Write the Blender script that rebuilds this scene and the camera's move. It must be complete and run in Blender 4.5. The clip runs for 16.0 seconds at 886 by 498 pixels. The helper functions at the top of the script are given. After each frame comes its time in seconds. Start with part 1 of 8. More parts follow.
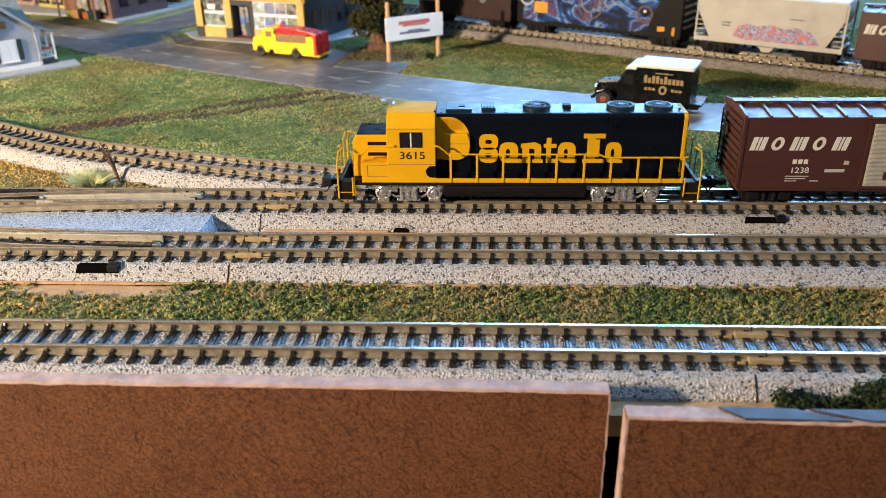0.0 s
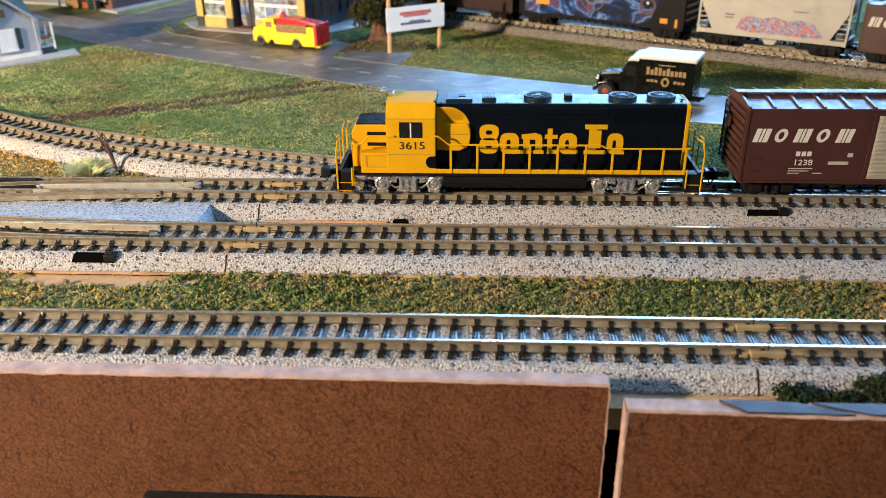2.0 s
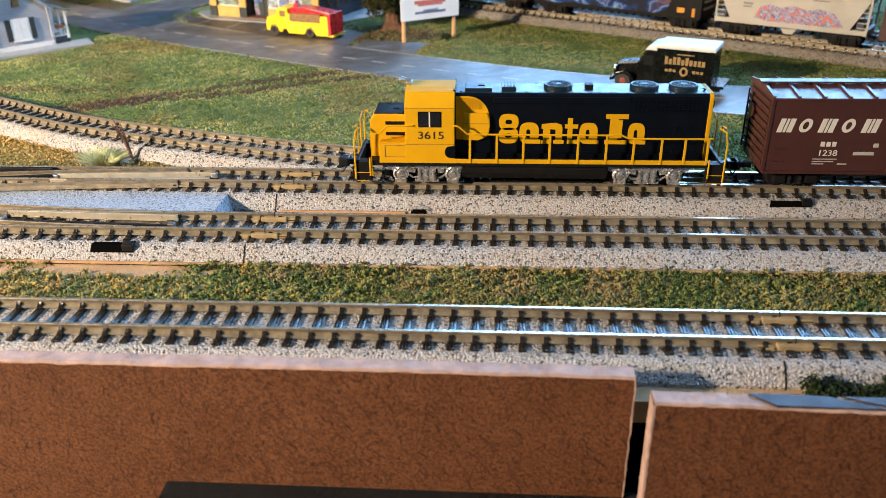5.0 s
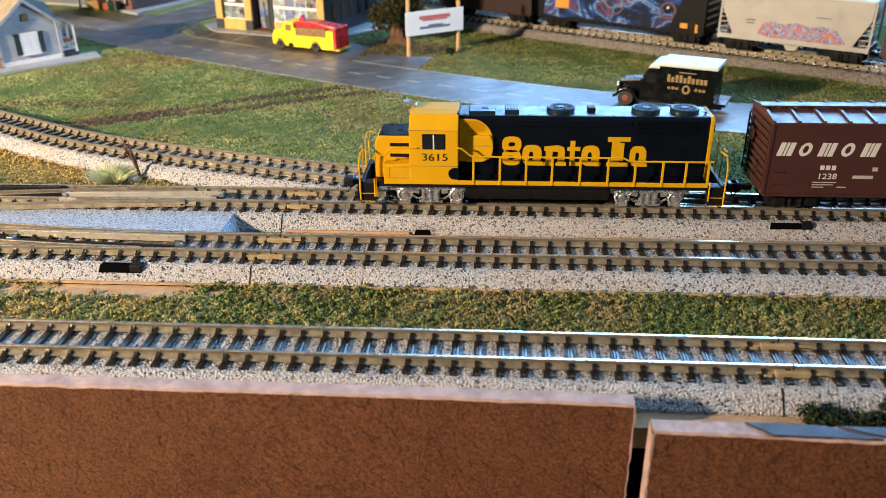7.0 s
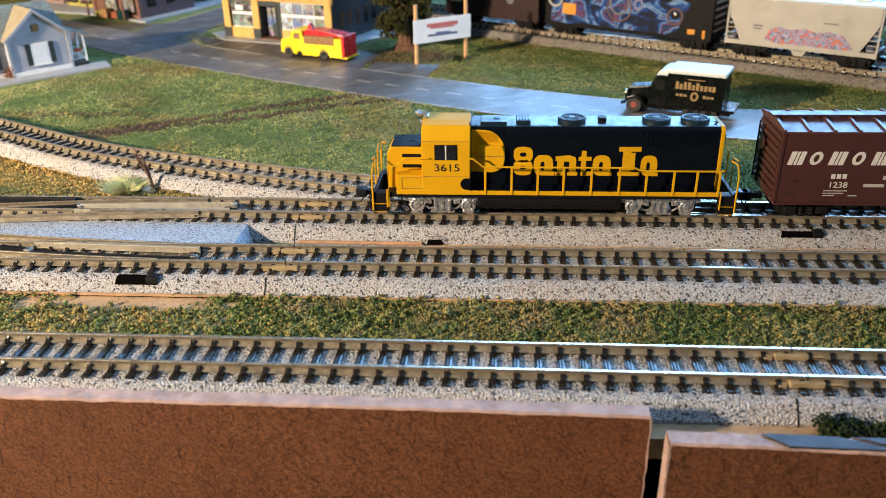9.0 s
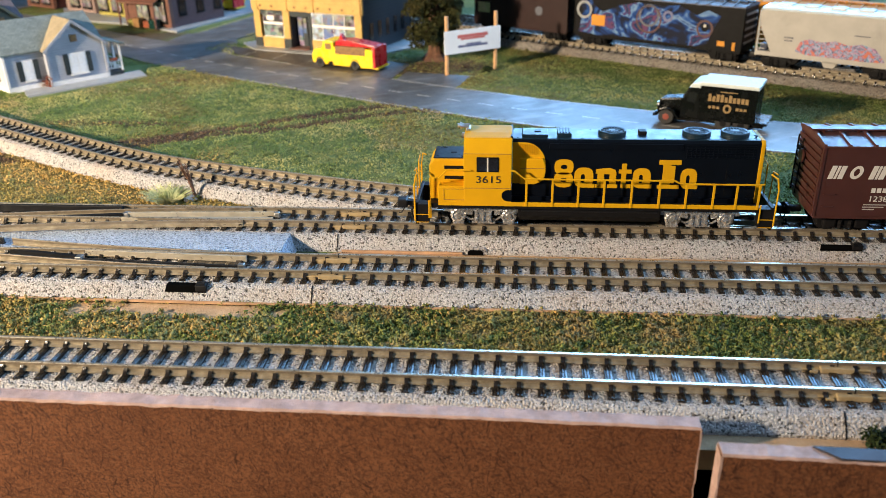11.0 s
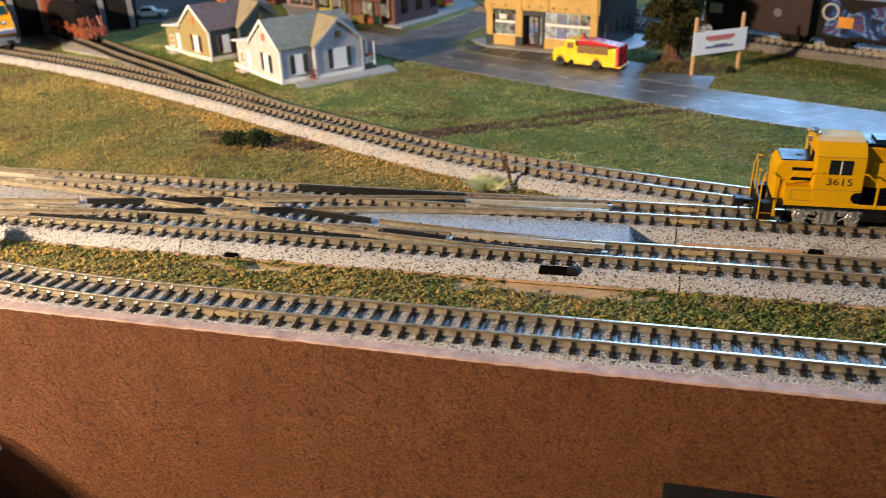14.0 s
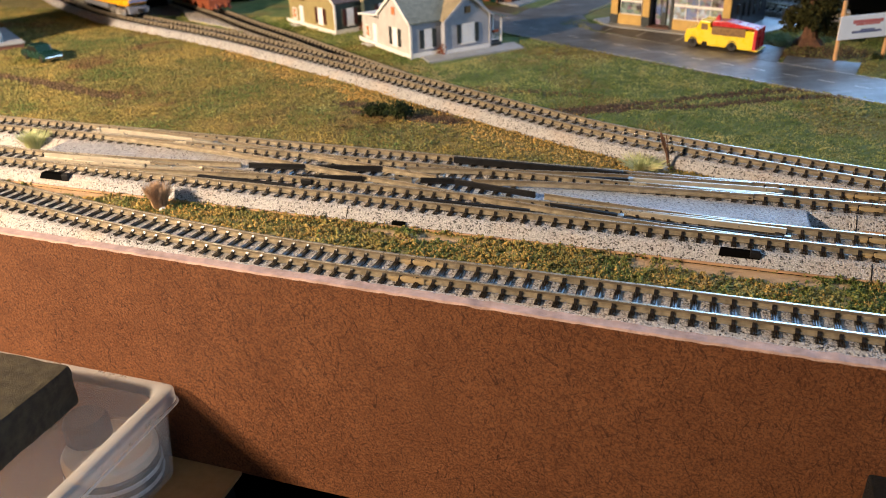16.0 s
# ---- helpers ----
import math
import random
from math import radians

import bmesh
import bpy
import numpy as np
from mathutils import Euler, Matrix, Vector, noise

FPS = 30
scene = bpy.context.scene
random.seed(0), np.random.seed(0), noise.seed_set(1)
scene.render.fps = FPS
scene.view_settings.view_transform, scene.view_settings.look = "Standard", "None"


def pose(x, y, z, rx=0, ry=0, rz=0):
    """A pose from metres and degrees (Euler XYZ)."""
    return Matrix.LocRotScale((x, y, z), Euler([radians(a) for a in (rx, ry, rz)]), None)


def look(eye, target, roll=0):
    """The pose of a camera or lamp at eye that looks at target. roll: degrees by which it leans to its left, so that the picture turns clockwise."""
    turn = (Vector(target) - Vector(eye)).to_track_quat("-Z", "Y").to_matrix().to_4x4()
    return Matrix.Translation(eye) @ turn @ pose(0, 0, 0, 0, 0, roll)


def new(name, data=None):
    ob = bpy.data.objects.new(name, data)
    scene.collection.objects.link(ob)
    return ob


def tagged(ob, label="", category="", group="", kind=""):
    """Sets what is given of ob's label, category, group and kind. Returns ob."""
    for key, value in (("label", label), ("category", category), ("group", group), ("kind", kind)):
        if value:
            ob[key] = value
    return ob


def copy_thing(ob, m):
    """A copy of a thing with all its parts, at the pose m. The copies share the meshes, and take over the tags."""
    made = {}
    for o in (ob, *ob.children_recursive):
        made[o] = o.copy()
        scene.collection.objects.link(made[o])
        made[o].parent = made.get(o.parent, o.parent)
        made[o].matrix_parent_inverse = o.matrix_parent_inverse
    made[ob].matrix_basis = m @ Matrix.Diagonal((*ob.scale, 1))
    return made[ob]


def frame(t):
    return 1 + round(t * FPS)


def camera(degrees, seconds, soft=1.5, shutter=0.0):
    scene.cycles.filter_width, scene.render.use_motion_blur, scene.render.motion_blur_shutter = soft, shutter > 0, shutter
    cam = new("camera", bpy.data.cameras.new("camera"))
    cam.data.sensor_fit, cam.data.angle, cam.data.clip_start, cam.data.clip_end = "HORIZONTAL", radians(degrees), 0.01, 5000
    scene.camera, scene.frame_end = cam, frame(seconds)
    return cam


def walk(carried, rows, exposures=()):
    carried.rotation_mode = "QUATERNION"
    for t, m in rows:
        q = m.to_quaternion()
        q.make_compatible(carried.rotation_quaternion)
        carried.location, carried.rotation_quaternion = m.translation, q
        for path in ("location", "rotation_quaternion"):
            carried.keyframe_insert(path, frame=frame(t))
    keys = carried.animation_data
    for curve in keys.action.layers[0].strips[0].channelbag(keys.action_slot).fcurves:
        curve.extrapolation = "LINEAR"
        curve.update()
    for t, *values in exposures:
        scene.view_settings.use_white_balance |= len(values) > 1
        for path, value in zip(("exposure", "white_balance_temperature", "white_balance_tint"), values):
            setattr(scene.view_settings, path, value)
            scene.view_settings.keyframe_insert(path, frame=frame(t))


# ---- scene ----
cam = camera(57.68, 16.0, soft=0.9, shutter=0.35)
PATH = [
    (0, (0.06426, -0.19091, 0.08868), (0.04192, 0.26003, -0.12617), -0.90),
    (0.5, (0.06323, -0.19003, 0.08865), (0.04046, 0.26040, -0.12721), -0.88),
    (1, (0.06358, -0.19081, 0.08814), (0.04035, 0.25925, -0.12844), -0.80),
    (1.5, (0.06417, -0.18910, 0.08704), (0.04137, 0.26025, -0.13104), -0.73),
    (2, (0.06459, -0.18952, 0.08731), (0.04167, 0.25965, -0.13113), -0.65),
    (2.5, (0.06330, -0.18809, 0.08811), (0.03967, 0.26089, -0.13065), -0.64),
    (3, (0.06223, -0.18879, 0.08736), (0.03711, 0.26003, -0.13157), -0.64),
    (3.5, (0.06161, -0.18818, 0.08660), (0.03513, 0.25977, -0.13394), -0.67),
    (4, (0.06190, -0.18870, 0.08673), (0.03412, 0.25827, -0.13563), -0.73),
    (4.2, (0.06221, -0.18849, 0.08631), (0.03385, 0.25798, -0.13699), -0.85),
    (6.3, (0.06044, -0.18796, 0.08889), (0.03196, 0.25843, -0.13455), -0.56),
    (6.5, (0.06040, -0.18817, 0.09046), (0.03056, 0.25877, -0.13170), -0.67),
    (7, (0.06196, -0.18852, 0.09158), (0.03124, 0.25909, -0.12911), -0.69),
    (7.5, (0.06249, -0.18839, 0.09121), (0.03152, 0.25933, -0.12922), -0.75),
    (8, (0.06227, -0.18943, 0.09221), (0.03075, 0.25857, -0.12756), -0.83),
    (8.5, (0.06226, -0.18991, 0.09213), (0.03020, 0.25812, -0.12751), -0.94),
    (9, (0.05982, -0.18907, 0.09407), (0.02619, 0.25911, -0.12503), -1.14),
    (11.5, (0.05224, -0.19301, 0.09702), (0.00834, 0.25644, -0.11761), -1.16),
    (12, (0.05019, -0.19438, 0.09969), (0.00463, 0.25482, -0.11512), -1.19),
    (12.5, (0.03585, -0.20076, 0.10653), (-0.02083, 0.24839, -0.10574), -1.39),
    (13, (0.01744, -0.21107, 0.10741), (-0.05642, 0.23601, -0.10393), -1.50),
    (13.5, (-0.00388, -0.21784, 0.10718), (-0.09862, 0.22404, -0.10675), -1.94),
    (14, (-0.01620, -0.21962, 0.10475), (-0.12395, 0.21789, -0.11198), -2.06),
    (14.5, (-0.02990, -0.22459, 0.10314), (-0.14760, 0.20876, -0.11676), -2.11),
    (15, (-0.03789, -0.22906, 0.10651), (-0.16660, 0.20109, -0.11350), -1.92),
    (15.5, (-0.04693, -0.22868, 0.10461), (-0.18518, 0.19820, -0.11597), -1.86),
    (16, (-0.04806, -0.22887, 0.10266), (-0.19198, 0.19383, -0.12231), -1.68),
]
cam.data.dof.use_dof, cam.data.dof.focus_distance, cam.data.dof.aperture_fstop = True, 0.222, 28.0
EXPO = ((0.0, 0.20, 6500, 12), (4.2, 0.20, 6500, 12), (9.2, 0.12, 6400, 11), (11.5, 0.05, 6350, 10), (13.0, -0.22, 6600, 12), (14.5, -0.52, 6850, 15), (16.0, -0.62, 6900, 16))
walk(cam, [(t, look(eye, target, roll)) for t, eye, target, roll in PATH], EXPO)

# ---- room light: a warm lamp to the front left, a cool window behind, an added east fill ----
def light_area(name, eye, target, shape, sx, sy, watts, colour):
    d = bpy.data.lights.new(name, "AREA")
    d.shape, d.size, d.energy, d.color = shape, sx, watts, colour
    if sy:
        d.size_y = sy
    ob = new(name, d)
    ob.matrix_world = look(eye, target)
    return ob


room_lamp = light_area("room_lamp", (-0.55, -0.368, 0.252), (-0.43, 0.12, 0.0), "DISK", 0.05, 0, 13.2, (1.0, 0.80, 0.56))
room_lamp.data.spread = radians(150)
light_area("window_daylight", (0.80, 2.0, 1.10), (0.80, 0.0, 1.0), "RECTANGLE", 1.60, 1.15, 90.0, (0.26, 0.56, 1.0))
# cool fill from an unseen side, added to brighten the cottage front
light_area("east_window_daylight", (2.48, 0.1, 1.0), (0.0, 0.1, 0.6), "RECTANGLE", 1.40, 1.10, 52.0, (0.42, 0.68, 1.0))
world = bpy.data.worlds.new("sky")
scene.world = world
world.use_nodes = True
wn = world.node_tree
sky = wn.nodes.new("ShaderNodeTexSky")
sky.sky_type, sky.sun_disc = "NISHITA", False
sky.sun_elevation, sky.sun_rotation = radians(25), radians(200)
wn.links.new(sky.outputs["Color"], wn.nodes["Background"].inputs["Color"])
wn.nodes["Background"].inputs["Strength"].default_value = 0.08

# ---- materials ----
class Nodes:
    """A small wrapper to wire a Principled material."""
    def __init__(self, name, rough=0.5, metal=0.0, spec=0.5):
        self.m = bpy.data.materials.new(name)
        self.m.use_nodes = True
        self.t = self.m.node_tree
        self.b = self.t.nodes["Principled BSDF"]
        self.b.inputs["Roughness"].default_value = rough
        self.b.inputs["Metallic"].default_value = metal
        self.b.inputs["Specular IOR Level"].default_value = spec
        self.co = self.t.nodes.new("ShaderNodeTexCoord").outputs["Object"]

    def node(self, kind, **sets):
        n = self.t.nodes.new(kind)
        for k, v in sets.items():
            n.inputs[k.replace("_", " ")].default_value = v
        return n

    def link(self, a, b):
        self.t.links.new(a, b)

    def mapped(self, scale=(1, 1, 1), turn=(0, 0, 0)):
        a, n = self.node("ShaderNodeMapping"), self.node("ShaderNodeMapping")
        a.inputs["Rotation"].default_value = [radians(k) for k in turn]
        n.inputs["Scale"].default_value = scale
        self.link(self.co, a.inputs["Vector"])
        self.link(a.outputs["Vector"], n.inputs["Vector"])
        return n.outputs["Vector"]

    def noise(self, scale, detail=4.0, rough=0.6, vec=None, distort=0.0):
        n = self.node("ShaderNodeTexNoise", Scale=scale, Detail=detail, Roughness=rough, Distortion=distort)
        self.link(vec or self.co, n.inputs["Vector"])
        return n.outputs["Fac"]

    def voronoi(self, scale, out="Distance", feature="F1", vec=None):
        n = self.node("ShaderNodeTexVoronoi", Scale=scale)
        n.feature = feature
        self.link(vec or self.co, n.inputs["Vector"])
        return n.outputs[out]

    def ramp(self, fac, stops):
        n = self.node("ShaderNodeValToRGB")
        e = n.color_ramp.elements
        while len(e) < len(stops):
            e.new(0.5)
        for one, (p, c) in zip(e, stops):
            one.position = p
            one.color = (*c, 1) if len(c) == 3 else c
        self.link(fac, n.inputs["Fac"])
        return n.outputs["Color"]

    def mix(self, fac, a, b, kind="MIX"):
        n = self.node("ShaderNodeMix")
        n.data_type, n.blend_type = "RGBA", kind
        for value, at in ((fac, 0), (a, 6), (b, 7)):
            if isinstance(value, (int, float)):
                n.inputs[at].default_value = value
            elif isinstance(value, tuple):
                n.inputs[at].default_value = (*value, 1)
            else:
                self.link(value, n.inputs[at])
        return n.outputs[2]

    def grey(self, fac, lo, hi, a=0.0, b=1.0):
        n = self.node("ShaderNodeMapRange")
        for k, v in (("From Min", lo), ("From Max", hi), ("To Min", a), ("To Max", b)):
            n.inputs[k].default_value = v
        self.link(fac, n.inputs["Value"])
        return n.outputs["Result"]

    def colour(self, c):
        self.link(c, self.b.inputs["Base Color"])
        return self

    def bump(self, height, strength=0.5, dist=0.0003):
        n = self.node("ShaderNodeBump", Strength=strength, Distance=dist)
        self.link(height, n.inputs["Height"])
        self.link(n.outputs["Normal"], self.b.inputs["Normal"])
        return self

    def roughness(self, v):
        self.link(v, self.b.inputs["Roughness"])
        return self

    def random(self):
        return self.t.nodes.new("ShaderNodeObjectInfo").outputs["Random"]

    def island(self):
        return self.t.nodes.new("ShaderNodeNewGeometry").outputs["Random Per Island"]


def paint(name, c, rough=0.45, metal=0.0, var=0.14, scale=260.0, bump=0.10, dist=0.0001, spec=0.5, dirt=0.0, dirt_c=(0.10, 0.07, 0.045)):
    """Plain painted or moulded surface: blotches, fine grain, a little dirt."""
    n = Nodes(name, rough, metal, spec)
    dark = tuple(v * (1 - var) for v in c)
    lite = tuple(min(1.0, v * (1 + var)) for v in c)
    col = n.ramp(n.noise(scale, 5), [(0.3, dark), (0.7, lite)])
    if dirt:
        col = n.mix(n.grey(n.noise(scale * 0.35, 6, 0.7), 0.5, 0.8, 0, dirt), col, dirt_c)
    n.colour(col)
    n.roughness(n.grey(n.noise(scale * 2.2, 3), 0.3, 0.7, max(0.02, rough - 0.08), min(1, rough + 0.10)))
    if bump:
        n.bump(n.noise(scale * 9, 3), bump, dist)
    return n.m


def ballast_material(name, tones, dark, wash, wash_amount, gap=0.45, relief=0.00035, pits=0.9):
    """Moulded pebbles: toned stones, black specks and pits, shade painted into the gaps, a wash in patches."""
    n = Nodes(name, 0.5, 0, 0.55)
    vec = n.mapped((1, 1, 1.15), (7, 11, 23))
    cell = n.voronoi(2000, "Color", vec=vec)
    sep = n.node("ShaderNodeSeparateColor")
    n.link(cell, sep.inputs["Color"])
    col = n.ramp(sep.outputs[0], [(0.0, dark), (0.07, dark), (0.12, tones[0]), (0.5, tones[1]), (1.0, tones[2])])
    col = n.mix(n.grey(n.noise(42, 5, 0.65), 0.46, 0.74, 0, wash_amount), col, wash)
    col = n.mix(n.grey(n.noise(130, 3), 0.56, 0.70, 0, 0.35), col, tuple(v * 1.15 for v in tones[2]))
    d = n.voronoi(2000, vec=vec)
    # crevices between the stones are darkened for the shade that gathers there
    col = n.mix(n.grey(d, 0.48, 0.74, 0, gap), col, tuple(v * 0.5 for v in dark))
    col = n.mix(n.grey(n.noise(1250, 2, 0.5), 0.625, 0.655, 0, pits), col, tuple(v * 0.45 for v in dark))
    n.colour(col)
    n.roughness(n.grey(sep.outputs[1], 0, 1, 0.22, 0.6))
    n.bump(n.grey(d, 0.0, 0.75, 1.0, 0.0), 0.9, relief)
    return n.m


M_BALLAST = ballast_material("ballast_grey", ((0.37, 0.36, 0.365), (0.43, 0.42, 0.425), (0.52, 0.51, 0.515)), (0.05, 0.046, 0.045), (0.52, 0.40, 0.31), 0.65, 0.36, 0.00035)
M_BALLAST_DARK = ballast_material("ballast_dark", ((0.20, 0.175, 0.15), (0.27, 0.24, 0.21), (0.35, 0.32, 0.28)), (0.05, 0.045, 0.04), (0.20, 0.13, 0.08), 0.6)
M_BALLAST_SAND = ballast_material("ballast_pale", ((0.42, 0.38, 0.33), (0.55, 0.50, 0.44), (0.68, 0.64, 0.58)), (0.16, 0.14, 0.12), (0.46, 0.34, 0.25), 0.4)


def rail_material():
    n = Nodes("nickel_rail", 0.3, 0.85)
    n.colour(n.ramp(n.noise(160, 6, 0.7), [(0.3, (0.56, 0.48, 0.36)), (0.5, (0.70, 0.63, 0.51)), (0.75, (0.78, 0.72, 0.62))]))
    n.roughness(n.grey(n.noise(700, 4), 0.3, 0.7, 0.22, 0.40))
    n.bump(n.noise(2500, 2, vec=n.mapped((0.2, 1, 1))), 0.08, 0.0001)
    return n.m


M_RAIL = rail_material()
M_BLADE = paint("blade_nickel", (0.74, 0.66, 0.52), 0.34, 0.7, var=0.12, scale=300, bump=0.05)
M_RAILSIDE_SHADE = paint("rail_side_shade", (0.235, 0.19, 0.135), 0.38, 0.5, var=0.35, scale=260, bump=0.15)
M_RAILFOOT_LIT = paint("rail_foot_lit", (0.345, 0.295, 0.215), 0.36, 0.5, var=0.35, scale=420, bump=0.2, dirt=0.5, dirt_c=(0.16, 0.12, 0.07))
M_OLDRAIL = paint("old_dark_rail", (0.13, 0.085, 0.055), 0.45, 0.4, var=0.3, scale=300)


def sleeper_material():
    n = Nodes("sleeper_plastic", 0.24, 0, 0.6)
    g = n.noise(900, 4, vec=n.mapped((1.6, 0.12, 1)))
    n.colour(n.mix(n.random(), n.ramp(g, [(0.3, (0.006, 0.005, 0.004)), (0.7, (0.015, 0.012, 0.010))]), n.ramp(g, [(0.3, (0.008, 0.006, 0.005)), (0.7, (0.022, 0.017, 0.013))])))
    n.bump(g, 0.5, 0.00025)
    return n.m


M_SLEEPER = sleeper_material()
# matt near-black that paints the shade inside openings and recesses
M_SHADEBLACK = paint("shade_black", (0.003, 0.003, 0.003), 0.9, var=0.1, spec=0.0, bump=0)
# pebble infill with the window's blue reflection mixed into its tones
M_INFILLSHEEN = ballast_material("infill_blue_sheen", ((0.32, 0.37, 0.44), (0.38, 0.44, 0.53), (0.43, 0.49, 0.58)), (0.17, 0.19, 0.23), (0.38, 0.43, 0.50), 0.5, 0.35, 0.0003)
M_BLACK = paint("black_plastic", (0.008, 0.008, 0.009), 0.42, var=0.3, spec=0.25)
M_CLIP = paint("joiner_tan", (0.34, 0.255, 0.14), 0.34, var=0.18, scale=500)


def hardboard_material():
    """Pressed wood fibres: a mottled brown ground with short hairs in every direction."""
    n = Nodes("hardboard_face", 0.62, 0, 0.3)
    col = n.ramp(n.noise(60, 6, 0.7), [(0.3, (0.140, 0.050, 0.020)), (0.55, (0.185, 0.070, 0.029)), (0.8, (0.24, 0.096, 0.042))])
    col = n.mix(n.grey(n.noise(1500, 3, 0.7), 0.42, 0.62, 0, 0.78), col, (0.060, 0.022, 0.010))
    pale, deep = (0.27, 0.130, 0.066), (0.034, 0.012, 0.007)
    hairs = ((8, 1.7, pale, 0.34), (62, 1.9, pale, 0.28), (-38, 1.6, pale, 0.30), (-8, 2.2, pale, 0.40), (25, 1.3, deep, 0.65), (-20, 1.5, deep, 0.6), (78, 1.25, deep, 0.7), (-66, 1.2, deep, 0.7), (140, 1.1, deep, 0.7), (-52, 0.85, deep, 0.5), (100, 0.9, deep, 0.5))
    for k, (turn, sc, c, amount) in enumerate(hairs):
        v = n.mapped((240 * sc, 1, 1750 * sc), (0, turn, 0))
        shift = n.node("ShaderNodeVectorMath")
        shift.inputs[1].default_value = (3.7 * k, 11.1 * k, 5.3 * k)
        n.link(v, shift.inputs[0])
        h = n.noise(1.0, 1.5, 0.5, vec=shift.outputs[0], distort=0.9)
        col = n.mix(n.grey(h, 0.64 if c is pale else 0.66, 0.69 if c is pale else 0.70, 0, amount), col, c)
    n.colour(col)
    n.bump(n.noise(1100, 5, 0.7), 0.6, 0.0003)
    return n.m


M_HARDBOARD = hardboard_material()
# smooth dark face, its base tinted blue for the window's reflection
M_HB_SMOOTH = paint("hardboard_smooth_face", (0.05, 0.048, 0.058), 0.46, var=0.3, scale=140, bump=0.2, spec=0.2)
M_HB_EDGE = paint("hardboard_edge", (0.47, 0.315, 0.265), 0.78, var=0.22, scale=300, bump=0.6, dist=0.0004, dirt=0.85, dirt_c=(0.17, 0.105, 0.09))
M_TANWASH = paint("tan_wash", (0.42, 0.25, 0.14), 0.75, var=0.25, scale=200, bump=0.3)
M_PLYWOOD = paint("plywood_edge", (0.56, 0.31, 0.11), 0.65, var=0.18, scale=180, bump=0.2)


def ground_material():
    """Scenic cover: the attribute 'cover' says turf (0) or bare earth (1)."""
    n = Nodes("scenic_ground", 0.9, 0, 0.2)
    a = n.t.nodes.new("ShaderNodeAttribute")
    a.attribute_name = "cover"
    sep = n.node("ShaderNodeSeparateColor")
    n.link(a.outputs["Color"], sep.inputs["Color"])
    green = n.ramp(n.noise(75, 6, 0.72), [(0.30, (0.065, 0.095, 0.026)), (0.5, (0.13, 0.165, 0.046)), (0.72, (0.23, 0.245, 0.080))])
    green = n.mix(n.grey(n.noise(900, 3), 0.35, 0.7, 0, 0.35), green, (0.09, 0.11, 0.032))
    dry = n.ramp(n.noise(120, 6, 0.7), [(0.3, (0.14, 0.10, 0.03)), (0.6, (0.25, 0.18, 0.055)), (0.8, (0.32, 0.235, 0.085))])
    earth = n.ramp(n.noise(260, 6, 0.75), [(0.3, (0.040, 0.022, 0.012)), (0.6, (0.11, 0.062, 0.034)), (0.8, (0.28, 0.145, 0.085))])
    tan = n.ramp(n.noise(200, 6, 0.7), [(0.3, (0.40, 0.25, 0.14)), (0.7, (0.56, 0.38, 0.23))])
    col = n.mix(sep.outputs[1], green, dry)
    col = n.mix(sep.outputs[0], col, earth)
    n.colour(n.mix(sep.outputs[2], col, tan))
    n.bump(n.noise(1300, 4, 0.7), 0.7, 0.0006)
    return n.m


M_GROUND = ground_material()


def turf_material(name, dark, mid, lite, dry, fleck=0.35, patch=60, third=None, clump_scale=420, earth=None):
    """Ground foam: clumps and flecks, dry patches, and rarer patches of a third and an earthy tone."""
    n = Nodes(name, 0.85, 0, 0.15)
    clump = n.mix(fleck, n.noise(clump_scale, 4, 0.62), n.island())
    col = n.ramp(clump, [(0.30, dark), (0.46, mid), (0.60, lite), (0.78, tuple(0.6 * a + 0.4 * b for a, b in zip(lite, dry)))])
    col = n.mix(n.grey(n.noise(patch, 4, 0.62), 0.50, 0.62, 0, 0.7), col, dry)
    if third:
        col = n.mix(n.grey(n.noise(patch * 0.7, 4, 0.62, vec=n.mapped((1, 1, 1), (0, 0, 41))), 0.50, 0.62, 0, 0.8), col, third)
    if earth:
        col = n.mix(n.grey(n.noise(patch * 0.8, 5, 0.68, vec=n.mapped((1, 1, 1), (0, 0, 77))), 0.57, 0.64, 0, 0.8), col, earth)
    n.colour(col)
    return n.m


M_TURF = turf_material("turf_foam", (0.026, 0.048, 0.013), (0.108, 0.140, 0.034), (0.245, 0.258, 0.072), (0.43, 0.34, 0.13), 0.22, 85, (0.40, 0.27, 0.12), 700)
M_LAWN = turf_material("lawn_fibre", (0.085, 0.128, 0.036), (0.205, 0.250, 0.072), (0.350, 0.360, 0.120), (0.50, 0.42, 0.16), 0.10, 38, (0.090, 0.148, 0.040), 190, (0.42, 0.32, 0.15))
M_DRYTURF = turf_material("dry_turf", (0.085, 0.082, 0.027), (0.180, 0.162, 0.050), (0.290, 0.245, 0.078), (0.42, 0.290, 0.085), 0.12, 24, (0.105, 0.140, 0.040), 240, (0.17, 0.088, 0.044))
M_STRAWTURF = turf_material("straw_turf", (0.30, 0.175, 0.052), (0.47, 0.29, 0.085), (0.58, 0.385, 0.125), (0.62, 0.34, 0.09), 0.15, 40, (0.26, 0.20, 0.06), 260)
M_EARTHTURF = turf_material("earth_crumbs", (0.045, 0.028, 0.017), (0.12, 0.073, 0.043), (0.20, 0.130, 0.078), (0.18, 0.115, 0.064))
M_BUSH = turf_material("bush_foam", (0.006, 0.012, 0.006), (0.016, 0.028, 0.010), (0.035, 0.050, 0.016), (0.03, 0.03, 0.012))
M_TREE = turf_material("tree_foam", (0.012, 0.014, 0.004), (0.030, 0.032, 0.009), (0.065, 0.062, 0.018), (0.05, 0.042, 0.014))
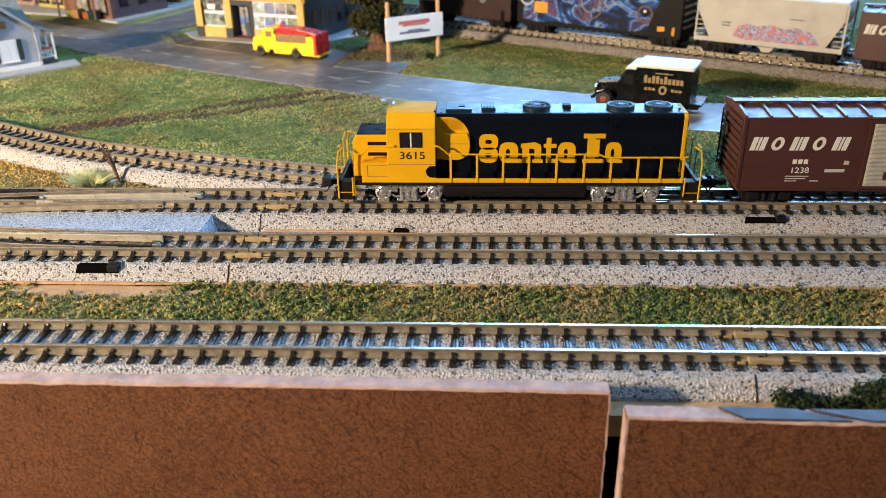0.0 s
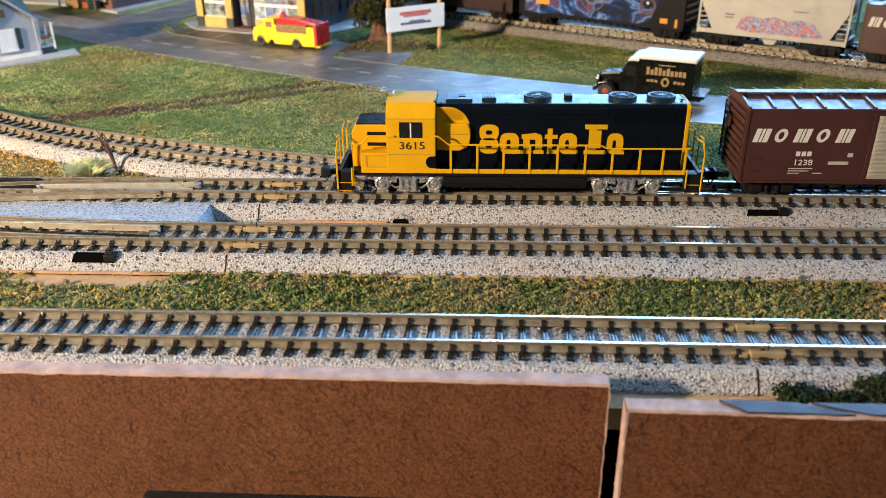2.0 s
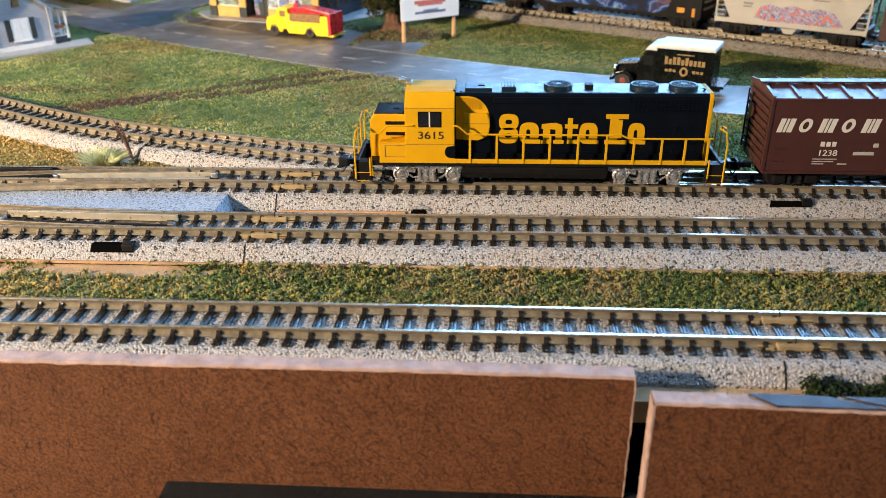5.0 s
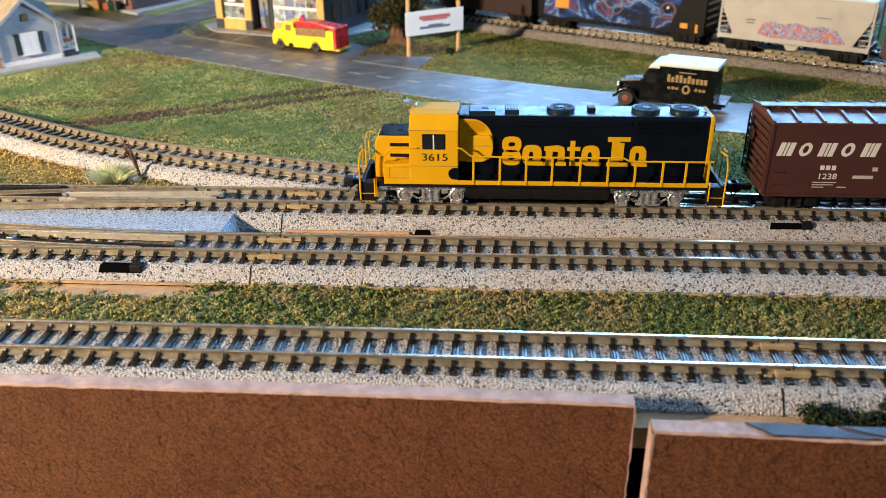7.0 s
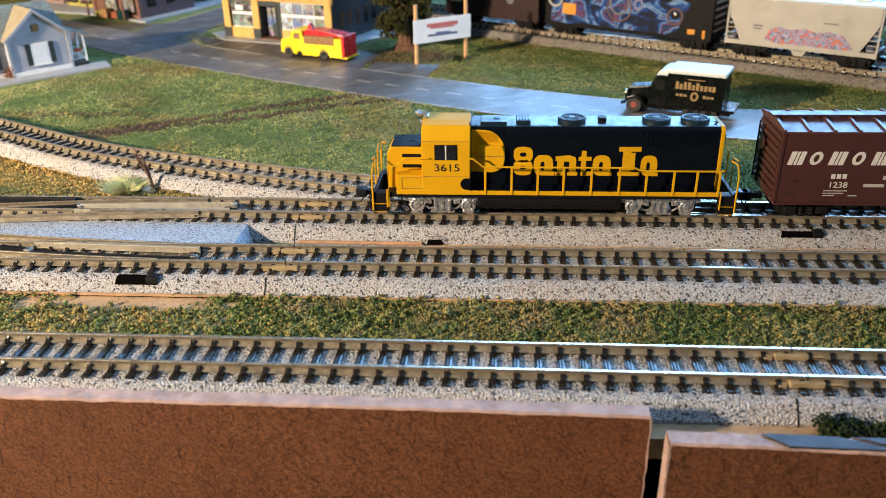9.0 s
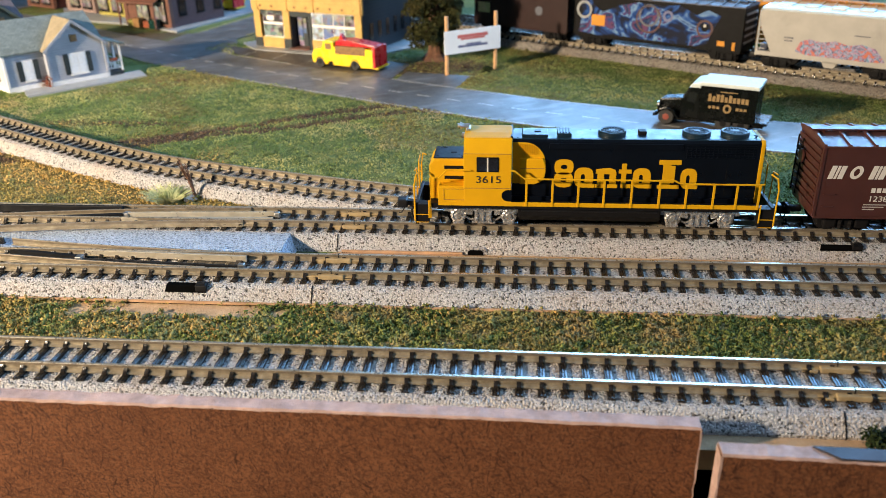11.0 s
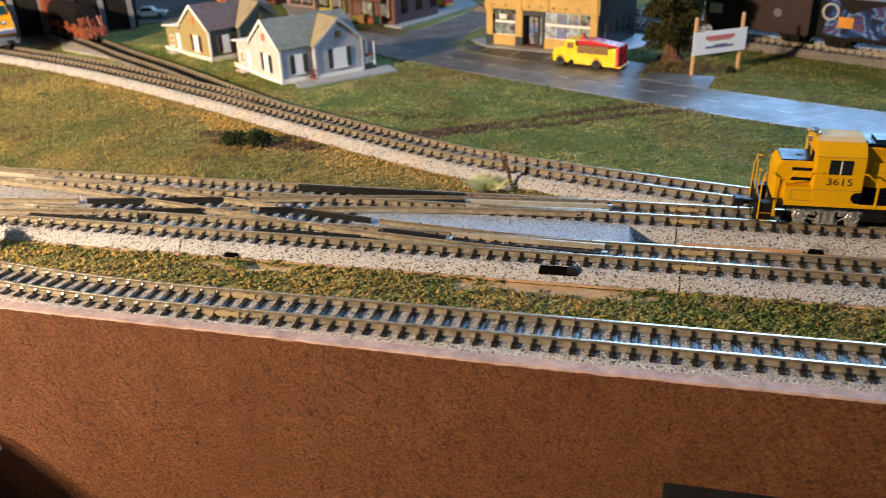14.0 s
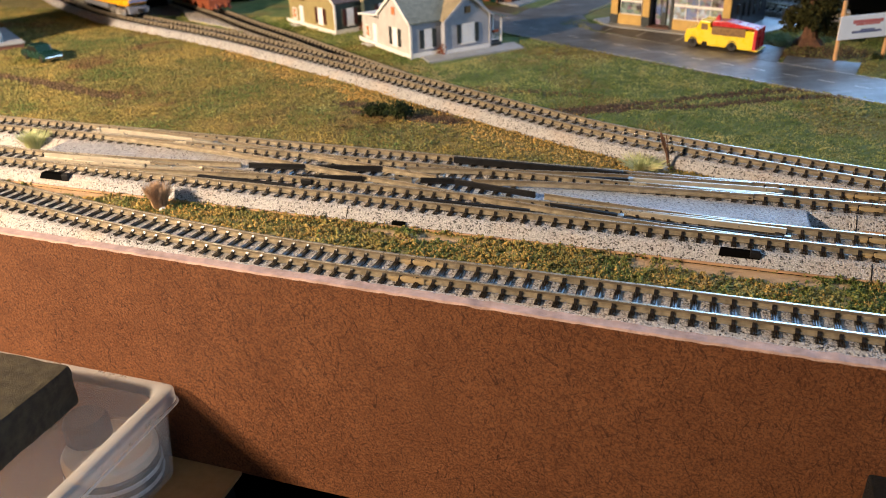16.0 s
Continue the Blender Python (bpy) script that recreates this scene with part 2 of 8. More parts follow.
M_PALETUFT = turf_material("pale_tuft", (0.34, 0.38, 0.17), (0.46, 0.49, 0.25), (0.58, 0.58, 0.33), (0.52, 0.46, 0.26))
M_BARK = paint("bark", (0.12, 0.055, 0.03), 0.85, var=0.35, scale=500, bump=0.7, dist=0.0004)


def road_material():
    n = Nodes("card_road", 0.4, 0, 0.42)
    col = n.ramp(n.noise(55, 6, 0.7), [(0.3, (0.070, 0.066, 0.063)), (0.55, (0.125, 0.121, 0.118)), (0.8, (0.20, 0.198, 0.195))])
    col = n.mix(n.grey(n.noise(1500, 3), 0.4, 0.7, 0, 0.4), col, (0.06, 0.058, 0.055))
    col = n.mix(n.grey(n.noise(120, 5, vec=n.mapped((0.4, 1.6, 1), (0, 0, -28))), 0.52, 0.74, 0, 0.45), col, (0.34, 0.34, 0.34))
    n.colour(col)
    n.roughness(n.grey(n.noise(90, 5), 0.3, 0.7, 0.36, 0.54))
    n.bump(n.noise(2600, 3), 0.15, 0.0001)
    return n.m


M_ROAD = road_material()
M_ROADDARK = paint("card_parking", (0.075, 0.066, 0.058), 0.48, var=0.3, scale=160, bump=0.1)
M_LINE = paint("road_line", (0.40, 0.39, 0.36), 0.4, var=0.3, scale=900)
M_YLINE = paint("kerb_yellow", (0.42, 0.36, 0.12), 0.5, var=0.3, scale=600)
M_PAVING = paint("card_paving", (0.30, 0.31, 0.32), 0.45, var=0.16, scale=130, bump=0.15)

M_YELLOW = paint("loco_yellow", (0.60, 0.315, 0.005), 0.48, var=0.05, scale=120, bump=0.05, spec=0.12)
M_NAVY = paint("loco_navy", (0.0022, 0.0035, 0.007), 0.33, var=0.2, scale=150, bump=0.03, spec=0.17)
# hood navy made lighter and bluer: the window's reflection is in the base colour
M_NAVYSHEEN = paint("loco_navy_sheen", (0.006, 0.017, 0.028), 0.34, var=0.2, scale=150, bump=0.03, spec=0.5)
M_SILVER = paint("truck_silver", (0.58, 0.56, 0.54), 0.27, 0.8, var=0.35, scale=500, bump=0.35, dist=0.0002)
M_STEEL = paint("bright_steel", (0.55, 0.53, 0.50), 0.40, 1.0, var=0.1)
M_DARKNUM = paint("number_black", (0.012, 0.010, 0.010), 0.5)
M_GLASS_DARK = paint("dark_glazing", (0.010, 0.010, 0.012), 0.08, var=0.1, bump=0)
M_BROWN = paint("car_brown", (0.058, 0.018, 0.0135), 0.42, var=0.10, scale=130, bump=0.06)
# maroon taken nearly to black, for the shade the rear car stands in
M_SHADEMAROON = paint("car_shaded_maroon", (0.022, 0.0075, 0.0065), 0.5, var=0.15, scale=130, bump=0.06, spec=0.3)
M_BROWN_ROOF = paint("car_roof", (0.085, 0.034, 0.027), 0.36, var=0.12, scale=160, bump=0.08, spec=0.3)
M_WHITE = paint("white_lettering", (0.58, 0.55, 0.51), 0.5, var=0.06)
M_GALV = paint("door_galvanised", (0.50, 0.46, 0.38), 0.38, 0.35, var=0.15, scale=500)
M_CARBLACK = paint("car_black", (0.009, 0.0085, 0.009), 0.45, var=0.2, spec=0.1)
M_HOPPER = paint("hopper_grey", (0.42, 0.395, 0.36), 0.5, var=0.08, scale=120, dirt=0.3)
M_ORANGE = paint("car_orange", (0.62, 0.27, 0.045), 0.65, var=0.1, scale=120, spec=0.15)


def graffiti_material():
    n = Nodes("graffiti_paint", 0.5, 0, 0.1)
    v = n.mapped((38, 38, 62))
    a = n.noise(1.0, 2, 0.45, vec=v, distort=3.2)
    col = n.ramp(a, [(0.0, (0.010, 0.010, 0.014)), (0.40, (0.012, 0.016, 0.035)), (0.45, (0.012, 0.035, 0.14)), (0.51, (0.03, 0.09, 0.30)), (0.55, (0.17, 0.28, 0.45)), (0.59, (0.02, 0.05, 0.19)), (0.65, (0.13, 0.05, 0.10)), (0.68, (0.010, 0.022, 0.08)), (0.85, (0.13, 0.22, 0.36))])
    n.colour(col)
    return n.m


def tag_material():
    n = Nodes("tag_paint", 0.45, 0, 0.5)
    a = n.noise(260, 2, 0.5, distort=2.0)
    n.colour(n.ramp(a, [(0.3, (0.55, 0.13, 0.03)), (0.42, (0.50, 0.17, 0.20)), (0.48, (0.05, 0.07, 0.16)), (0.52, (0.22, 0.42, 0.60)), (0.58, (0.50, 0.26, 0.40)), (0.64, (0.06, 0.07, 0.14)), (0.70, (0.28, 0.40, 0.60)), (0.8, (0.62, 0.20, 0.05))]))
    return n.m


M_GRAFFITI, M_TAG = graffiti_material(), tag_material()


def siding_material(name, c, pitch=0.0013, rough=0.7):
    """Printed clapboard: soft horizontal courses."""
    n = Nodes(name, rough, 0, 0.3)
    w = n.node("ShaderNodeTexWave", Scale=1.0 / pitch / 6.2832 * 2, Distortion=0.4)
    w.bands_direction = "Z"
    n.link(n.co, w.inputs["Vector"])
    col = n.ramp(n.noise(140, 5), [(0.3, tuple(v * 0.84 for v in c)), (0.7, tuple(min(1, v * 1.1) for v in c))])
    n.colour(n.mix(n.grey(w.outputs["Fac"], 0.0, 0.35, 0.30, 0.0), col, tuple(v * 0.5 for v in c)))
    n.bump(w.outputs["Fac"], 0.3, 0.0002)
    return n.m


def shingle_material(name, c):
    n = Nodes(name, 0.75, 0, 0.3)
    b = n.node("ShaderNodeTexBrick", Scale=1.0)
    b.inputs["Color1"].default_value = (*[v * 0.8 for v in c], 1)
    b.inputs["Color2"].default_value = (*[v * 1.2 for v in c], 1)
    b.inputs["Mortar"].default_value = (*[v * 0.5 for v in c], 1)
    b.inputs["Brick Width"].default_value, b.inputs["Row Height"].default_value, b.inputs["Mortar Size"].default_value = 0.0022, 0.0011, 0.00009
    n.link(n.co, b.inputs["Vector"])
    n.colour(n.mix(n.grey(n.noise(220, 5), 0.4, 0.7, 0, 0.45), b.outputs["Color"], tuple(v * 1.25 for v in c)))
    n.bump(b.outputs["Fac"], 0.25, 0.0002)
    return n.m


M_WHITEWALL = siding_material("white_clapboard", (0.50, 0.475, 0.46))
# darker bluish copy of the white clapboard, for the shade on the front
M_SHADEDWALL = siding_material("shaded_white_clapboard", (0.35, 0.365, 0.42))
M_OLIVEWALL = siding_material("olive_clapboard", (0.32, 0.26, 0.12))
M_DARKGREEN = siding_material("dark_green_clapboard", (0.07, 0.085, 0.07))
M_TRIM = paint("white_trim", (0.72, 0.70, 0.68), 0.55, var=0.08)
M_SHINGLE = shingle_material("grey_shingle", (0.155, 0.18, 0.172))
# lighter tan shingle: the warm light on the front gable is in its colour
M_SHINGLE_LIT = shingle_material("lit_shingle", (0.30, 0.25, 0.17))
M_SHINGLE_PURPLE = shingle_material("purple_shingle", (0.105, 0.085, 0.095))
M_SHUTTER = paint("dark_shutter", (0.018, 0.024, 0.026), 0.5, var=0.25)
M_CURTAIN = paint("curtain_white", (0.72, 0.72, 0.75), 0.6, var=0.12, scale=900)
M_BRICKRED = paint("brick_chimney", (0.50, 0.16, 0.06), 0.75, var=0.25, scale=700)
M_SHOPYEL = paint("shop_yellow", (0.50, 0.31, 0.085), 0.5, var=0.12, scale=200, dirt=0.2)
M_SHOPDARK = siding_material("shop_side_dark", (0.022, 0.026, 0.034), 0.0022, 0.45)
M_SHOPROOF = paint("shop_roof", (0.13, 0.135, 0.16), 0.6, var=0.2, scale=90, spec=0.22)


def goods_material(name="window_goods", pale=(0.42, 0.55, 0.74), amount=0.8):
    n = Nodes(name, 0.12, 0, 0.6)
    c = n.voronoi(300, "Color", vec=n.mapped((1, 1, 1.4)))
    hs = n.node("ShaderNodeHueSaturation", Saturation=0.35, Value=0.34)
    n.link(c, hs.inputs["Color"])
    n.colour(n.mix(n.grey(n.noise(160, 3), 0.45, 0.58, 0, amount), hs.outputs["Color"], pale))
    return n.m


M_GOODS = goods_material()
M_DIMGOODS = goods_material("dim_window_goods", (0.10, 0.095, 0.085), 0.6)
M_DARKGOODS = goods_material("dark_window_goods", (0.022, 0.018, 0.020), 0.85)
M_BLUEGOODS = goods_material("blue_window_goods", (0.10, 0.17, 0.42), 0.75)
M_MAROON = paint("maroon_brick", (0.085, 0.040, 0.042), 0.65, var=0.25, scale=400)
M_TERRA = paint("terracotta_brick", (0.125, 0.054, 0.036), 0.65, var=0.25, scale=350)
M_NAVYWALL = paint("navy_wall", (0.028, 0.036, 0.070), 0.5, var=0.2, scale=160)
M_SHOPFRONT = paint("storefront_ochre", (0.30, 0.26, 0.065), 0.55, var=0.35, scale=220)
M_PINKWALL = paint("pale_storefront", (0.25, 0.175, 0.155), 0.55, var=0.3, scale=220)
M_FIREYEL = paint("toy_yellow", (0.88, 0.60, 0.015), 0.28, var=0.04, scale=100, bump=0.03)
M_FIRERED = paint("toy_red", (0.50, 0.016, 0.022), 0.28, var=0.08, scale=100, bump=0.03)
M_CRATES = paint("crate_brown", (0.20, 0.105, 0.035), 0.6, var=0.5, scale=800)
M_TYRE = paint("tyre_rubber", (0.012, 0.011, 0.011), 0.6, var=0.2)
M_TRUCKBLK = paint("truck_black", (0.003, 0.0035, 0.0035), 0.25, var=0.15, scale=120, bump=0.03, spec=0.2)
M_TRUCKROOF = paint("truck_roof_white", (0.62, 0.68, 0.68), 0.35, var=0.05)
M_GOLD = paint("gold_lettering", (0.27, 0.17, 0.065), 0.5, var=0.2)
M_RIM = paint("red_rim", (0.20, 0.035, 0.02), 0.45)
M_POSTWOOD = paint("pale_stick", (0.60, 0.34, 0.16), 0.65, var=0.15, scale=500, bump=0.2)
M_BANNER = paint("banner_paper", (0.90, 0.89, 0.90), 0.5, var=0.05, scale=100)
M_SIGNRED = paint("banner_red", (0.60, 0.16, 0.14), 0.5, var=0.1)
M_SIGNBLUE = paint("banner_blue", (0.13, 0.14, 0.26), 0.5, var=0.1)
M_CARGREEN = paint("car_green", (0.006, 0.028, 0.023), 0.22, var=0.1, scale=100, bump=0.03)
M_CHROME = paint("chrome", (0.62, 0.64, 0.64), 0.18, 1.0, var=0.1)
M_LOCOYEL = paint("streamliner_yellow", (0.66, 0.30, 0.012), 0.32, var=0.06, scale=90)
M_RUST = paint("rust_orange", (0.19, 0.045, 0.016), 0.6, var=0.4, scale=300, bump=0.3)
M_STRAW = paint("straw", (0.42, 0.27, 0.16), 0.8, var=0.3, scale=900)
M_STONE = paint("pale_stone", (0.56, 0.54, 0.54), 0.7, var=0.15, scale=400, bump=0.4)
M_REDSTONE = paint("red_stone", (0.36, 0.14, 0.08), 0.75, var=0.2, scale=300, bump=0.5)
M_OLDWOOD = paint("dark_foam_block", (0.042, 0.034, 0.019), 0.9, var=0.45, scale=300, bump=0.9, dist=0.0006)
M_SPECKLE = paint("black_grit", (0.009, 0.009, 0.010), 0.7, var=0.5, scale=1200, bump=0.9, dist=0.0005, spec=0.2)
M_CARD = paint("cardboard", (0.34, 0.17, 0.06), 0.75, var=0.2, scale=120)
M_WALL = paint("room_wall", (0.15, 0.135, 0.12), 0.8, var=0.05, scale=3)
M_FLOOR = paint("room_floor", (0.06, 0.04, 0.028), 0.6, var=0.2, scale=6)
M_CEIL = paint("room_ceiling", (0.36, 0.36, 0.35), 0.85, var=0.04, scale=3)


def plastic_material():
    n = Nodes("clear_plastic", 0.22, 0, 0.5)
    n.b.inputs["Base Color"].default_value = (0.86, 0.82, 0.76, 1)
    n.b.inputs["Alpha"].default_value = 0.17
    n.roughness(n.grey(n.noise(120, 4), 0.3, 0.7, 0.20, 0.34))
    through_light = n.node("ShaderNodeBsdfTranslucent")
    through_light.inputs["Color"].default_value = (0.12, 0.115, 0.105, 1)
    both = n.node("ShaderNodeAddShader")
    n.link(n.b.outputs[0], both.inputs[0])
    n.link(through_light.outputs[0], both.inputs[1])
    out = [q for q in n.t.nodes if q.type == "OUTPUT_MATERIAL"][0]
    n.link(both.outputs[0], out.inputs["Surface"])
    return n.m


M_PLASTIC = plastic_material()
M_PLASTIC_RIM = paint("frosted_rim", (0.74, 0.73, 0.72), 0.3, var=0.03, scale=60, bump=0.05)
M_PLASTIC_RIM.node_tree.nodes["Principled BSDF"].inputs["Alpha"].default_value = 0.36
M_TIN = paint("grey_tin", (0.55, 0.57, 0.58), 0.35, 0.3, var=0.2)
M_CREAMTIN = paint("cream_disc", (0.72, 0.62, 0.47), 0.5, var=0.1)

# ---- mesh helpers, in millimetres ----
S = 0.001


def part(name, bm, material, parent=None, label="", smooth=False):
    me = bpy.data.meshes.new(name)
    bmesh.ops.recalc_face_normals(bm, faces=bm.faces)
    bmesh.ops.scale(bm, vec=(S, S, S), verts=bm.verts)
    bm.to_mesh(me)
    bm.free()
    me.materials.append(material)
    if material is M_RAIL:
        # bright running surface; head sides darkened for their shadow line, web and foot golden as if lit
        me.materials.append(M_RAILSIDE_SHADE)
        me.materials.append(M_RAILFOOT_LIT)
        for p in me.polygons:
            if p.center.z < -0.9 * S:
                p.material_index = 2
            elif p.center.z < -0.1 * S:
                p.material_index = 1
    if smooth:
        for p in me.polygons:
            p.use_smooth = True
    ob = new(name, me)
    if parent is not None:
        ob.parent = parent
    if label:
        ob["label"] = label
    return ob


def thing(name, x, y, z, turn=0.0, label="", category="", group="", kind=""):
    ob = new(name)
    ob.empty_display_size = 0.01
    ob.matrix_world = pose(x * S, y * S, z * S, 0, 0, turn)
    return tagged(ob, label, category, group, kind)


def box(x0, x1, y0, y1, z0, z1, ch=0.0, bm=None):
    b = bmesh.new()
    v = [b.verts.new(p) for p in ((x0, y0, z0), (x1, y0, z0), (x1, y1, z0), (x0, y1, z0), (x0, y0, z1), (x1, y0, z1), (x1, y1, z1), (x0, y1, z1))]
    for f in ((0, 3, 2, 1), (4, 5, 6, 7), (0, 1, 5, 4), (1, 2, 6, 5), (2, 3, 7, 6), (3, 0, 4, 7)):
        b.faces.new([v[i] for i in f])
    if ch:
        bmesh.ops.bevel(b, geom=b.edges[:], offset=ch, segments=2, affect="EDGES", profile=0.6)
    return merge(bm, b)


def merge(bm, b):
    if bm is None:
        return b
    me = bpy.data.meshes.new("tmp")
    b.to_mesh(me)
    b.free()
    bm.from_mesh(me)
    bpy.data.meshes.remove(me)
    return bm


def prism(pts, axis, a, c, bm=None, ch=0.0):
    """The outline pts, in the two other axes in order, drawn along an axis from a to c."""
    b = bmesh.new()

    def at(p, w):
        return {"x": (w, p[0], p[1]), "y": (p[0], w, p[1]), "z": (p[0], p[1], w)}[axis]
    lo = [b.verts.new(at(p, a)) for p in pts]
    hi = [b.verts.new(at(p, c)) for p in pts]
    b.faces.new(lo[::-1])
    b.faces.new(hi)
    for i in range(len(pts)):
        j = (i + 1) % len(pts)
        b.faces.new((lo[i], lo[j], hi[j], hi[i]))
    if ch:
        bmesh.ops.bevel(b, geom=b.edges[:], offset=ch, segments=2, affect="EDGES", profile=0.6)
    return merge(bm, b)


def tube(pts, r, n=6, bm=None, r1=None):
    b = bmesh.new() if bm is None else bm
    pts = [Vector(p) for p in pts]
    rings = []
    for i, p in enumerate(pts):
        d = (pts[min(i + 1, len(pts) - 1)] - pts[max(i - 1, 0)]).normalized()
        u = d.orthogonal().normalized() if abs(d.z) > 0.99 else d.cross(Vector((0, 0, 1))).normalized()
        w = d.cross(u)
        rr = r if r1 is None else r + (r1 - r) * i / (len(pts) - 1)
        rings.append([b.verts.new(p + rr * (math.cos(a) * u + math.sin(a) * w)) for a in (2 * math.pi * (k + 0.5) / n for k in range(n))])
    for q, s in zip(rings, rings[1:]):
        for k in range(n):
            b.faces.new((q[k], q[(k + 1) % n], s[(k + 1) % n], s[k]))
    b.faces.new(rings[0][::-1])
    b.faces.new(rings[-1])
    return b


def lathe(profile, n=20, at=(0, 0, 0), axis="z", bm=None):
    """Outline of (radius, height) turned round an axis."""
    b = bmesh.new() if bm is None else bm
    rings = []
    for r, h in profile:
        ring = []
        for k in range(n):
            c, s = r * math.cos(2 * math.pi * k / n), r * math.sin(2 * math.pi * k / n)
            o = {"z": (c, s, h), "y": (c, h, s), "x": (h, c, s)}[axis]
            ring.append(b.verts.new((at[0] + o[0], at[1] + o[1], at[2] + o[2])))
        rings.append(ring)
    for q, s in zip(rings, rings[1:]):
        for k in range(n):
            b.faces.new((q[k], q[(k + 1) % n], s[(k + 1) % n], s[k]))
    b.faces.new(rings[0][::-1])
    b.faces.new(rings[-1])
    return b


def text(words, size, x, y, z, material, parent, name="lettering", squeeze=1.0, thick=0.06, centre=True):
    """Letters on a face that looks towards -y."""
    c = bpy.data.curves.new(name, "FONT")
    c.body, c.size, c.extrude = words, size * S, thick * S
    c.align_x = "CENTER" if centre else "LEFT"
    c.align_y = "CENTER"
    o = bpy.data.objects.new(name, c)
    me = bpy.data.meshes.new_from_object(o)
    bpy.data.objects.remove(o)
    me.transform(Matrix.Translation((x * S, y * S, z * S)) @ Matrix.Rotation(radians(90), 4, "X") @ Matrix.Diagonal((squeeze, 1, 1, 1)))
    me.materials.clear()
    me.materials.append(material)
    ob = new(name, me)
    ob.parent = parent
    return ob


# ---- paths ----
def spline(ctrl, step=4.0):
    """Catmull-Rom line through the points, resampled evenly."""
    p = [np.array(c, float) for c in ctrl]
    p = [2 * p[0] - p[1]] + p + [2 * p[-1] - p[-2]]
    fine = []
    for a, b, c, d in zip(p, p[1:], p[2:], p[3:]):
        for t in np.linspace(0, 1, 40, endpoint=False):
            fine.append(0.5 * (2 * b + (c - a) * t + (2 * a - 5 * b + 4 * c - d) * t * t + (3 * b - a - 3 * c + d) * t ** 3))
    fine.append(p[-2])
    fine = np.array(fine)
    s = np.concatenate([[0], np.cumsum(np.linalg.norm(np.diff(fine, axis=0), axis=1))])
    n = max(2, int(round(s[-1] / step)) + 1)
    at = np.linspace(0, s[-1], n)
    return np.column_stack([np.interp(at, s, fine[:, k]) for k in range(2)])


def normals(path):
    d = np.gradient(path, axis=0)
    d /= np.linalg.norm(d, axis=1)[:, None]
    return np.column_stack([-d[:, 1], d[:, 0]])


def sweep(path, profile, dz=0.0):
    """A closed outline of (offset to the left, height) drawn along a plan path."""
    b = bmesh.new()
    nn = normals(path)
    rings = [[b.verts.new((*(p + n * o), z + dz)) for o, z in profile] for p, n in zip(path, nn)]
    k = len(profile)
    for q, s in zip(rings, rings[1:]):
        for i in range(k):
            b.faces.new((q[i], q[(i + 1) % k], s[(i + 1) % k], s[i]))
    b.faces.new(rings[0][::-1])
    b.faces.new(rings[-1])
    return b


GROUND, PITCH, HALF = -7.0, 4.73, 4.95
RAIL = [(-1.0, -2.0), (1.0, -2.0), (1.0, -1.72), (0.28, -1.45), (0.28, -0.85), (0.42, -0.7), (0.42, -0.12), (0.28, 0.0), (-0.28, 0.0), (-0.42, -0.12), (-0.42, -0.7), (-0.28, -0.85), (-0.28, -1.45), (-1.0, -1.72)]
BED = [(-12.5, GROUND), (-12.5, GROUND + 0.7), (-10.2, -3.3), (-9.4, -2.75), (-8.6, -2.55), (8.6, -2.55), (9.4, -2.75), (10.2, -3.3), (12.5, GROUND + 0.7), (12.5, GROUND)]


def shifted(profile, o):
    return [(a + o, z) for a, z in profile]


def sleeper_mesh(name, half=8.3, clips=(-HALF, HALF)):
    bm = prism([(-0.90, -2.9), (0.90, -2.9), (0.78, -2.05), (0.50, -1.99), (0.36, -2.16), (0.18, -2.0), (-0.10, -2.0), (-0.24, -2.16), (-0.42, -2.0), (-0.78, -2.06)], "y", -half, half)
    for c in clips:
        # rail chairs gripping the foot and the lower web
        for o in (-1, 1):
            chair = [(c + o * 0.30, -2.2), (c + o * 1.40, -2.2), (c + o * 1.22, -1.55), (c + o * 0.75, -1.25), (c + o * 0.36, -0.72), (c + o * 0.30, -0.72)]
            prism(chair, "x", -0.45, 0.45, bm)
    bmesh.ops.recalc_face_normals(bm, faces=bm.faces)
    bmesh.ops.scale(bm, vec=(S, S, S), verts=bm.verts)
    me = bpy.data.meshes.new(name)
    bm.to_mesh(me)
    bm.free()
    me.materials.append(M_SLEEPER)
    return me


ME_SLEEPER = sleeper_mesh("sleeper")


def lay_sleepers(parent, path, start=PITCH / 2, mesh=None, skip=None):
    d = np.diff(path, axis=0)
    s = np.concatenate([[0], np.cumsum(np.linalg.norm(d, axis=1))])
    at = start
    while at < s[-1]:
        x, y = np.interp(at, s, path[:, 0]), np.interp(at, s, path[:, 1])
        i = min(np.searchsorted(s, at), len(d)) - 1
        a = math.degrees(math.atan2(d[i][1], d[i][0]))
        at += PITCH
        if skip and skip(x, y):
            continue
        ob = new("sleeper", mesh or ME_SLEEPER)
        ob.parent = parent
        ob.matrix_basis = pose(x * S, y * S, 0, 0, 0, a + random.uniform(-0.8, 0.8))


def track(path, label, bed=True, bed_material=None, sleepers=True, start=PITCH / 2, bed_profile=None, dz=0.0):
    tr = thing("railway_track", 0, 0, 0, 0, label, "track", "model railway tracks", "structure")
    if bed:
        part("roadbed", sweep(path, bed_profile or BED, dz), bed_material or M_BALLAST, tr, "moulded grey pebble ballast")
    for o in (-HALF, HALF):
        part("rail", sweep(path, shifted(RAIL, o), dz), M_RAIL, tr, "nickel silver rail")
    if sleepers:
        lay_sleepers(tr, path, start)
    return tr


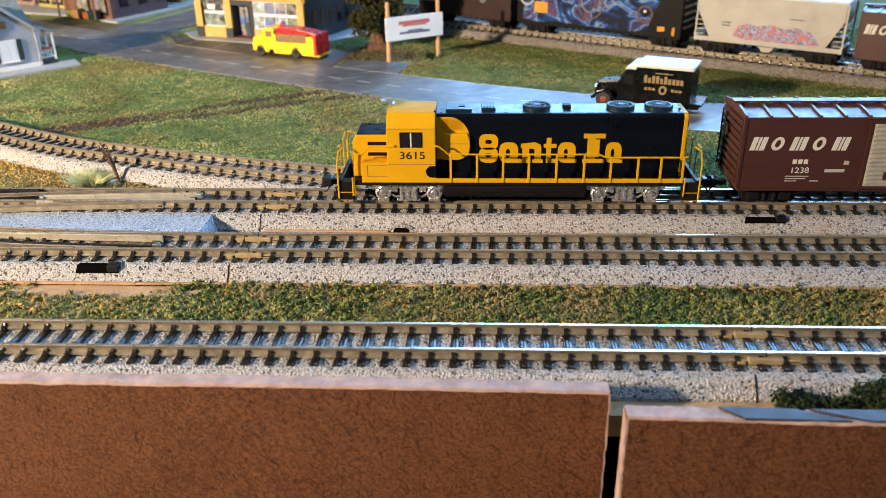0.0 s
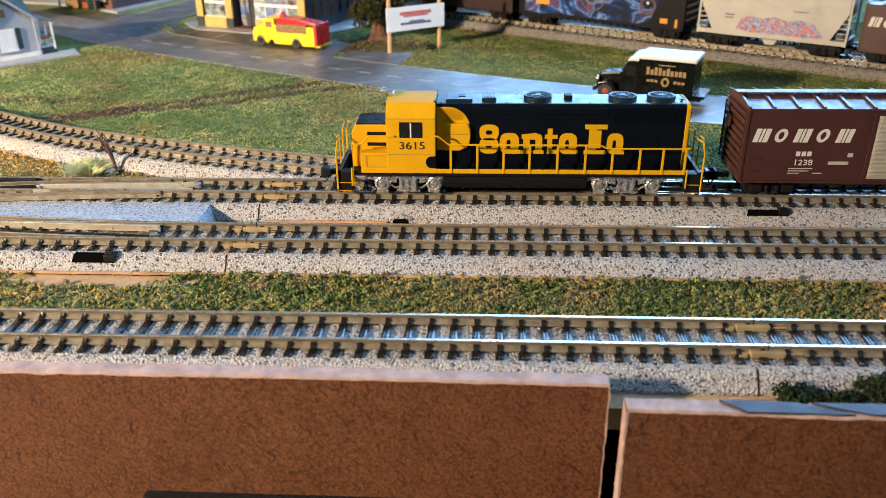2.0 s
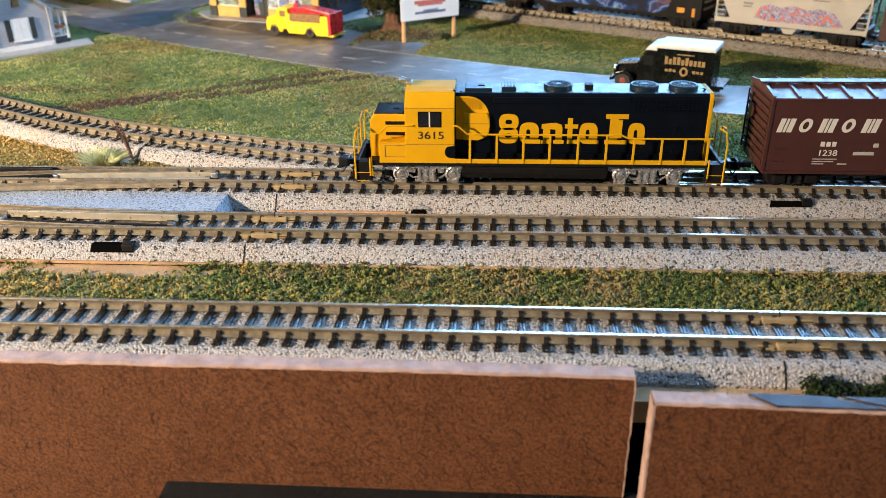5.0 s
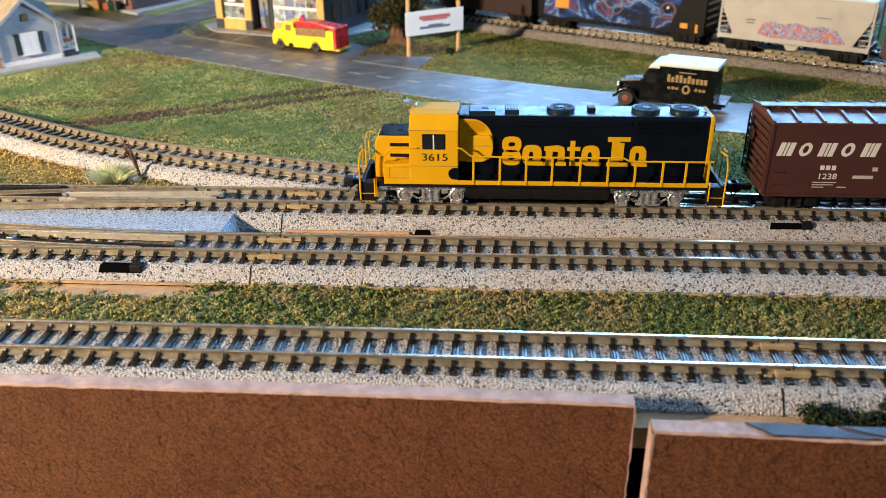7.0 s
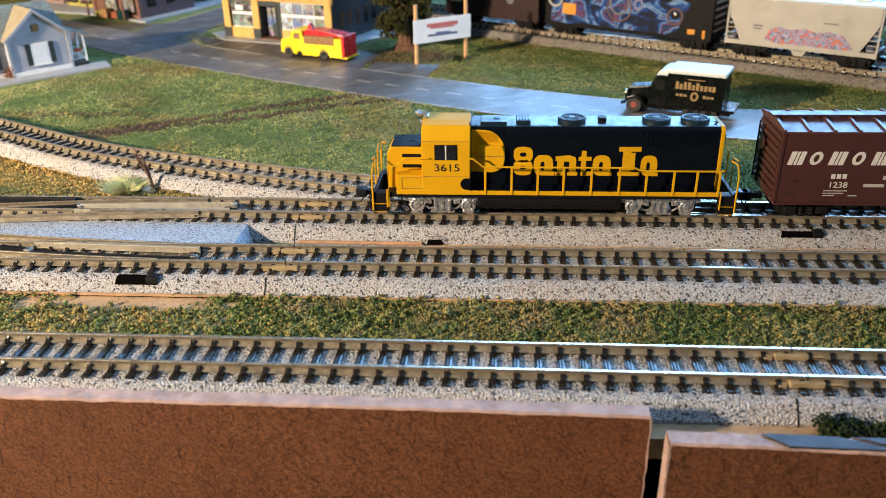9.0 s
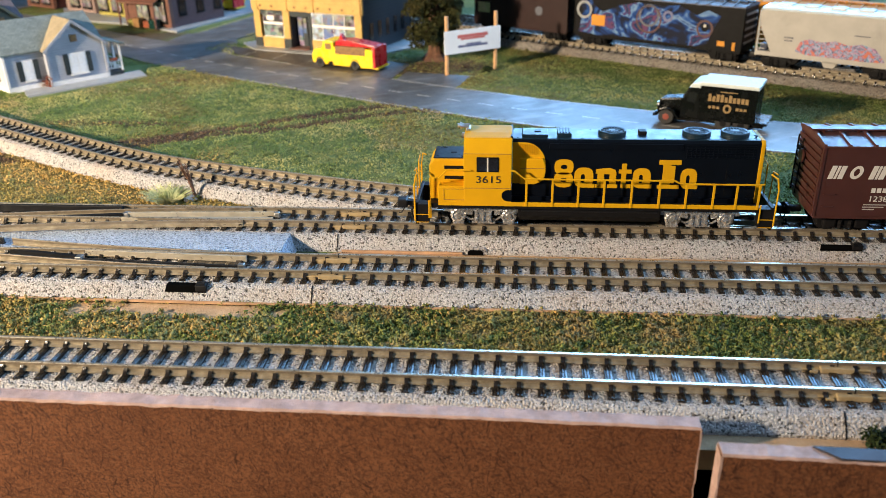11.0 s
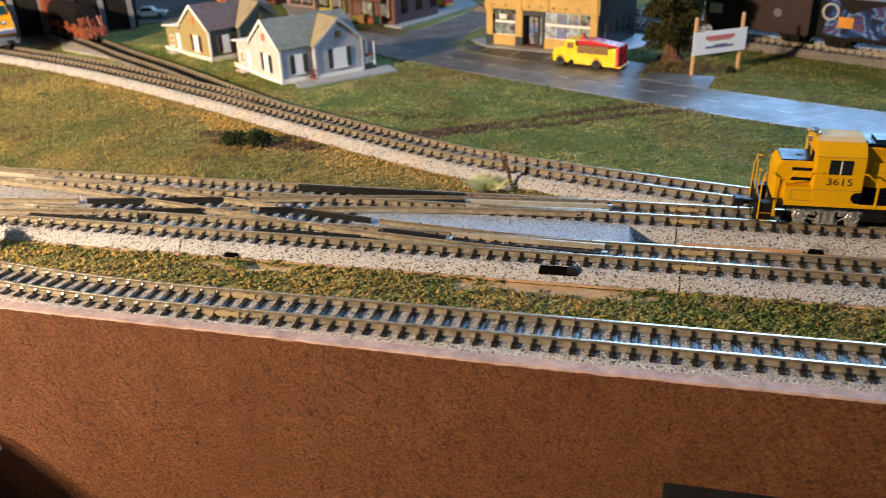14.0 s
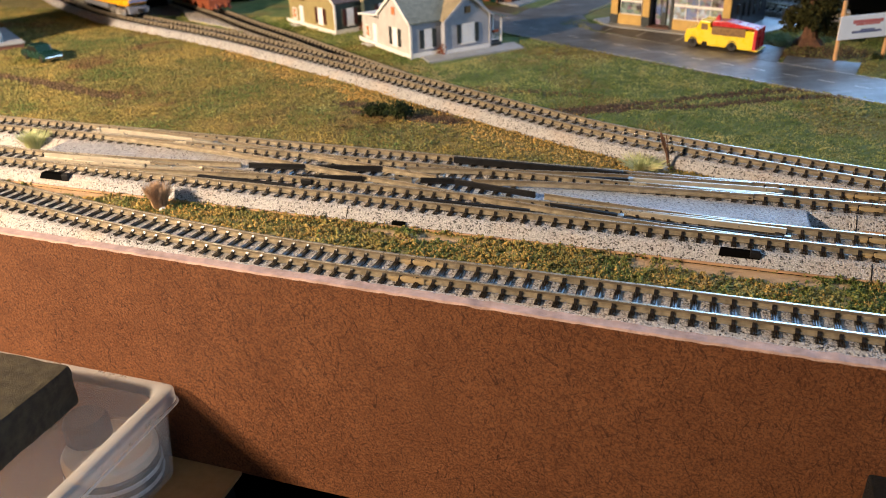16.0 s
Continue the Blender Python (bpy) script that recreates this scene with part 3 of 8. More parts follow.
def rail_joint(tr, x, y):
    """Moulded fishplates and a cut in both rails at a joint."""
    for o in (-HALF, HALF):
        bm = box(x - 3.4, x + 3.6, y + o - 1.35, y + o + 1.35, -2.4, -1.0, 0.3)
        box(x - 7.0, x + 7.2, y + o - 1.0, y + o + 1.0, -2.4, -1.45, 0.2, bm)
        box(x - 5.6, x - 3.9, y + o - 1.5, y + o - 1.0, -2.4, -1.6, 0.15, bm)
        part("rail_joiner", bm, M_CLIP, tr, "tan plastic rail joiner")
        part("rail_gap", box(x + 0.1, x + 0.32, y + o - 0.46, y + o + 0.46, -1.6, 0.03), M_BLACK, tr, "dark cut between two rails")


def roadbed_foot(tr, x0, x1, y):
    """Tan painted foot of the roadbed over a black strip that paints its shadow line."""
    part("roadbed_lip", box(x0, x1, y - 13.25, y - 12.52, GROUND + 0.38, GROUND + 1.0, 0.1), M_TANWASH, tr, "tan painted foot of the roadbed")
    part("roadbed_gap", box(x0, x1, y - 13.05, y - 12.5, GROUND - 0.1, GROUND + 0.38), M_SHADEBLACK, tr, "black strip for the shadow line under the roadbed edge")


# ---- plan ----
FRONT = spline([(420, -46.8), (250, -46.8), (100, -46.8), (-40, -46.8), (-100, -46.9), (-140, -46.9), (-172, -45.4), (-212, -41.0), (-255, -35.0), (-300, -26.5), (-360, -10.5), (-430, 12)])
MID_R = np.column_stack([np.linspace(420, 0.45, 100), np.zeros(100)])
MID_L = np.column_stack([np.linspace(-311, -640, 80), np.zeros(80)])
BACK_R = np.column_stack([np.linspace(420, 0.45, 100), np.full(100, 33.0)])
BACK_L = np.column_stack([np.linspace(-311, -640, 80), np.full(80, 33.0)])
CURVE = spline([(33.0, 49.4), (-10, 60.2), (-50, 71.8), (-90, 86.3), (-131, 107.5), (-185, 137), (-240, 167.5), (-340, 217), (-443, 258), (-500, 288), (-560, 327), (-640, 390), (-720, 460)])
SPUR = spline([(-165, 127), (-200, 152), (-234, 177), (-262, 198), (-300, 226), (-345, 257), (-400, 298), (-470, 345), (-560, 395), (-660, 445)])
REAR = np.column_stack([np.linspace(-140, 520, 130), np.linspace(457, 15.5, 130)])
REAR2 = REAR + np.array([19.5, 29.1])
ROAD = spline([(-420, 470), (-330, 415), (-258, 362), (-181, 311), (-150, 288), (-82, 248), (21, 192), (97, 158), (167, 136), (260, 117), (420, 92), (600, 70)])
SIDE = spline([(-166, 318), (-155, 355), (-140, 410), (-112, 520), (-80, 640)])


def turnout_curve(x0, side, n=40):
    """Diverging route of the turnout: radius 481 to 15 degrees."""
    a = np.linspace(0, radians(15), n)
    return np.column_stack([x0 - 481 * np.sin(a), 33 + side * 481 * (1 - np.cos(a))])


def crossover_route(flip):
    """Radius 718 to 10 degrees, straight, and back, over 310."""
    th, r = radians(10), 718.0
    a = np.linspace(0, th, 30)
    x, y = list(-r * np.sin(a)), list(r * (1 - np.cos(a)))
    sx, sy = x[-1], y[-1]
    length = (33 - 2 * sy) / math.sin(th)
    x += [sx - length * math.cos(th) * k / 10 for k in range(1, 11)]
    y += [sy + length * math.sin(th) * k / 10 for k in range(1, 11)]
    ex, ey = x[-1], y[-1]
    b = np.linspace(th, 0, 30)[1:]
    x += list(ex - r * (math.sin(th) - np.sin(b)))
    y += list(ey + r * (np.cos(b) - math.cos(th)))
    x = np.array(x) + 1.0
    y = np.array(y)
    x = (x - x[0]) * 310 / abs(x[-1] - x[0]) + 0.0
    return np.column_stack([x, 33 - y if flip else y])


# ---- distance and cover of the scenic ground ----
def far_from(px, py, path):
    """Distance of many points from a polyline."""
    best = np.full(px.shape, 1e9)
    for (ax, ay), (bx, by) in zip(path[:-1], path[1:]):
        dx, dy = bx - ax, by - ay
        t = np.clip(((px - ax) * dx + (py - ay) * dy) / (dx * dx + dy * dy + 1e-9), 0, 1)
        best = np.minimum(best, np.hypot(px - ax - t * dx, py - ay - t * dy))
    return best


def waves(x, y, scale, seed):
    """Cheap smooth noise, about -1 to 1."""
    r = np.random.RandomState(seed)
    out = 0
    for k in range(9):
        a, f, p = r.uniform(0, 6.28), r.uniform(0.5, 2.2) / scale, r.uniform(0, 6.28)
        out = out + np.sin((x * math.cos(a) + y * math.sin(a)) * f * 6.28 + p + 1.3 * np.sin(y * f * 3 + k))
    return out / 4.2


def ease(v, lo, hi):
    return np.clip((v - lo) / (hi - lo), 0, 1)


RUT_A = spline([(-124, 118), (-95, 130), (-60, 152), (-35, 168), (-2, 184)])
RUT_B = spline([(-112, 115), (-78, 133), (-45, 147), (-15, 165), (18, 176)])
RUT_C = spline([(-470, 118), (-420, 116), (-370, 105), (-330, 96)])


def cover(x, y):
    """Earth, dry grass and bare tan board, each 0 to 1."""
    w = 0.55 * waves(x, y, 31, 3) + 0.5 * waves(x, y, 9, 17) + 0.25 * waves(x, y, 4, 29)
    earth = 1 - ease(far_from(x, y, RUT_A) + 2.8 * w, 1.6, 5.0)
    earth = np.maximum(earth, 1 - ease(far_from(x, y, RUT_B) + 2.6 * w, 1.2, 4.2))
    earth = np.maximum(earth, 0.8 * (1 - ease(far_from(x, y, RUT_C) + 3 * w, 3.0, 8.0)))
    for cx, cy, rx, ry, amount in ((-146, 116, 22, 11, 1.0), (-164, 98, 22, 6, 1.0), (-196, 100, 12, 4, 0.9), (-205, 111, 13, 4.5, 1.0), (2, 262, 40, 24, 0.75), (-215, 352, 40, 30, 0.9), (-235, 255, 22, 14, 0.7), (-130, 150, 40, 6, 0.6)):
        earth = np.maximum(earth, amount * (1 - ease(np.hypot((x - cx) / rx, (y - cy) / ry) + 0.35 * w, 0.7, 1.15)))
    dry = (x < -36) * (y > 45) * ease(far_from(x, y, CURVE), 0, 1) * np.where(y < np.interp(x, CURVE[::-1, 0], CURVE[::-1, 1]), 1.0, 0.0)
    dry = dry * (1.0 + 0.30 * waves(x, y, 47, 8) + 0.12 * w)
    dry = np.maximum(dry, 0.9 * (1 - ease(np.hypot((x + 133) / 36, (y - 238) / 16) + 0.4 * w, 0.6, 1.2)))
    dry = np.maximum(dry, 0.55 * ease(waves(x, y, 70, 12), 0.1, 0.7))
    dry = np.where(y < -10, 0.35 + 0.4 * w, dry)
    tan = 0.0 * x
    for cx, cy, rx, ry in ((-38, -16.5, 27, 4.5), (-125, -17, 20, 3.0), (-265, -15, 28, 4)):
        tan = np.maximum(tan, 1 - ease(np.hypot((x - cx) / rx, (y - cy) / ry) + 0.5 * w, 0.75, 1.15))
    tan = np.maximum(tan, np.where(y < -58.6, 1.0, 0.0))
    tan = np.maximum(tan, np.where((y < -10) & (y > -36), 0.55 * ease(waves(x, y, 11, 81) + 0.7 * waves(x, y, 4, 83), 0.5, 1.0), 0.0))
    tan = np.maximum(tan, np.where(np.abs(y - 16.5) < 9, 1.0, 0.0) * (x > 0))
    return np.clip(earth, 0, 1), np.clip(dry, 0, 1), np.clip(tan, 0, 1)


# ---- large structure ----
def room():
    def wall(name, bm, m=M_WALL, label="plain painted room wall"):
        tagged(part(name, bm, m), label, "wall", kind="structure")
    wall("wall_west", box(-2600, -2500, -2500, 2300, -760, 1900))
    # opening cut for the added fill; no window is known on this side
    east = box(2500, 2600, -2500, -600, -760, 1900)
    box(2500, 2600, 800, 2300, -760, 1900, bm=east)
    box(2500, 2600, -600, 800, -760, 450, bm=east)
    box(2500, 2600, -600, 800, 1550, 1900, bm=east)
    wall("wall_east", east, label="plain painted room wall with an opening for light")
    wall("wall_south", box(-2600, 2600, -2600, -2500, -760, 1900))
    north = box(-2600, -20, 2020, 2120, -760, 1900)
    box(1620, 2600, 2020, 2120, -760, 1900, bm=north)
    box(-20, 1620, 2020, 2120, -760, 500, bm=north)
    box(-20, 1620, 2020, 2120, 1700, 1900, bm=north)
    wall("wall_north", north, label="plain painted room wall with an opening for light")
    tagged(part("floor", box(-2600, 2600, -2600, 2400, -800, -760), M_FLOOR), "dark wooden room floor", "floor", kind="structure")
    tagged(part("ceiling", box(-2600, 2600, -2600, 2400, 1900, 1940), M_CEIL), "white room ceiling", "ceiling", kind="structure")


def ground():
    xs = np.concatenate([np.linspace(-900, -530, 12), np.arange(-520, 330, 3.0), np.linspace(340, 900, 14)])
    ys = np.concatenate([[-64.0], np.arange(-62, 480, 3.0), np.linspace(490, 1500, 22)])
    gx, gy = np.meshgrid(xs, ys)
    x, y = gx.ravel(), gy.ravel()
    e, d, t = cover(x, y)
    z = GROUND + 0.30 * waves(x, y, 40, 5) * (y > 45) * (far_from(x, y, ROAD[::3]) > 30) - 0.35 * e
    z = np.where((y < -10) & (t < 0.5), GROUND + 0.35, np.where(y < -10, GROUND, z))
    nx = len(xs)
    faces = [(r * nx + c, r * nx + c + 1, (r + 1) * nx + c + 1, (r + 1) * nx + c) for r in range(len(ys) - 1) for c in range(nx - 1)]
    me = bpy.data.meshes.new("ground")
    me.from_pydata([(a * S, b * S, c * S) for a, b, c in zip(x, y, z)], [], faces)
    at = me.color_attributes.new("cover", "FLOAT_COLOR", "POINT")
    at.data.foreach_set("color", np.column_stack([e, d, t, np.ones_like(e)]).ravel())
    me.materials.append(M_GROUND)
    for p in me.polygons:
        p.use_smooth = True
    tagged(new("ground", me), "model landscape of green turf, dry grass and earth", "ground", kind="structure")
    slab = box(-900, 900, -62.1, 1500, -13.5, GROUND - 0.8)
    tagged(part("baseboard", slab, M_PLYWOOD), "pale plywood layout baseboard under the scenery", "baseboard", kind="structure")


def fascia_panel(x0, x1, y0, y1, z0, z1, slope=0.0, rise=0.0, bend=0.55, span=0.45):
    """Hardboard strip with a fuzzy pale sawn top edge; slope: how far it wanders outwards, over which share of its length (bend, span); rise: how its top climbs to the left."""
    n = int((x1 - x0) / 1.6)
    f = bmesh.new()
    e = bmesh.new()
    rows, rows2 = [], []
    for i in range(n + 1):
        x = x0 + (x1 - x0) * i / n
        k = slope * min(1.0, max(0.0, (x - x0) / (x1 - x0) - bend) / span)
        top = z1 + 0.10 * math.sin(x * 0.045) + 0.05 * math.sin(x * 0.83 + 1) + random.uniform(-0.08, 0.08)
        top += rise * max(0.0, -60 - x)
        back = top
        rows.append([f.verts.new((x, y0 - k, z0)), f.verts.new((x, y0 - k, top - 0.45)), f.verts.new((x, y1 - k, z0)), f.verts.new((x, y1 - k, back - 0.45))])
        j1, j2 = random.uniform(-0.06, 0.08), random.uniform(-0.30, 0.10)
        rows2.append([e.verts.new((x, y0 - k - 0.05 - 0.5 * j1, top - 0.45 - random.uniform(0, 0.18))), e.verts.new((x, y0 - k + 0.22 - j1, top)), e.verts.new((x, y1 - k - 0.2 + j2, back + random.uniform(-0.1, 0.05))), e.verts.new((x, y1 - k + 0.05, back - 0.45))])
    for a, b in zip(rows, rows[1:]):
        f.faces.new((a[0], b[0], b[1], a[1]))
        f.faces.new((a[2], a[3], b[3], b[2]))
        f.faces.new((a[0], a[2], b[2], b[0]))
        f.faces.new((a[1], b[1], b[3], a[3]))
    f.faces.new((rows[0][0], rows[0][1], rows[0][3], rows[0][2]))
    f.faces.new((rows[-1][0], rows[-1][2], rows[-1][3], rows[-1][1]))
    for a, b in zip(rows2, rows2[1:]):
        for k in range(3):
            e.faces.new((a[k], b[k], b[k + 1], a[k + 1]))
        e.faces.new((a[3], b[3], b[0], a[0]))
    e.faces.new(rows2[0])
    e.faces.new(rows2[-1][::-1])
    th = thing("fascia_panel", 0, 0, 0, 0, "brown hardboard strip with a pale fuzzy sawn edge", "panel", "fascia panels", "structure")
    part("board", f, M_HARDBOARD, th)
    part("sawn_edge", e, M_HB_EDGE, th, "pale pinkish sawn edge")
    # torn fibres along the upright end
    ends = bmesh.new()
    for xx in (x0, x1):
        for _ in range(90):
            z = random.uniform(z0, z1 - 0.5)
            y = random.uniform(y0, y1) - (slope if xx == x1 else 0)
            sx = -1 if xx == x0 else 1
            tube([(xx, y, z), (xx + sx * random.uniform(0.1, 0.5), y + random.uniform(-0.2, 0.2), z + random.uniform(-0.8, 0.8))], 0.10, 3, ends)
    for xx, sx in ((x0, -1), (x1, 1)):
        k = slope if sx > 0 else 0.0
        lip = bmesh.new()
        last = None
        for i in range(71):
            z = z0 + (z1 - 0.6 - z0) * i / 70
            w = random.uniform(0.02, 0.30)
            now = [lip.verts.new((xx - sx * w, y0 - k - 0.06, z)), lip.verts.new((xx + sx * random.uniform(0.05, 0.3), y0 - k - 0.06, z)), lip.verts.new((xx + sx * 0.12, y1 - k, z))]
            if last:
                lip.faces.new((last[0], last[1], now[1], now[0]))
                lip.faces.new((last[1], last[2], now[2], now[1]))
            last = now
        part("cut_edge", lip, M_HB_EDGE, th, "pale ragged cut edge")
    part("torn_fibres", ends, M_HB_EDGE, th, "loose torn fibres on the cut end")
    return th


def flat_band(path, half, z0, z1):
    return sweep(path, [(-half, z0), (half, z0), (half, z1), (-half, z1)])


def roads():
    tagged(part("road", flat_band(ROAD, 21.5, GROUND - 0.6, GROUND + 0.62), M_ROAD), "glossy grey printed card road", "road", kind="structure")
    tagged(part("side_road", flat_band(SIDE, 21, GROUND - 0.6, GROUND + 0.52), M_ROAD), "grey printed card side street", "road", kind="structure")
    # dashed centre line and edge lines
    c = thing("road_marking", 0, 0, GROUND, 0, "worn pale dashed centre line on the road", "road marking", kind="structure")
    s = np.concatenate([[0], np.cumsum(np.linalg.norm(np.diff(ROAD, axis=0), axis=1))])
    for k in range(64):
        a = 30 + k * 17.5
        at = np.linspace(a, a + 8, 4)
        if at[-1] > s[-1]:
            break
        seg = np.column_stack([np.interp(at, s, ROAD[:, 0]), np.interp(at, s, ROAD[:, 1])])
        part("dash", flat_band(seg, 0.45, 0.62, 0.68), M_LINE, c)
    for o in (-20.6, 20.6):
        nn = normals(ROAD)
        edge = ROAD + nn * o
        sel = edge[(edge[:, 0] > -120) & (edge[:, 0] < 420)]
        part("edge_line", flat_band(sel, 0.35, 0.62, 0.67), M_LINE, c, "faint edge line")
    # same card as the road, coloured darker where no window light reflects
    pad = prism([(-133, 322), (-112, 310), (-40, 288), (-8, 268), (-14, 232), (-60, 258), (-120, 296)], "z", GROUND - 0.6, GROUND + 0.72)
    tagged(part("parking_strip", pad, M_ROADDARK), "parking strip before the shop, darker for its missing reflection", "parking", kind="structure")
    bays = thing("parking_lines", 0, 0, GROUND, 0, "faint pale parking bay lines", "road marking", kind="structure")
    for x, y in ((-110, 305), (-88, 297), (-64, 289), (-38, 279)):
        part("bay_line", flat_band(np.array([(x, y), (x - 5, y - 13)]), 0.4, 0.72, 0.78), M_LINE, bays)
    apron = prism([(-182, 334), (-178, 366), (-138, 352), (-128, 322), (-118, 300), (-150, 298)], "z", GROUND - 0.6, GROUND + 0.57)
    tagged(part("junction_apron", apron, M_ROAD), "grey printed card junction", "road", kind="structure")
    tri = prism([(-12, 228), (-8, 250), (28, 241), (22, 213)], "z", GROUND - 0.6, GROUND + 0.6)
    tagged(part("gravel_pad", tri, M_ROAD), "grey printed pad under the banner sign", "pavement", kind="structure")
    walk_s = prism([(-126, 330), (-112, 309), (-38, 283), (16, 350), (-60, 398)], "z", GROUND - 0.6, GROUND + 1.2)
    tagged(part("shop_pavement", walk_s, M_PAVING), "pale grey card pavement round the shop", "pavement", kind="structure")
    walk_b = prism([(-188, 372), (-150, 480), (-190, 560), (-330, 480), (-300, 425), (-240, 404)], "z", GROUND - 0.6, GROUND + 1.0)
    tagged(part("brick_pavement", walk_b, M_PAVING), "blue-grey card pavement round the brick building", "pavement", kind="structure")
    nn = normals(SIDE)
    for o in (20.0, -20.0):
        tagged(part("kerb_line", flat_band((SIDE + nn * o)[12:], 0.7, GROUND + 0.5, GROUND + 0.6), M_YLINE), "faded yellow kerb line of the side street", "road marking", kind="structure")


def far_yard():
    yard = prism([(-392, 392), (-452, 352), (-520, 372), (-640, 470), (-760, 760), (-420, 760), (-352, 560), (-372, 470)], "z", GROUND - 0.6, GROUND + 0.45)
    tagged(part("far_road", yard, M_ROAD), "grey printed card street behind the olive cottage", "road", kind="structure")
    dark = prism([(-425, 290), (-440, 318), (-520, 372), (-600, 420), (-640, 400), (-560, 338), (-470, 285)], "z", GROUND - 0.6, GROUND + 0.3)
    tagged(part("yard_ground", dark, M_ROADDARK), "dark ground between the far tracks", "ground", kind="structure")


room()
ground()
far_yard()
tagged(part("layout_bench", box(-690, 690, -400, 1400, -760, -96.2), M_FLOOR), "plain dark wooden bench body under the layout", "bench", kind="structure")
tagged(part("bench_frame", box(-690, 690, -38, 1400, -96.2, -13.6), M_FLOOR), "plain dark timber frame under the baseboard", "bench", kind="structure")
fascia_panel(-560, 88.5, -65.3, -61.7, -72.0, 1.0, 2.2, 0.0095)
right_panel = fascia_panel(90.4, 420, -75.6, -71.9, -75.5, 1.6, 0.9, 0.0, 0.01, 0.09)
for outline in ([(106.6, -72.75), (110.6, -75.95), (118, -76.15), (128.5, -76.3), (125.4, -75.2), (119.6, -73.1), (113, -72.8)], [(122.2, -73.1), (126.5, -74.6), (131.5, -76.25), (420, -76.3), (420, -73.1), (190, -73.0)]):
    part("smooth_face", prism(outline, "z", 1.4, 1.92), M_HB_SMOOTH, right_panel, "smooth dark strip laid bare on the edge")
roads()

# ---- tracks ----
tr_front = track(FRONT, "front model track on grey pebble roadbed", start=PITCH * 0.27)
rail_joint(tr_front, 121.6, -46.8)
rail_joint(tr_front, -117, -46.9)
for jx in (118.7, -119.5):
    y = -46.8
    part("roadbed_joint", prism([(y - 12.62, GROUND), (y - 12.62, GROUND + 0.7), (y - 10.3, -3.2), (y - 9.4, -2.62), (y - 9.0, -2.62), (y - 9.0, GROUND)], "x", jx - 0.14, jx + 0.14), M_BLACK, tr_front, "dark joint between roadbed pieces")
tr_mid = track(MID_R, "straight middle model track on grey pebble roadbed", start=PITCH * 0.5)
roadbed_foot(tr_mid, 0.6, 300, 0.0)
tr_midl = track(MID_L, "straight middle model track beyond the crossover", start=PITCH * 0.5)
roadbed_foot(tr_midl, -420, -311.2, 0.0)
rail_joint(tr_mid, 4.5, 0)
tr_back = track(BACK_R, "straight rear model track under the boxcar", start=PITCH * 0.5)
roadbed_foot(tr_back, 2.0, 38.0, 33.0)
tr_backl = track(BACK_L, "straight rear model track beyond the crossover", start=PITCH * 0.5)
rail_joint(tr_back, 4.5, 33)
tr_curve = track(CURVE, "curving branch model track on grey roadbed", bed_material=M_BALLAST)
tr_rear = track(REAR, "back main line model track behind the road", bed_material=M_BALLAST_DARK)
tr_rear2 = track(REAR2, "farthest siding model track", bed_material=M_BALLAST_DARK)


def spur_track():
    tr = track(SPUR, "old dark siding track with little ballast", bed=False, sleepers=True, dz=-2.0)
    for o in tr.children:
        if o.name.startswith("rail"):
            o.data.materials[0] = o.data.materials[1] = M_OLDRAIL
    for o in tr.children:
        if o.name.startswith("sleeper"):
            o.location.z -= 2.0 * S
    part("roadbed", sweep(SPUR, [(-10.5, GROUND - 0.5), (-9, -4.9), (9, -4.9), (10.5, GROUND - 0.5)]), M_BALLAST_DARK, tr, "dark earthy track bed")
    return tr


spur_track()
wedge = prism([(-436, 309), (-408, 276), (-326, 241), (-300, 226), (-345, 256)], "z", GROUND - 0.5, GROUND + 1.6)
tagged(part("ballast_wedge", wedge, M_BALLAST_SAND), "pale ballast filling between the branch and the siding", "gravel", kind="structure")


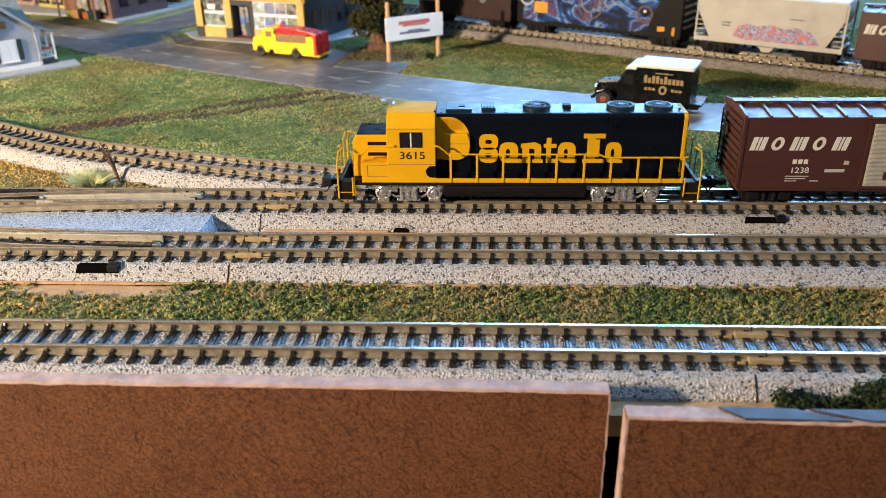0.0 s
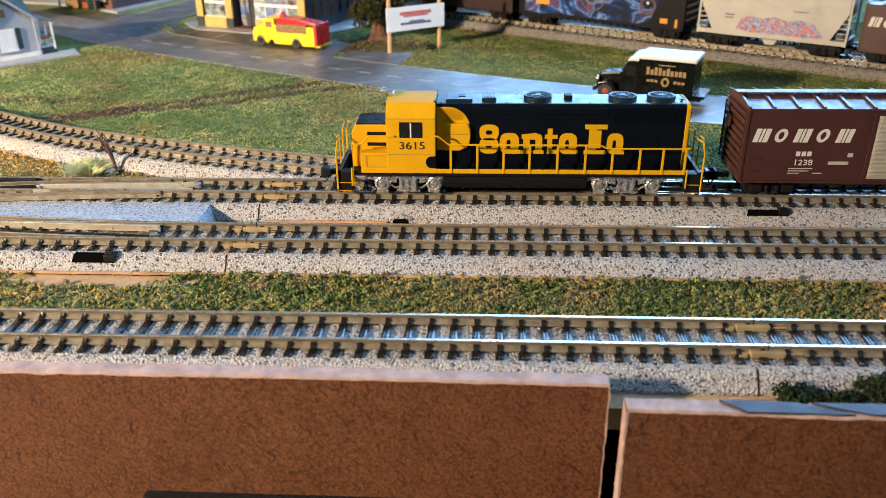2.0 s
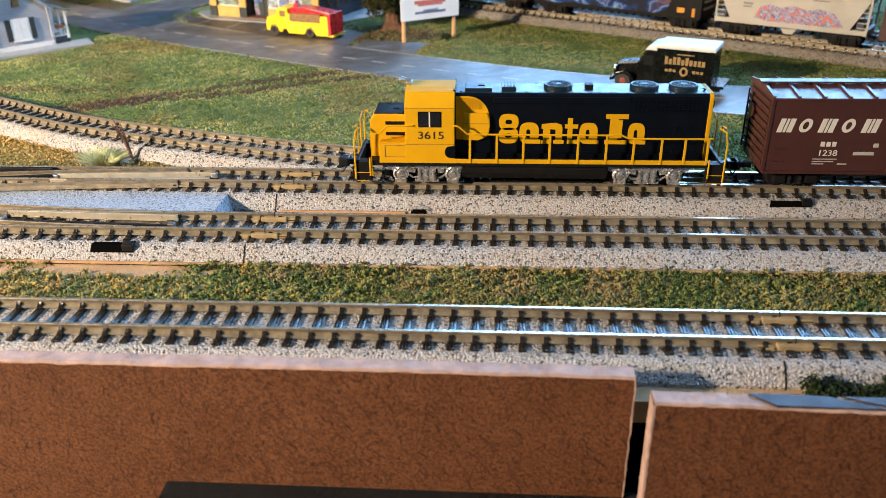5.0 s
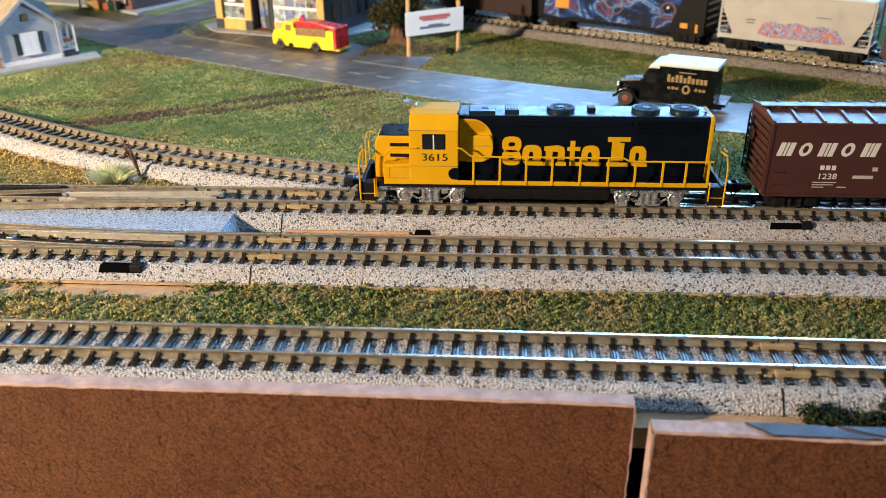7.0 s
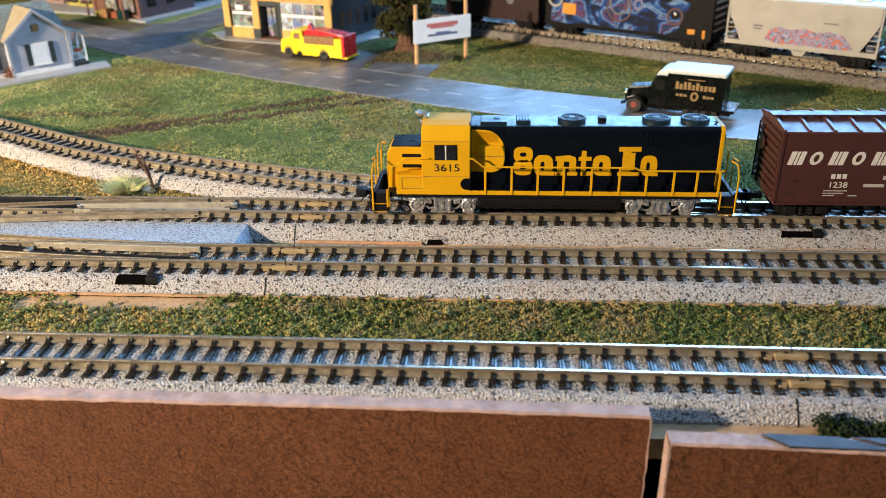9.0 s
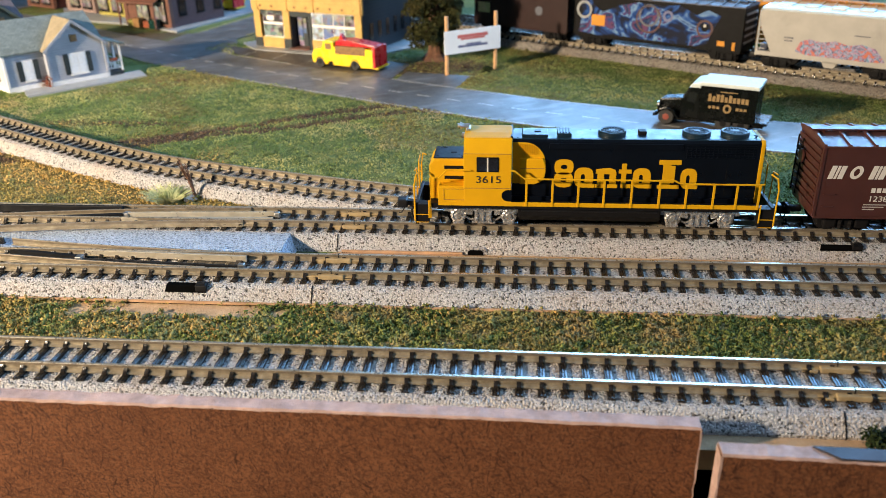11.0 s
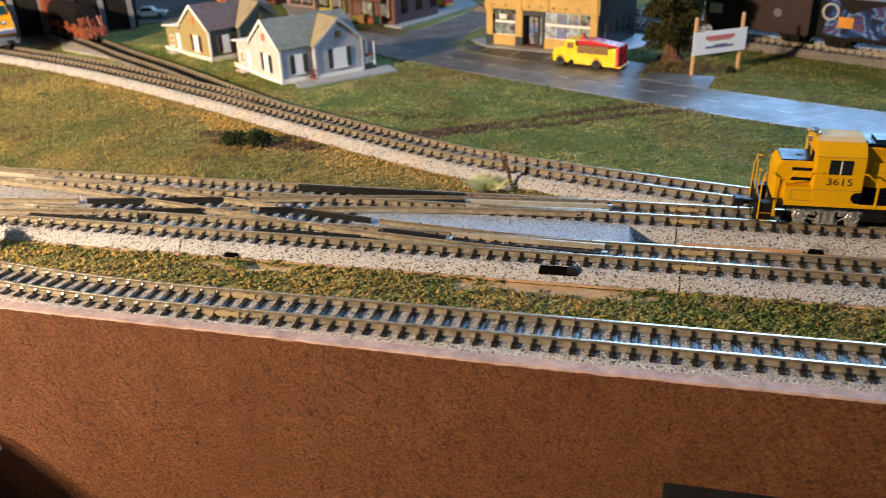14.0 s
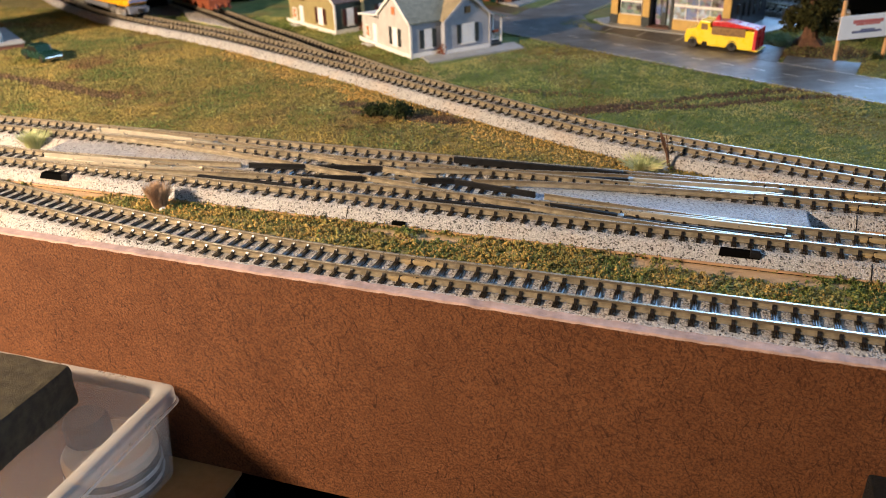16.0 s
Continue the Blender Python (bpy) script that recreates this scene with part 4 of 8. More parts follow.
def crossover():
    """Double crossover between the middle and rear tracks, 310 long, on one wide roadbed."""
    tr = thing("railway_crossover", 0, 0, 0, 0, "double crossover track on one wide grey roadbed", "track", "model railway tracks", "structure")
    path = np.column_stack([np.linspace(0.4, -310.4, 100), np.full(100, 16.5)])
    for y in (0.0, 33.0):
        part("roadbed", sweep(np.column_stack([path[:, 0], np.full(100, y)]), BED), M_BALLAST, tr, "moulded grey pebble ballast")
    for x0, x1 in ((-14.0, -149.0), (-296.0, -161.0)):
        fill = prism([(x0 + math.copysign(2.2, x0 - x1), GROUND), (x0, -2.62), (x1, -2.62), (x1, GROUND)], "y", 8.4, 24.6)
        # the left part keeps plain ballast; the rest wears the painted blue reflection
        part("infill", fill, M_INFILLSHEEN if x0 > -100 else M_BALLAST, tr, "smooth pale infill between the tracks")
    part("infill", box(-161.0, -149.0, 8.4, 24.6, GROUND, -2.62), M_INFILLSHEEN, tr, "smooth pale infill between the tracks")
    for y in (0.0, 33.0):
        for o in (-HALF, HALF):
            part("rail", sweep(np.column_stack([path[:, 0], np.full(100, y)]), shifted(RAIL, o)), M_RAIL, tr, "nickel silver stock rail")
    for flip in (False, True):
        r = crossover_route(flip)
        for o in (-HALF, HALF):
            side = normals(r)
            line = (r + side * o)[7:-7]
            # the metal rail, cut for plastic crossing castings and for stretches blackened as shade
            x_of = line[:, 0]
            fine = np.linspace(x_of.max(), x_of.min(), 160)
            whole = np.column_stack([fine, np.interp(-fine, -x_of, line[:, 1])])
            upper = whole[:, 1].mean() > 16.5
            # flip rails are blackened where the metal turns from the lamp
            dark = ((-207, -150),) if upper and flip else ((-133, -96),) if upper else ((-184, -158), (-140, -124)) if flip else ()
            at, last = 0, None
            for k in range(len(whole) + 1):
                kind = None if k == len(whole) else "black" if any(a < whole[k, 0] < b for a, b in dark) else "metal"
                if kind != last and last is not None:
                    if k - at > 2:
                        m, words = (M_BLACK, "black crossing rail for plastic castings and shaded metal") if last == "black" else (M_RAIL, "diverging crossover rail")
                        wide = 0.62 if last == "black" else 0.75
                        part("crossing_rail" if last == "black" else "rail", sweep(whole[at:k - 1 if k < len(whole) else k], [(a * wide, z) for a, z in RAIL], -0.12 if last == "black" else -0.06), m, tr, words)
                    at = k
                last = kind
    # sleepers: separate near the ends, long ones where the routes cross
    me_long = sleeper_mesh("sleeper", 25.2, (-16.5 - HALF, -16.5 + HALF, 16.5 - HALF, 16.5 + HALF))
    x = -PITCH * 0.5
    while x > -310:
        if -205 < x < -105:
            ob = new("sleeper", me_long)
            ob.parent = tr
            ob.matrix_basis = pose(x * S, 16.5 * S, 0, 0, 0, 0)
        else:
            for y in (0.0, 33.0):
                ob = new("sleeper", ME_SLEEPER)
                ob.parent = tr
                ob.matrix_basis = pose(x * S, y * S, 0, 0, 0, random.uniform(-0.8, 0.8))
        x -= PITCH
    roadbed_foot(tr, -310.4, 0.3, 0.0)
    # check rails and point slides
    for x0, x1, y in ((-132, -96, -HALF + 1.9), (-133, -72, 33 + HALF - 1.5), (-216, -178, -HALF + 1.9)):
        part("check_rail", box(x0, x1, y - 0.6, y + 0.6, -2.3, 0.12, 0.15), M_BLACK, tr, "black plastic check rail")
    # frog castings where the four rails meet, and the moving blades at both ends
    for x, y in ((-127, 7.2), (-127, 29.6), (-176, 5.6), (-178, 30.2)):
        part("frog_clip", box(x - 1.1, x + 1.1, y - 1.0, y + 1.0, -2.2, -0.25, 0.25), M_STEEL, tr, "bright metal frog clip")
        part("frog_casting", box(x - 3.0, x + 1.2, y - 2.2, y - 0.9, -2.3, -0.5, 0.25), M_BLACK, tr, "black frog casting")
    for sx in (-1, 1):
        for y, up in ((0.0, 1), (33.0, -1)):
            def blade(xa, ya, xb, yb, wide, m, label):
                a, b = -155 + sx * xa, -155 + sx * xb
                pts = [(a, y + up * ya - wide), (a, y + up * ya + wide), (b, y + up * yb + wide * 0.55), (b, y + up * yb - wide * 0.55)]
                part("point_blade", prism(pts, "z", -2.0, -0.9 if m is M_BLACK else -0.15, None, 0.08), m, tr, label)
            blade(86.5, 5.0, 134.0, 3.0, 0.62, M_BLADE, "bright switch blade")
            blade(86.5, 0.9, 133.0, -1.6, 0.42, M_BLACK if up > 0 and sx > 0 else M_BLADE, "black switch blade" if up > 0 and sx > 0 else "bright switch blade")
            part("blade_tip", box(-155 + sx * 134 - 0.9, -155 + sx * 134 + 0.9, y - up * 1.6 - 0.7, y - up * 1.6 + 0.7, -2.0, -0.3, 0.25), M_STEEL, tr, "bright blade tip")
            part("closure_rail", prism([(-155 + sx * 64, y + up * 4.0), (-155 + sx * 64, y + up * 5.2), (-155 + sx * 85.5, y + up * 2.0), (-155 + sx * 85.5, y + up * 0.8)], "z", -2.0, -0.3), M_BLADE if sx < 0 else M_BLACK, tr, "closure rail behind the blade")
    for x, y in ((-68.5, 1.2), (-69, 32.3), (-231, 3.3), (-231, 31), (-132, 19), (-180, 19), (-148, 11.2), (-148, 21.8)):
        part("hinge_clip", box(x - 0.9, x + 0.9, y - 1.1, y + 1.1, -2.2, -0.25, 0.2), M_STEEL, tr, "bright metal hinge clip")
    for sx in (-1, 1):
        xc = -155 + sx * 126
        for y in (0.0, 33.0):
            part("point_slide", box(xc - 9, xc + 6, y - 3.2, y + 3.2, -2.5, -2.05, 0.15), M_BLACK, tr, "black point slide plate")
            part("tie_bar", box(xc + 5.0, xc + 7.0, y - 4.2, y + 4.2, -2.0, -1.5, 0.2), M_BLACK, tr)
    for jx in (0.45, -155.0, -311.0):
        for y in (0.0, 33.0):
            if jx == -155.0 and y > 0:
                continue
            part("roadbed_joint", prism([(y - 12.62, GROUND), (y - 12.62, GROUND + 0.7), (y - 10.3, -3.2), (y - 9.4, -2.62), (y - 9.0, -2.62), (y - 9.0, GROUND)], "x", jx - 0.14, jx + 0.14), M_BLACK, tr, "dark joint between roadbed pieces")
    return tr


tr_cross = crossover()


def bed_slot(x0, x1, y, lever=True, tall=2.3, z=-4.4, parent=None):
    """An opening in the shoulder of the roadbed, its shade a solid black block, with a black lever."""
    p = parent
    run = 0.52
    pts = [(x0, z), (x1, z), (x1 - 0.4, z + tall), (x0 + 0.4, z + tall)]
    bm = bmesh.new()
    lo = [bm.verts.new((px, y - 0.15 - (0.2 - run * (z - pz)) * 0 + (pz - z) * run - 0.12, pz)) for px, pz in pts]
    hi = [bm.verts.new((px, y + 3, pz)) for px, pz in pts]
    bm.faces.new(lo)
    bm.faces.new(hi[::-1])
    for i in range(4):
        bm.faces.new((lo[i], lo[(i + 1) % 4], hi[(i + 1) % 4], hi[i]))
    part("slot", bm, M_SHADEBLACK, p, "opening in the ballast shoulder, its shade painted black")
    if lever:
        lv = box(x1 - 2.9, x1 + 0.1, y - 0.25, y + 2.5, z + 0.25, z + tall + 0.35, 0.3)
        box(x1 - 2.7, x1 - 0.3, y + 0.2, y + 1.6, z + tall + 0.2, z + tall + 0.75, 0.2, lv)
        part("point_lever", lv, M_BLACK, p, "black point lever")


bed_slot(-39.3, -28.0, -10.95, True, 1.75, -4.35, tr_cross)
# a solid black block paints the shade of this small opening
part("slot", box(-138.8, -134.4, -12.75, -11.0, -6.7, -4.9, 0.15), M_SHADEBLACK, tr_cross, "small opening at the roadbed foot, its shade painted black")
bed_slot(-279.5, -266.5, -10.95, True, 1.9, -4.4, tr_cross)
duct = part("cable_duct", prism([(38.0, GROUND), (45.6, GROUND), (45.0, -5.2), (44.0, -4.75), (39.6, -4.75), (38.6, -5.2)], "y", 20.4, 22.4, None, 0.25), M_BALLAST, tr_back, "plastered rim round a small duct")
# the shade inside the duct is a solid black plug
part("duct_mouth", prism([(39.4, GROUND), (44.2, GROUND), (43.9, -5.7), (43.3, -5.35), (40.3, -5.35), (39.7, -5.7)], "y", 20.2, 21.4), M_SHADEBLACK, duct)
part("clay_wash", prism([(-4, 13.2), (36, 13.4), (40, 16.5), (38, 20.2), (10, 20.3), (-2, 19.0)], "z", GROUND, GROUND + 0.4), M_TANWASH, tr_back, "tan clay wash between the roadbeds")
bed_slot(139.6, 151.2, 22.2, True, 1.3, -4.1, tr_back)


def turnout():
    """Branch turnout off the rear track."""
    tr = thing("railway_turnout", 0, 0, 0, 0, "turnout from the rear track to the branch", "track", "model railway tracks", "structure")
    r = turnout_curve(157.0, 1)
    for o in (-HALF, HALF):
        part("rail", sweep(r[4:], shifted([(a * 0.85, z) for a, z in RAIL], o), -0.05), M_RAIL, tr, "diverging turnout rail")
    part("roadbed", sweep(r[10:], [(-12.5, GROUND), (-10.2, -3.4), (-8.6, -2.62), (8.6, -2.62), (10.2, -3.4), (12.5, GROUND)]), M_BALLAST, tr, "moulded grey pebble ballast")
    d = r[16:]
    lay_sleepers(tr, d, start=2.0, skip=lambda x, y: y < 38.5)
    part("check_rail", sweep(r[21:34], [(-HALF + 0.8, -2.3), (-HALF + 2.8, -2.3), (-HALF + 2.8, -0.3), (-HALF + 0.8, -0.3)]), M_BLACK, tr, "black plastic check rail")
    part("check_rail", box(62, 92, 33 - HALF + 1.3, 33 - HALF + 2.4, -2.3, -0.25, 0.15), M_BLACK, tr, "black plastic check rail")
    part("frog", prism([(50, 38.3), (66, 37.4), (66, 38.6), (50, 39.6)], "z", -1.9, -0.08), M_STEEL, tr, "bright cast frog")
    for k, (dy, far) in enumerate(((1.5, 86), (0.6, 90), (-0.4, 88), (-1.4, 84))):
        part("wing_wire", tube([(55.6, 38.2 + dy, -0.25), (62.0, 37.6 + 0.55 * dy, -0.1), (74.0, 36.9 + 0.22 * dy, -0.1), (far, 36.0 + 0.10 * dy, -0.2)], 0.26, 6), M_STEEL, tr, "bright wing rail wire")
    part("frog_tip", box(53.8, 56.0, 36.7, 40.0, -2.2, -0.5, 0.25), M_BLACK, tr, "black frog block")
    part("wing_rail", prism([(84, 35.6), (84, 36.8), (111, 37.3), (111, 36.6)], "z", -1.9, -0.15), M_STEEL, tr, "bright closure rail")
    part("wing_rail", prism([(84, 35.4), (84, 36.2), (110.5, 32.6), (110.5, 31.9)], "z", -1.9, -0.15), M_STEEL, tr, "bright closure rail")
    part("blade_bar", prism([(112, 34.6), (112, 35.6), (127, 34.2), (127, 33.4)], "z", -1.9, -0.4), M_CLIP, tr, "tan blade bar")
    part("pivot", lathe([(1.5, -2.1), (1.5, -1.4), (0.8, -1.2), (0.2, -1.2)], 12, (106.5, 35.2, 0)), M_CLIP, tr, "tan blade pivot")
    part("slide_plate", box(98, 124, 30.8, 35.6, -2.5, -1.6, 0.2), M_BLACK, tr, "black slide plate")
    part("hinge_clip", box(110.4, 112.2, 31.8, 37.4, -2.1, -0.9, 0.2), M_STEEL, tr, "bright metal hinge clip")
    return tr


turnout()

# ---- rolling stock ----
def bogie(parent, x, material, wheel_material, half=6.6, reach=11.0, name="bogie"):
    """Two-axle bogie: side frames with journal boxes, springs and wheels."""
    b = part(name, box(x - 2.2, x + 2.2, -half + 0.6, half - 0.6, 3.4, 5.4, 0.3), material, parent)
    for sy in (-1, 1):
        y0, y1 = (sy * half - 0.55, sy * half + 0.55)
        f = prism([(x - reach, 3.9), (x - reach + 1.2, 5.4), (x - 3.2, 5.6), (x - 2.2, 6.0), (x + 2.2, 6.0), (x + 3.2, 5.6), (x + reach - 1.2, 5.4), (x + reach, 3.9), (x + reach - 2.2, 3.4), (x + 4.4, 4.0), (x + 2.6, 1.3), (x - 2.6, 1.3), (x - 4.4, 4.0), (x - reach + 2.2, 3.4)], "y", y0, y1)
        part("side_frame", f, material, b)
        for sx in (-1, 1):
            cx = x + sx * (reach - 3.9)
            j = box(cx - 1.7, cx + 1.7, sy * half - 1.1, sy * half + 1.1, 1.4, 5.0, 0.45)
            part("journal_box", j, material, b)
            sp = lathe([(0.2, 1.2), (0.75, 1.3), (0.6, 2.0), (0.78, 2.6), (0.6, 3.2), (0.78, 3.8), (0.3, 4.2)], 8, (x + sx * 1.4, sy * (half + 0.5), 0))
            part("spring", sp, material, b)
    for sx in (-1, 1):
        for sy in (-1, 1):
            w = lathe([(0.3, -0.5), (3.0, -0.5), (3.2, -0.3), (3.2, 0.6), (3.7, 0.7), (3.7, 1.1), (0.3, 1.1)] if sy < 0 else [(0.3, -1.1), (3.7, -1.1), (3.7, -0.7), (3.2, -0.6), (3.2, 0.3), (3.0, 0.5), (0.3, 0.5)], 18, (x + sx * (reach - 3.9), sy * 4.9, 3.2), "y")
            part("wheel", w, wheel_material, b)
    return b


def power_bogie(parent, x):
    """Cast silver side frames, open between the journals and the bolster."""
    b = part("bogie", box(x - 9.5, x + 9.5, -5.6, 5.6, 3.2, 5.6, 0.3), M_CARBLACK, parent, "black bogie with silver cast sides")
    for sy in (-1, 1):
        y = sy * 7.2

        def slab(x0, x1, z0, z1, deep=0.5, ch=0.2, bm=None):
            return box(x0, x1, y - deep, y + deep, z0, z1, ch, bm)
        f = prism([(x - 11.6, 4.9), (x - 11.0, 6.1), (x - 6.2, 6.0), (x - 4.0, 6.5), (x + 4.0, 6.5), (x + 6.2, 6.0), (x + 11.0, 6.1), (x + 11.6, 4.9), (x + 10.2, 4.6), (x + 4.4, 5.1), (x - 4.4, 5.1), (x - 10.2, 4.6)], "y", y - 0.4, y + 0.4, None, 0.12)
        part("side_frame", f, M_SILVER, b)
        bolster = slab(x - 2.6, x + 2.6, 1.3, 5.2, 0.75)
        for k in (-1.9, 0.0, 1.9):
            box(x + k - 0.35, x + k + 0.35, y - 1.05, y + 1.05, 1.7, 4.9, 0.15, bolster)
        slab(x - 3.4, x + 3.4, 1.1, 1.8, 0.6, 0.15, bolster)
        part("bolster", bolster, M_SILVER, b, "silver spring pocket")
        for sx in (-1, 1):
            cx = x + sx * 7.4
            j = lathe([(2.0, -0.7), (2.3, -0.4), (2.3, 0.5), (1.7, 0.9), (1.6, 0.6), (0.9, 0.7), (0.8, 1.1), (0.2, 1.15)] if sy > 0 else [(0.2, -1.15), (0.8, -1.1), (0.9, -0.7), (1.6, -0.6), (1.7, -0.9), (2.3, -0.5), (2.3, 0.4), (2.0, 0.7)], 14, (cx, y, 3.6), "y")
            box(cx - 2.4, cx + 2.4, y - 0.6, y + 0.6, 4.2, 5.6, 0.25, j)
            box(cx - 1.7, cx + 1.7, y - 0.85, y + 0.85, 1.0, 2.0, 0.3, j)
            part("journal_box", j, M_SILVER, b, "silver cast journal box")
            part("brake_link", tube([(cx - sx * 2.3, y, 3.1), (x + sx * 3.9, y, 2.2), (x + sx * 2.6, y, 2.4)], 0.32, 6), M_SILVER, b)
            part("brake_cylinder", tube([(x + sx * 5.0, y + sy * 0.6, 4.7), (x + sx * 3.2, y + sy * 0.6, 4.4)], 0.62, 8), M_SILVER, b)
            for k in (-1.5, 1.5):
                part("bolt", tube([(cx + k, y + sy * 0.4, 5.0), (cx + k, y + sy * 0.95, 5.0)], 0.28, 6), M_SILVER, b)
    for sx in (-1, 1):
        for sy in (-1, 1):
            w = lathe([(0.3, -0.5), (3.0, -0.5), (3.2, -0.3), (3.2, 0.6), (3.7, 0.7), (3.7, 1.1), (0.3, 1.1)] if sy < 0 else [(0.3, -1.1), (3.7, -1.1), (3.7, -0.7), (3.2, -0.6), (3.2, 0.3), (3.0, 0.5), (0.3, 0.5)], 18, (x + sx * 7.4, sy * 4.9, 3.2), "y")
            part("wheel", w, M_CARBLACK, b)
    return b


def coupler(parent, x, sign):
    bm = box(min(x, x + sign * 4.6), max(x, x + sign * 4.6), -1.0, 1.0, 3.6, 5.2, 0.3)
    box(min(x + sign * 3.2, x + sign * 6.4), max(x + sign * 3.2, x + sign * 6.4), -2.0, 1.6, 3.2, 5.8, 0.5, bm)
    tube([(x + sign * 4.0, -1.0, 3.4), (x + sign * 5.2, -1.4, 1.6), (x + sign * 6.0, -0.6, 1.2)], 0.22, 5, bm)
    part("coupler", bm, M_BLACK, parent, "black knuckle coupler")


def squircle(cx, cz, rx, rz, n=22, p=0.7):
    return [(cx + rx * math.copysign(abs(math.cos(a)) ** p, math.cos(a)), cz + rz * math.copysign(abs(math.sin(a)) ** p, math.sin(a))) for a in (2 * math.pi * k / n for k in range(n))]


def ring_slab(outer, inner, y0, y1, bm):
    """A flat raised ring between two outlines of equal count."""
    rows = [[bm.verts.new((px_, yy, pz_)) for px_, pz_ in q] for yy, q in ((y1, outer), (y0, outer), (y0, inner), (y1, inner))]
    n = len(outer)
    for q, r in zip(rows, rows[1:]):
        for k in range(n):
            bm.faces.new((q[k], q[(k + 1) % n], r[(k + 1) % n], r[k]))
    return bm


def letter_block(form, x, z, w, h):
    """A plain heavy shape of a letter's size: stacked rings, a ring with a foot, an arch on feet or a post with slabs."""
    y0, y1 = -5.96, -5.78
    bm = bmesh.new()
    if form == "rings":
        for k in (0.27, 0.73):
            ring_slab(squircle(x + w / 2, z + h * k, w * 0.5, h * 0.27), squircle(x + w / 2, z + h * k, w * 0.17, h * 0.075), y0, y1, bm)
    elif form == "ring":
        ring_slab(squircle(x + w * 0.46, z + h / 2, w * 0.46, h * 0.5), squircle(x + w * 0.42, z + h * 0.46, w * 0.10, h * 0.22), y0, y1, bm)
        box(x + w * 0.62, x + w, y0 - 0.02, y1, z, z + h * 0.2, 0.05, bm)
    elif form == "arch":
        for k in (0.06, 0.60):
            box(x + w * k, x + w * (k + 0.30), y0, y1, z, z + h * 0.8, 0.05, bm)
            box(x + w * (k - 0.08), x + w * (k + 0.38), y0 - 0.02, y1, z, z + h * 0.17, 0.05, bm)
        prism([(x - 0.1, z + h * 0.72), (x + w * 0.9, z + h * 0.66), (x + w * 0.86, z + h * 0.90), (x + w * 0.6, z + h), (x - 0.1, z + h * 0.93)], "y", y0 - 0.02, y1, bm)
    else:
        box(x + w * 0.16, x + w * 0.54, y0, y1, z, z + h, 0.05, bm)
        for a, b, c, d in form:
            box(x + w * a, x + w * b, y0 - 0.02, y1, z + h * c, z + h * d, 0.05, bm)
    return bm


def diesel_locomotive():
    lo = thing("diesel_locomotive", 74.5, 33, 0, 0, "yellow and navy model diesel locomotive with silver bogies", "locomotive")
    deck = box(-46.5, 47.5, -9.4, 9.4, 6.5, 8.0, 0.2)
    part("deck", deck, M_CARBLACK, lo, "black running deck")
    for sy in (-1, 1):
        part("sill", box(-43.6, 46.4, min(sy * 9.4, sy * 9.75), max(sy * 9.4, sy * 9.75), 7.5, 8.75, 0.1), M_YELLOW, lo, "yellow deck edge")
    part("underframe", box(-40, 41, -3.2, 3.2, 4.2, 6.6, 0.2), M_CARBLACK, lo)
    tank = prism([(-8.6, 6.6), (8.6, 6.6), (8.6, 4.2), (6.4, 1.9), (-6.4, 1.9), (-8.6, 4.2)], "x", -20.6, 20.2, None, 0.35)
    part("fuel_tank", tank, M_CARBLACK, lo, "black fuel tank")
    # black air tanks along both sides of the fuel tank
    for sy in (-1, 1):
        part("air_tank", tube([(-19.5, sy * 8.0, 5.9), (19.2, sy * 8.0, 5.9)], 0.75, 10), M_BLACK, lo)
    # long hood
    hood = prism([(-5.8, 8.0), (5.8, 8.0), (5.8, 25.5), (5.0, 26.25), (-5.0, 26.25), (-5.8, 25.5)], "x", -22.4, 46.2, None, 0.12)
    hood_ob = part("long_hood", hood, M_NAVY, lo, "navy blue engine hood")
    part("hood_roof", prism([(-5.1, 26.1), (5.1, 26.1), (5.1, 26.3), (4.6, 26.42), (-4.6, 26.42), (-5.1, 26.3)], "x", -22.3, 46.0), M_NAVYSHEEN, hood_ob, "navy hood roof with the blue reflection in its colour")
    for x in (-8.2, 4.0, 12.5, 22.0, 28.6, 37.6):
        part("door_seam", box(x - 0.07, x + 0.07, -5.86, -5.78, 9.0, 19.6), M_CARBLACK, hood_ob)
    part("roof_ledge", box(-12, 25, -6.15, -5.6, 23.6, 25.3, 0.15), M_NAVY, lo, "raised navy hood panel")
    # the yellow sweep behind the cab with a rounded end
    pts = [(-22.3, 13.2), (-16.4, 13.2)] + [(-16.4 + 3.5 * math.cos(a), 16.7 + 3.5 * math.sin(a)) for a in np.linspace(-math.pi / 2, 0, 8)] + [(-12.9, 18.6)] + [(-18.9 + 6.0 * math.cos(a), 18.8 + 6.7 * math.sin(a)) for a in np.linspace(0.12, math.pi / 2, 9)] + [(-22.3, 25.5)]
    part("yellow_sweep", prism(pts, "y", -5.97, -5.77), M_YELLOW, hood_ob, "yellow paint sweep")
    blower = prism([(-20.3, 13.25), (-16.0, 13.25), (-14.0, 14.1), (-13.1, 15.6), (-12.95, 17.4), (-13.0, 19.2), (-13.7, 21.0), (-20.3, 21.0)], "y", -6.9, -5.7, None, 0.25)
    blow = part("blower_housing", blower, M_YELLOW, lo, "yellow blower housing")
    part("blower_seam", box(-20.2, -13.2, -6.95, -6.85, 18.0, 18.16), M_CRATES, blow)
    for k in range(14):
        x = -22.1 + k * 0.5
        top = 18.8 + 6.7 * math.sqrt(max(0.0, 1 - (max(0.0, x + 18.9) / 6.0) ** 2)) - 0.4
        part("louvre", box(x, x + 0.24, -6.12, -5.7, 22.0, min(25.2, top)), M_YELLOW, hood_ob)
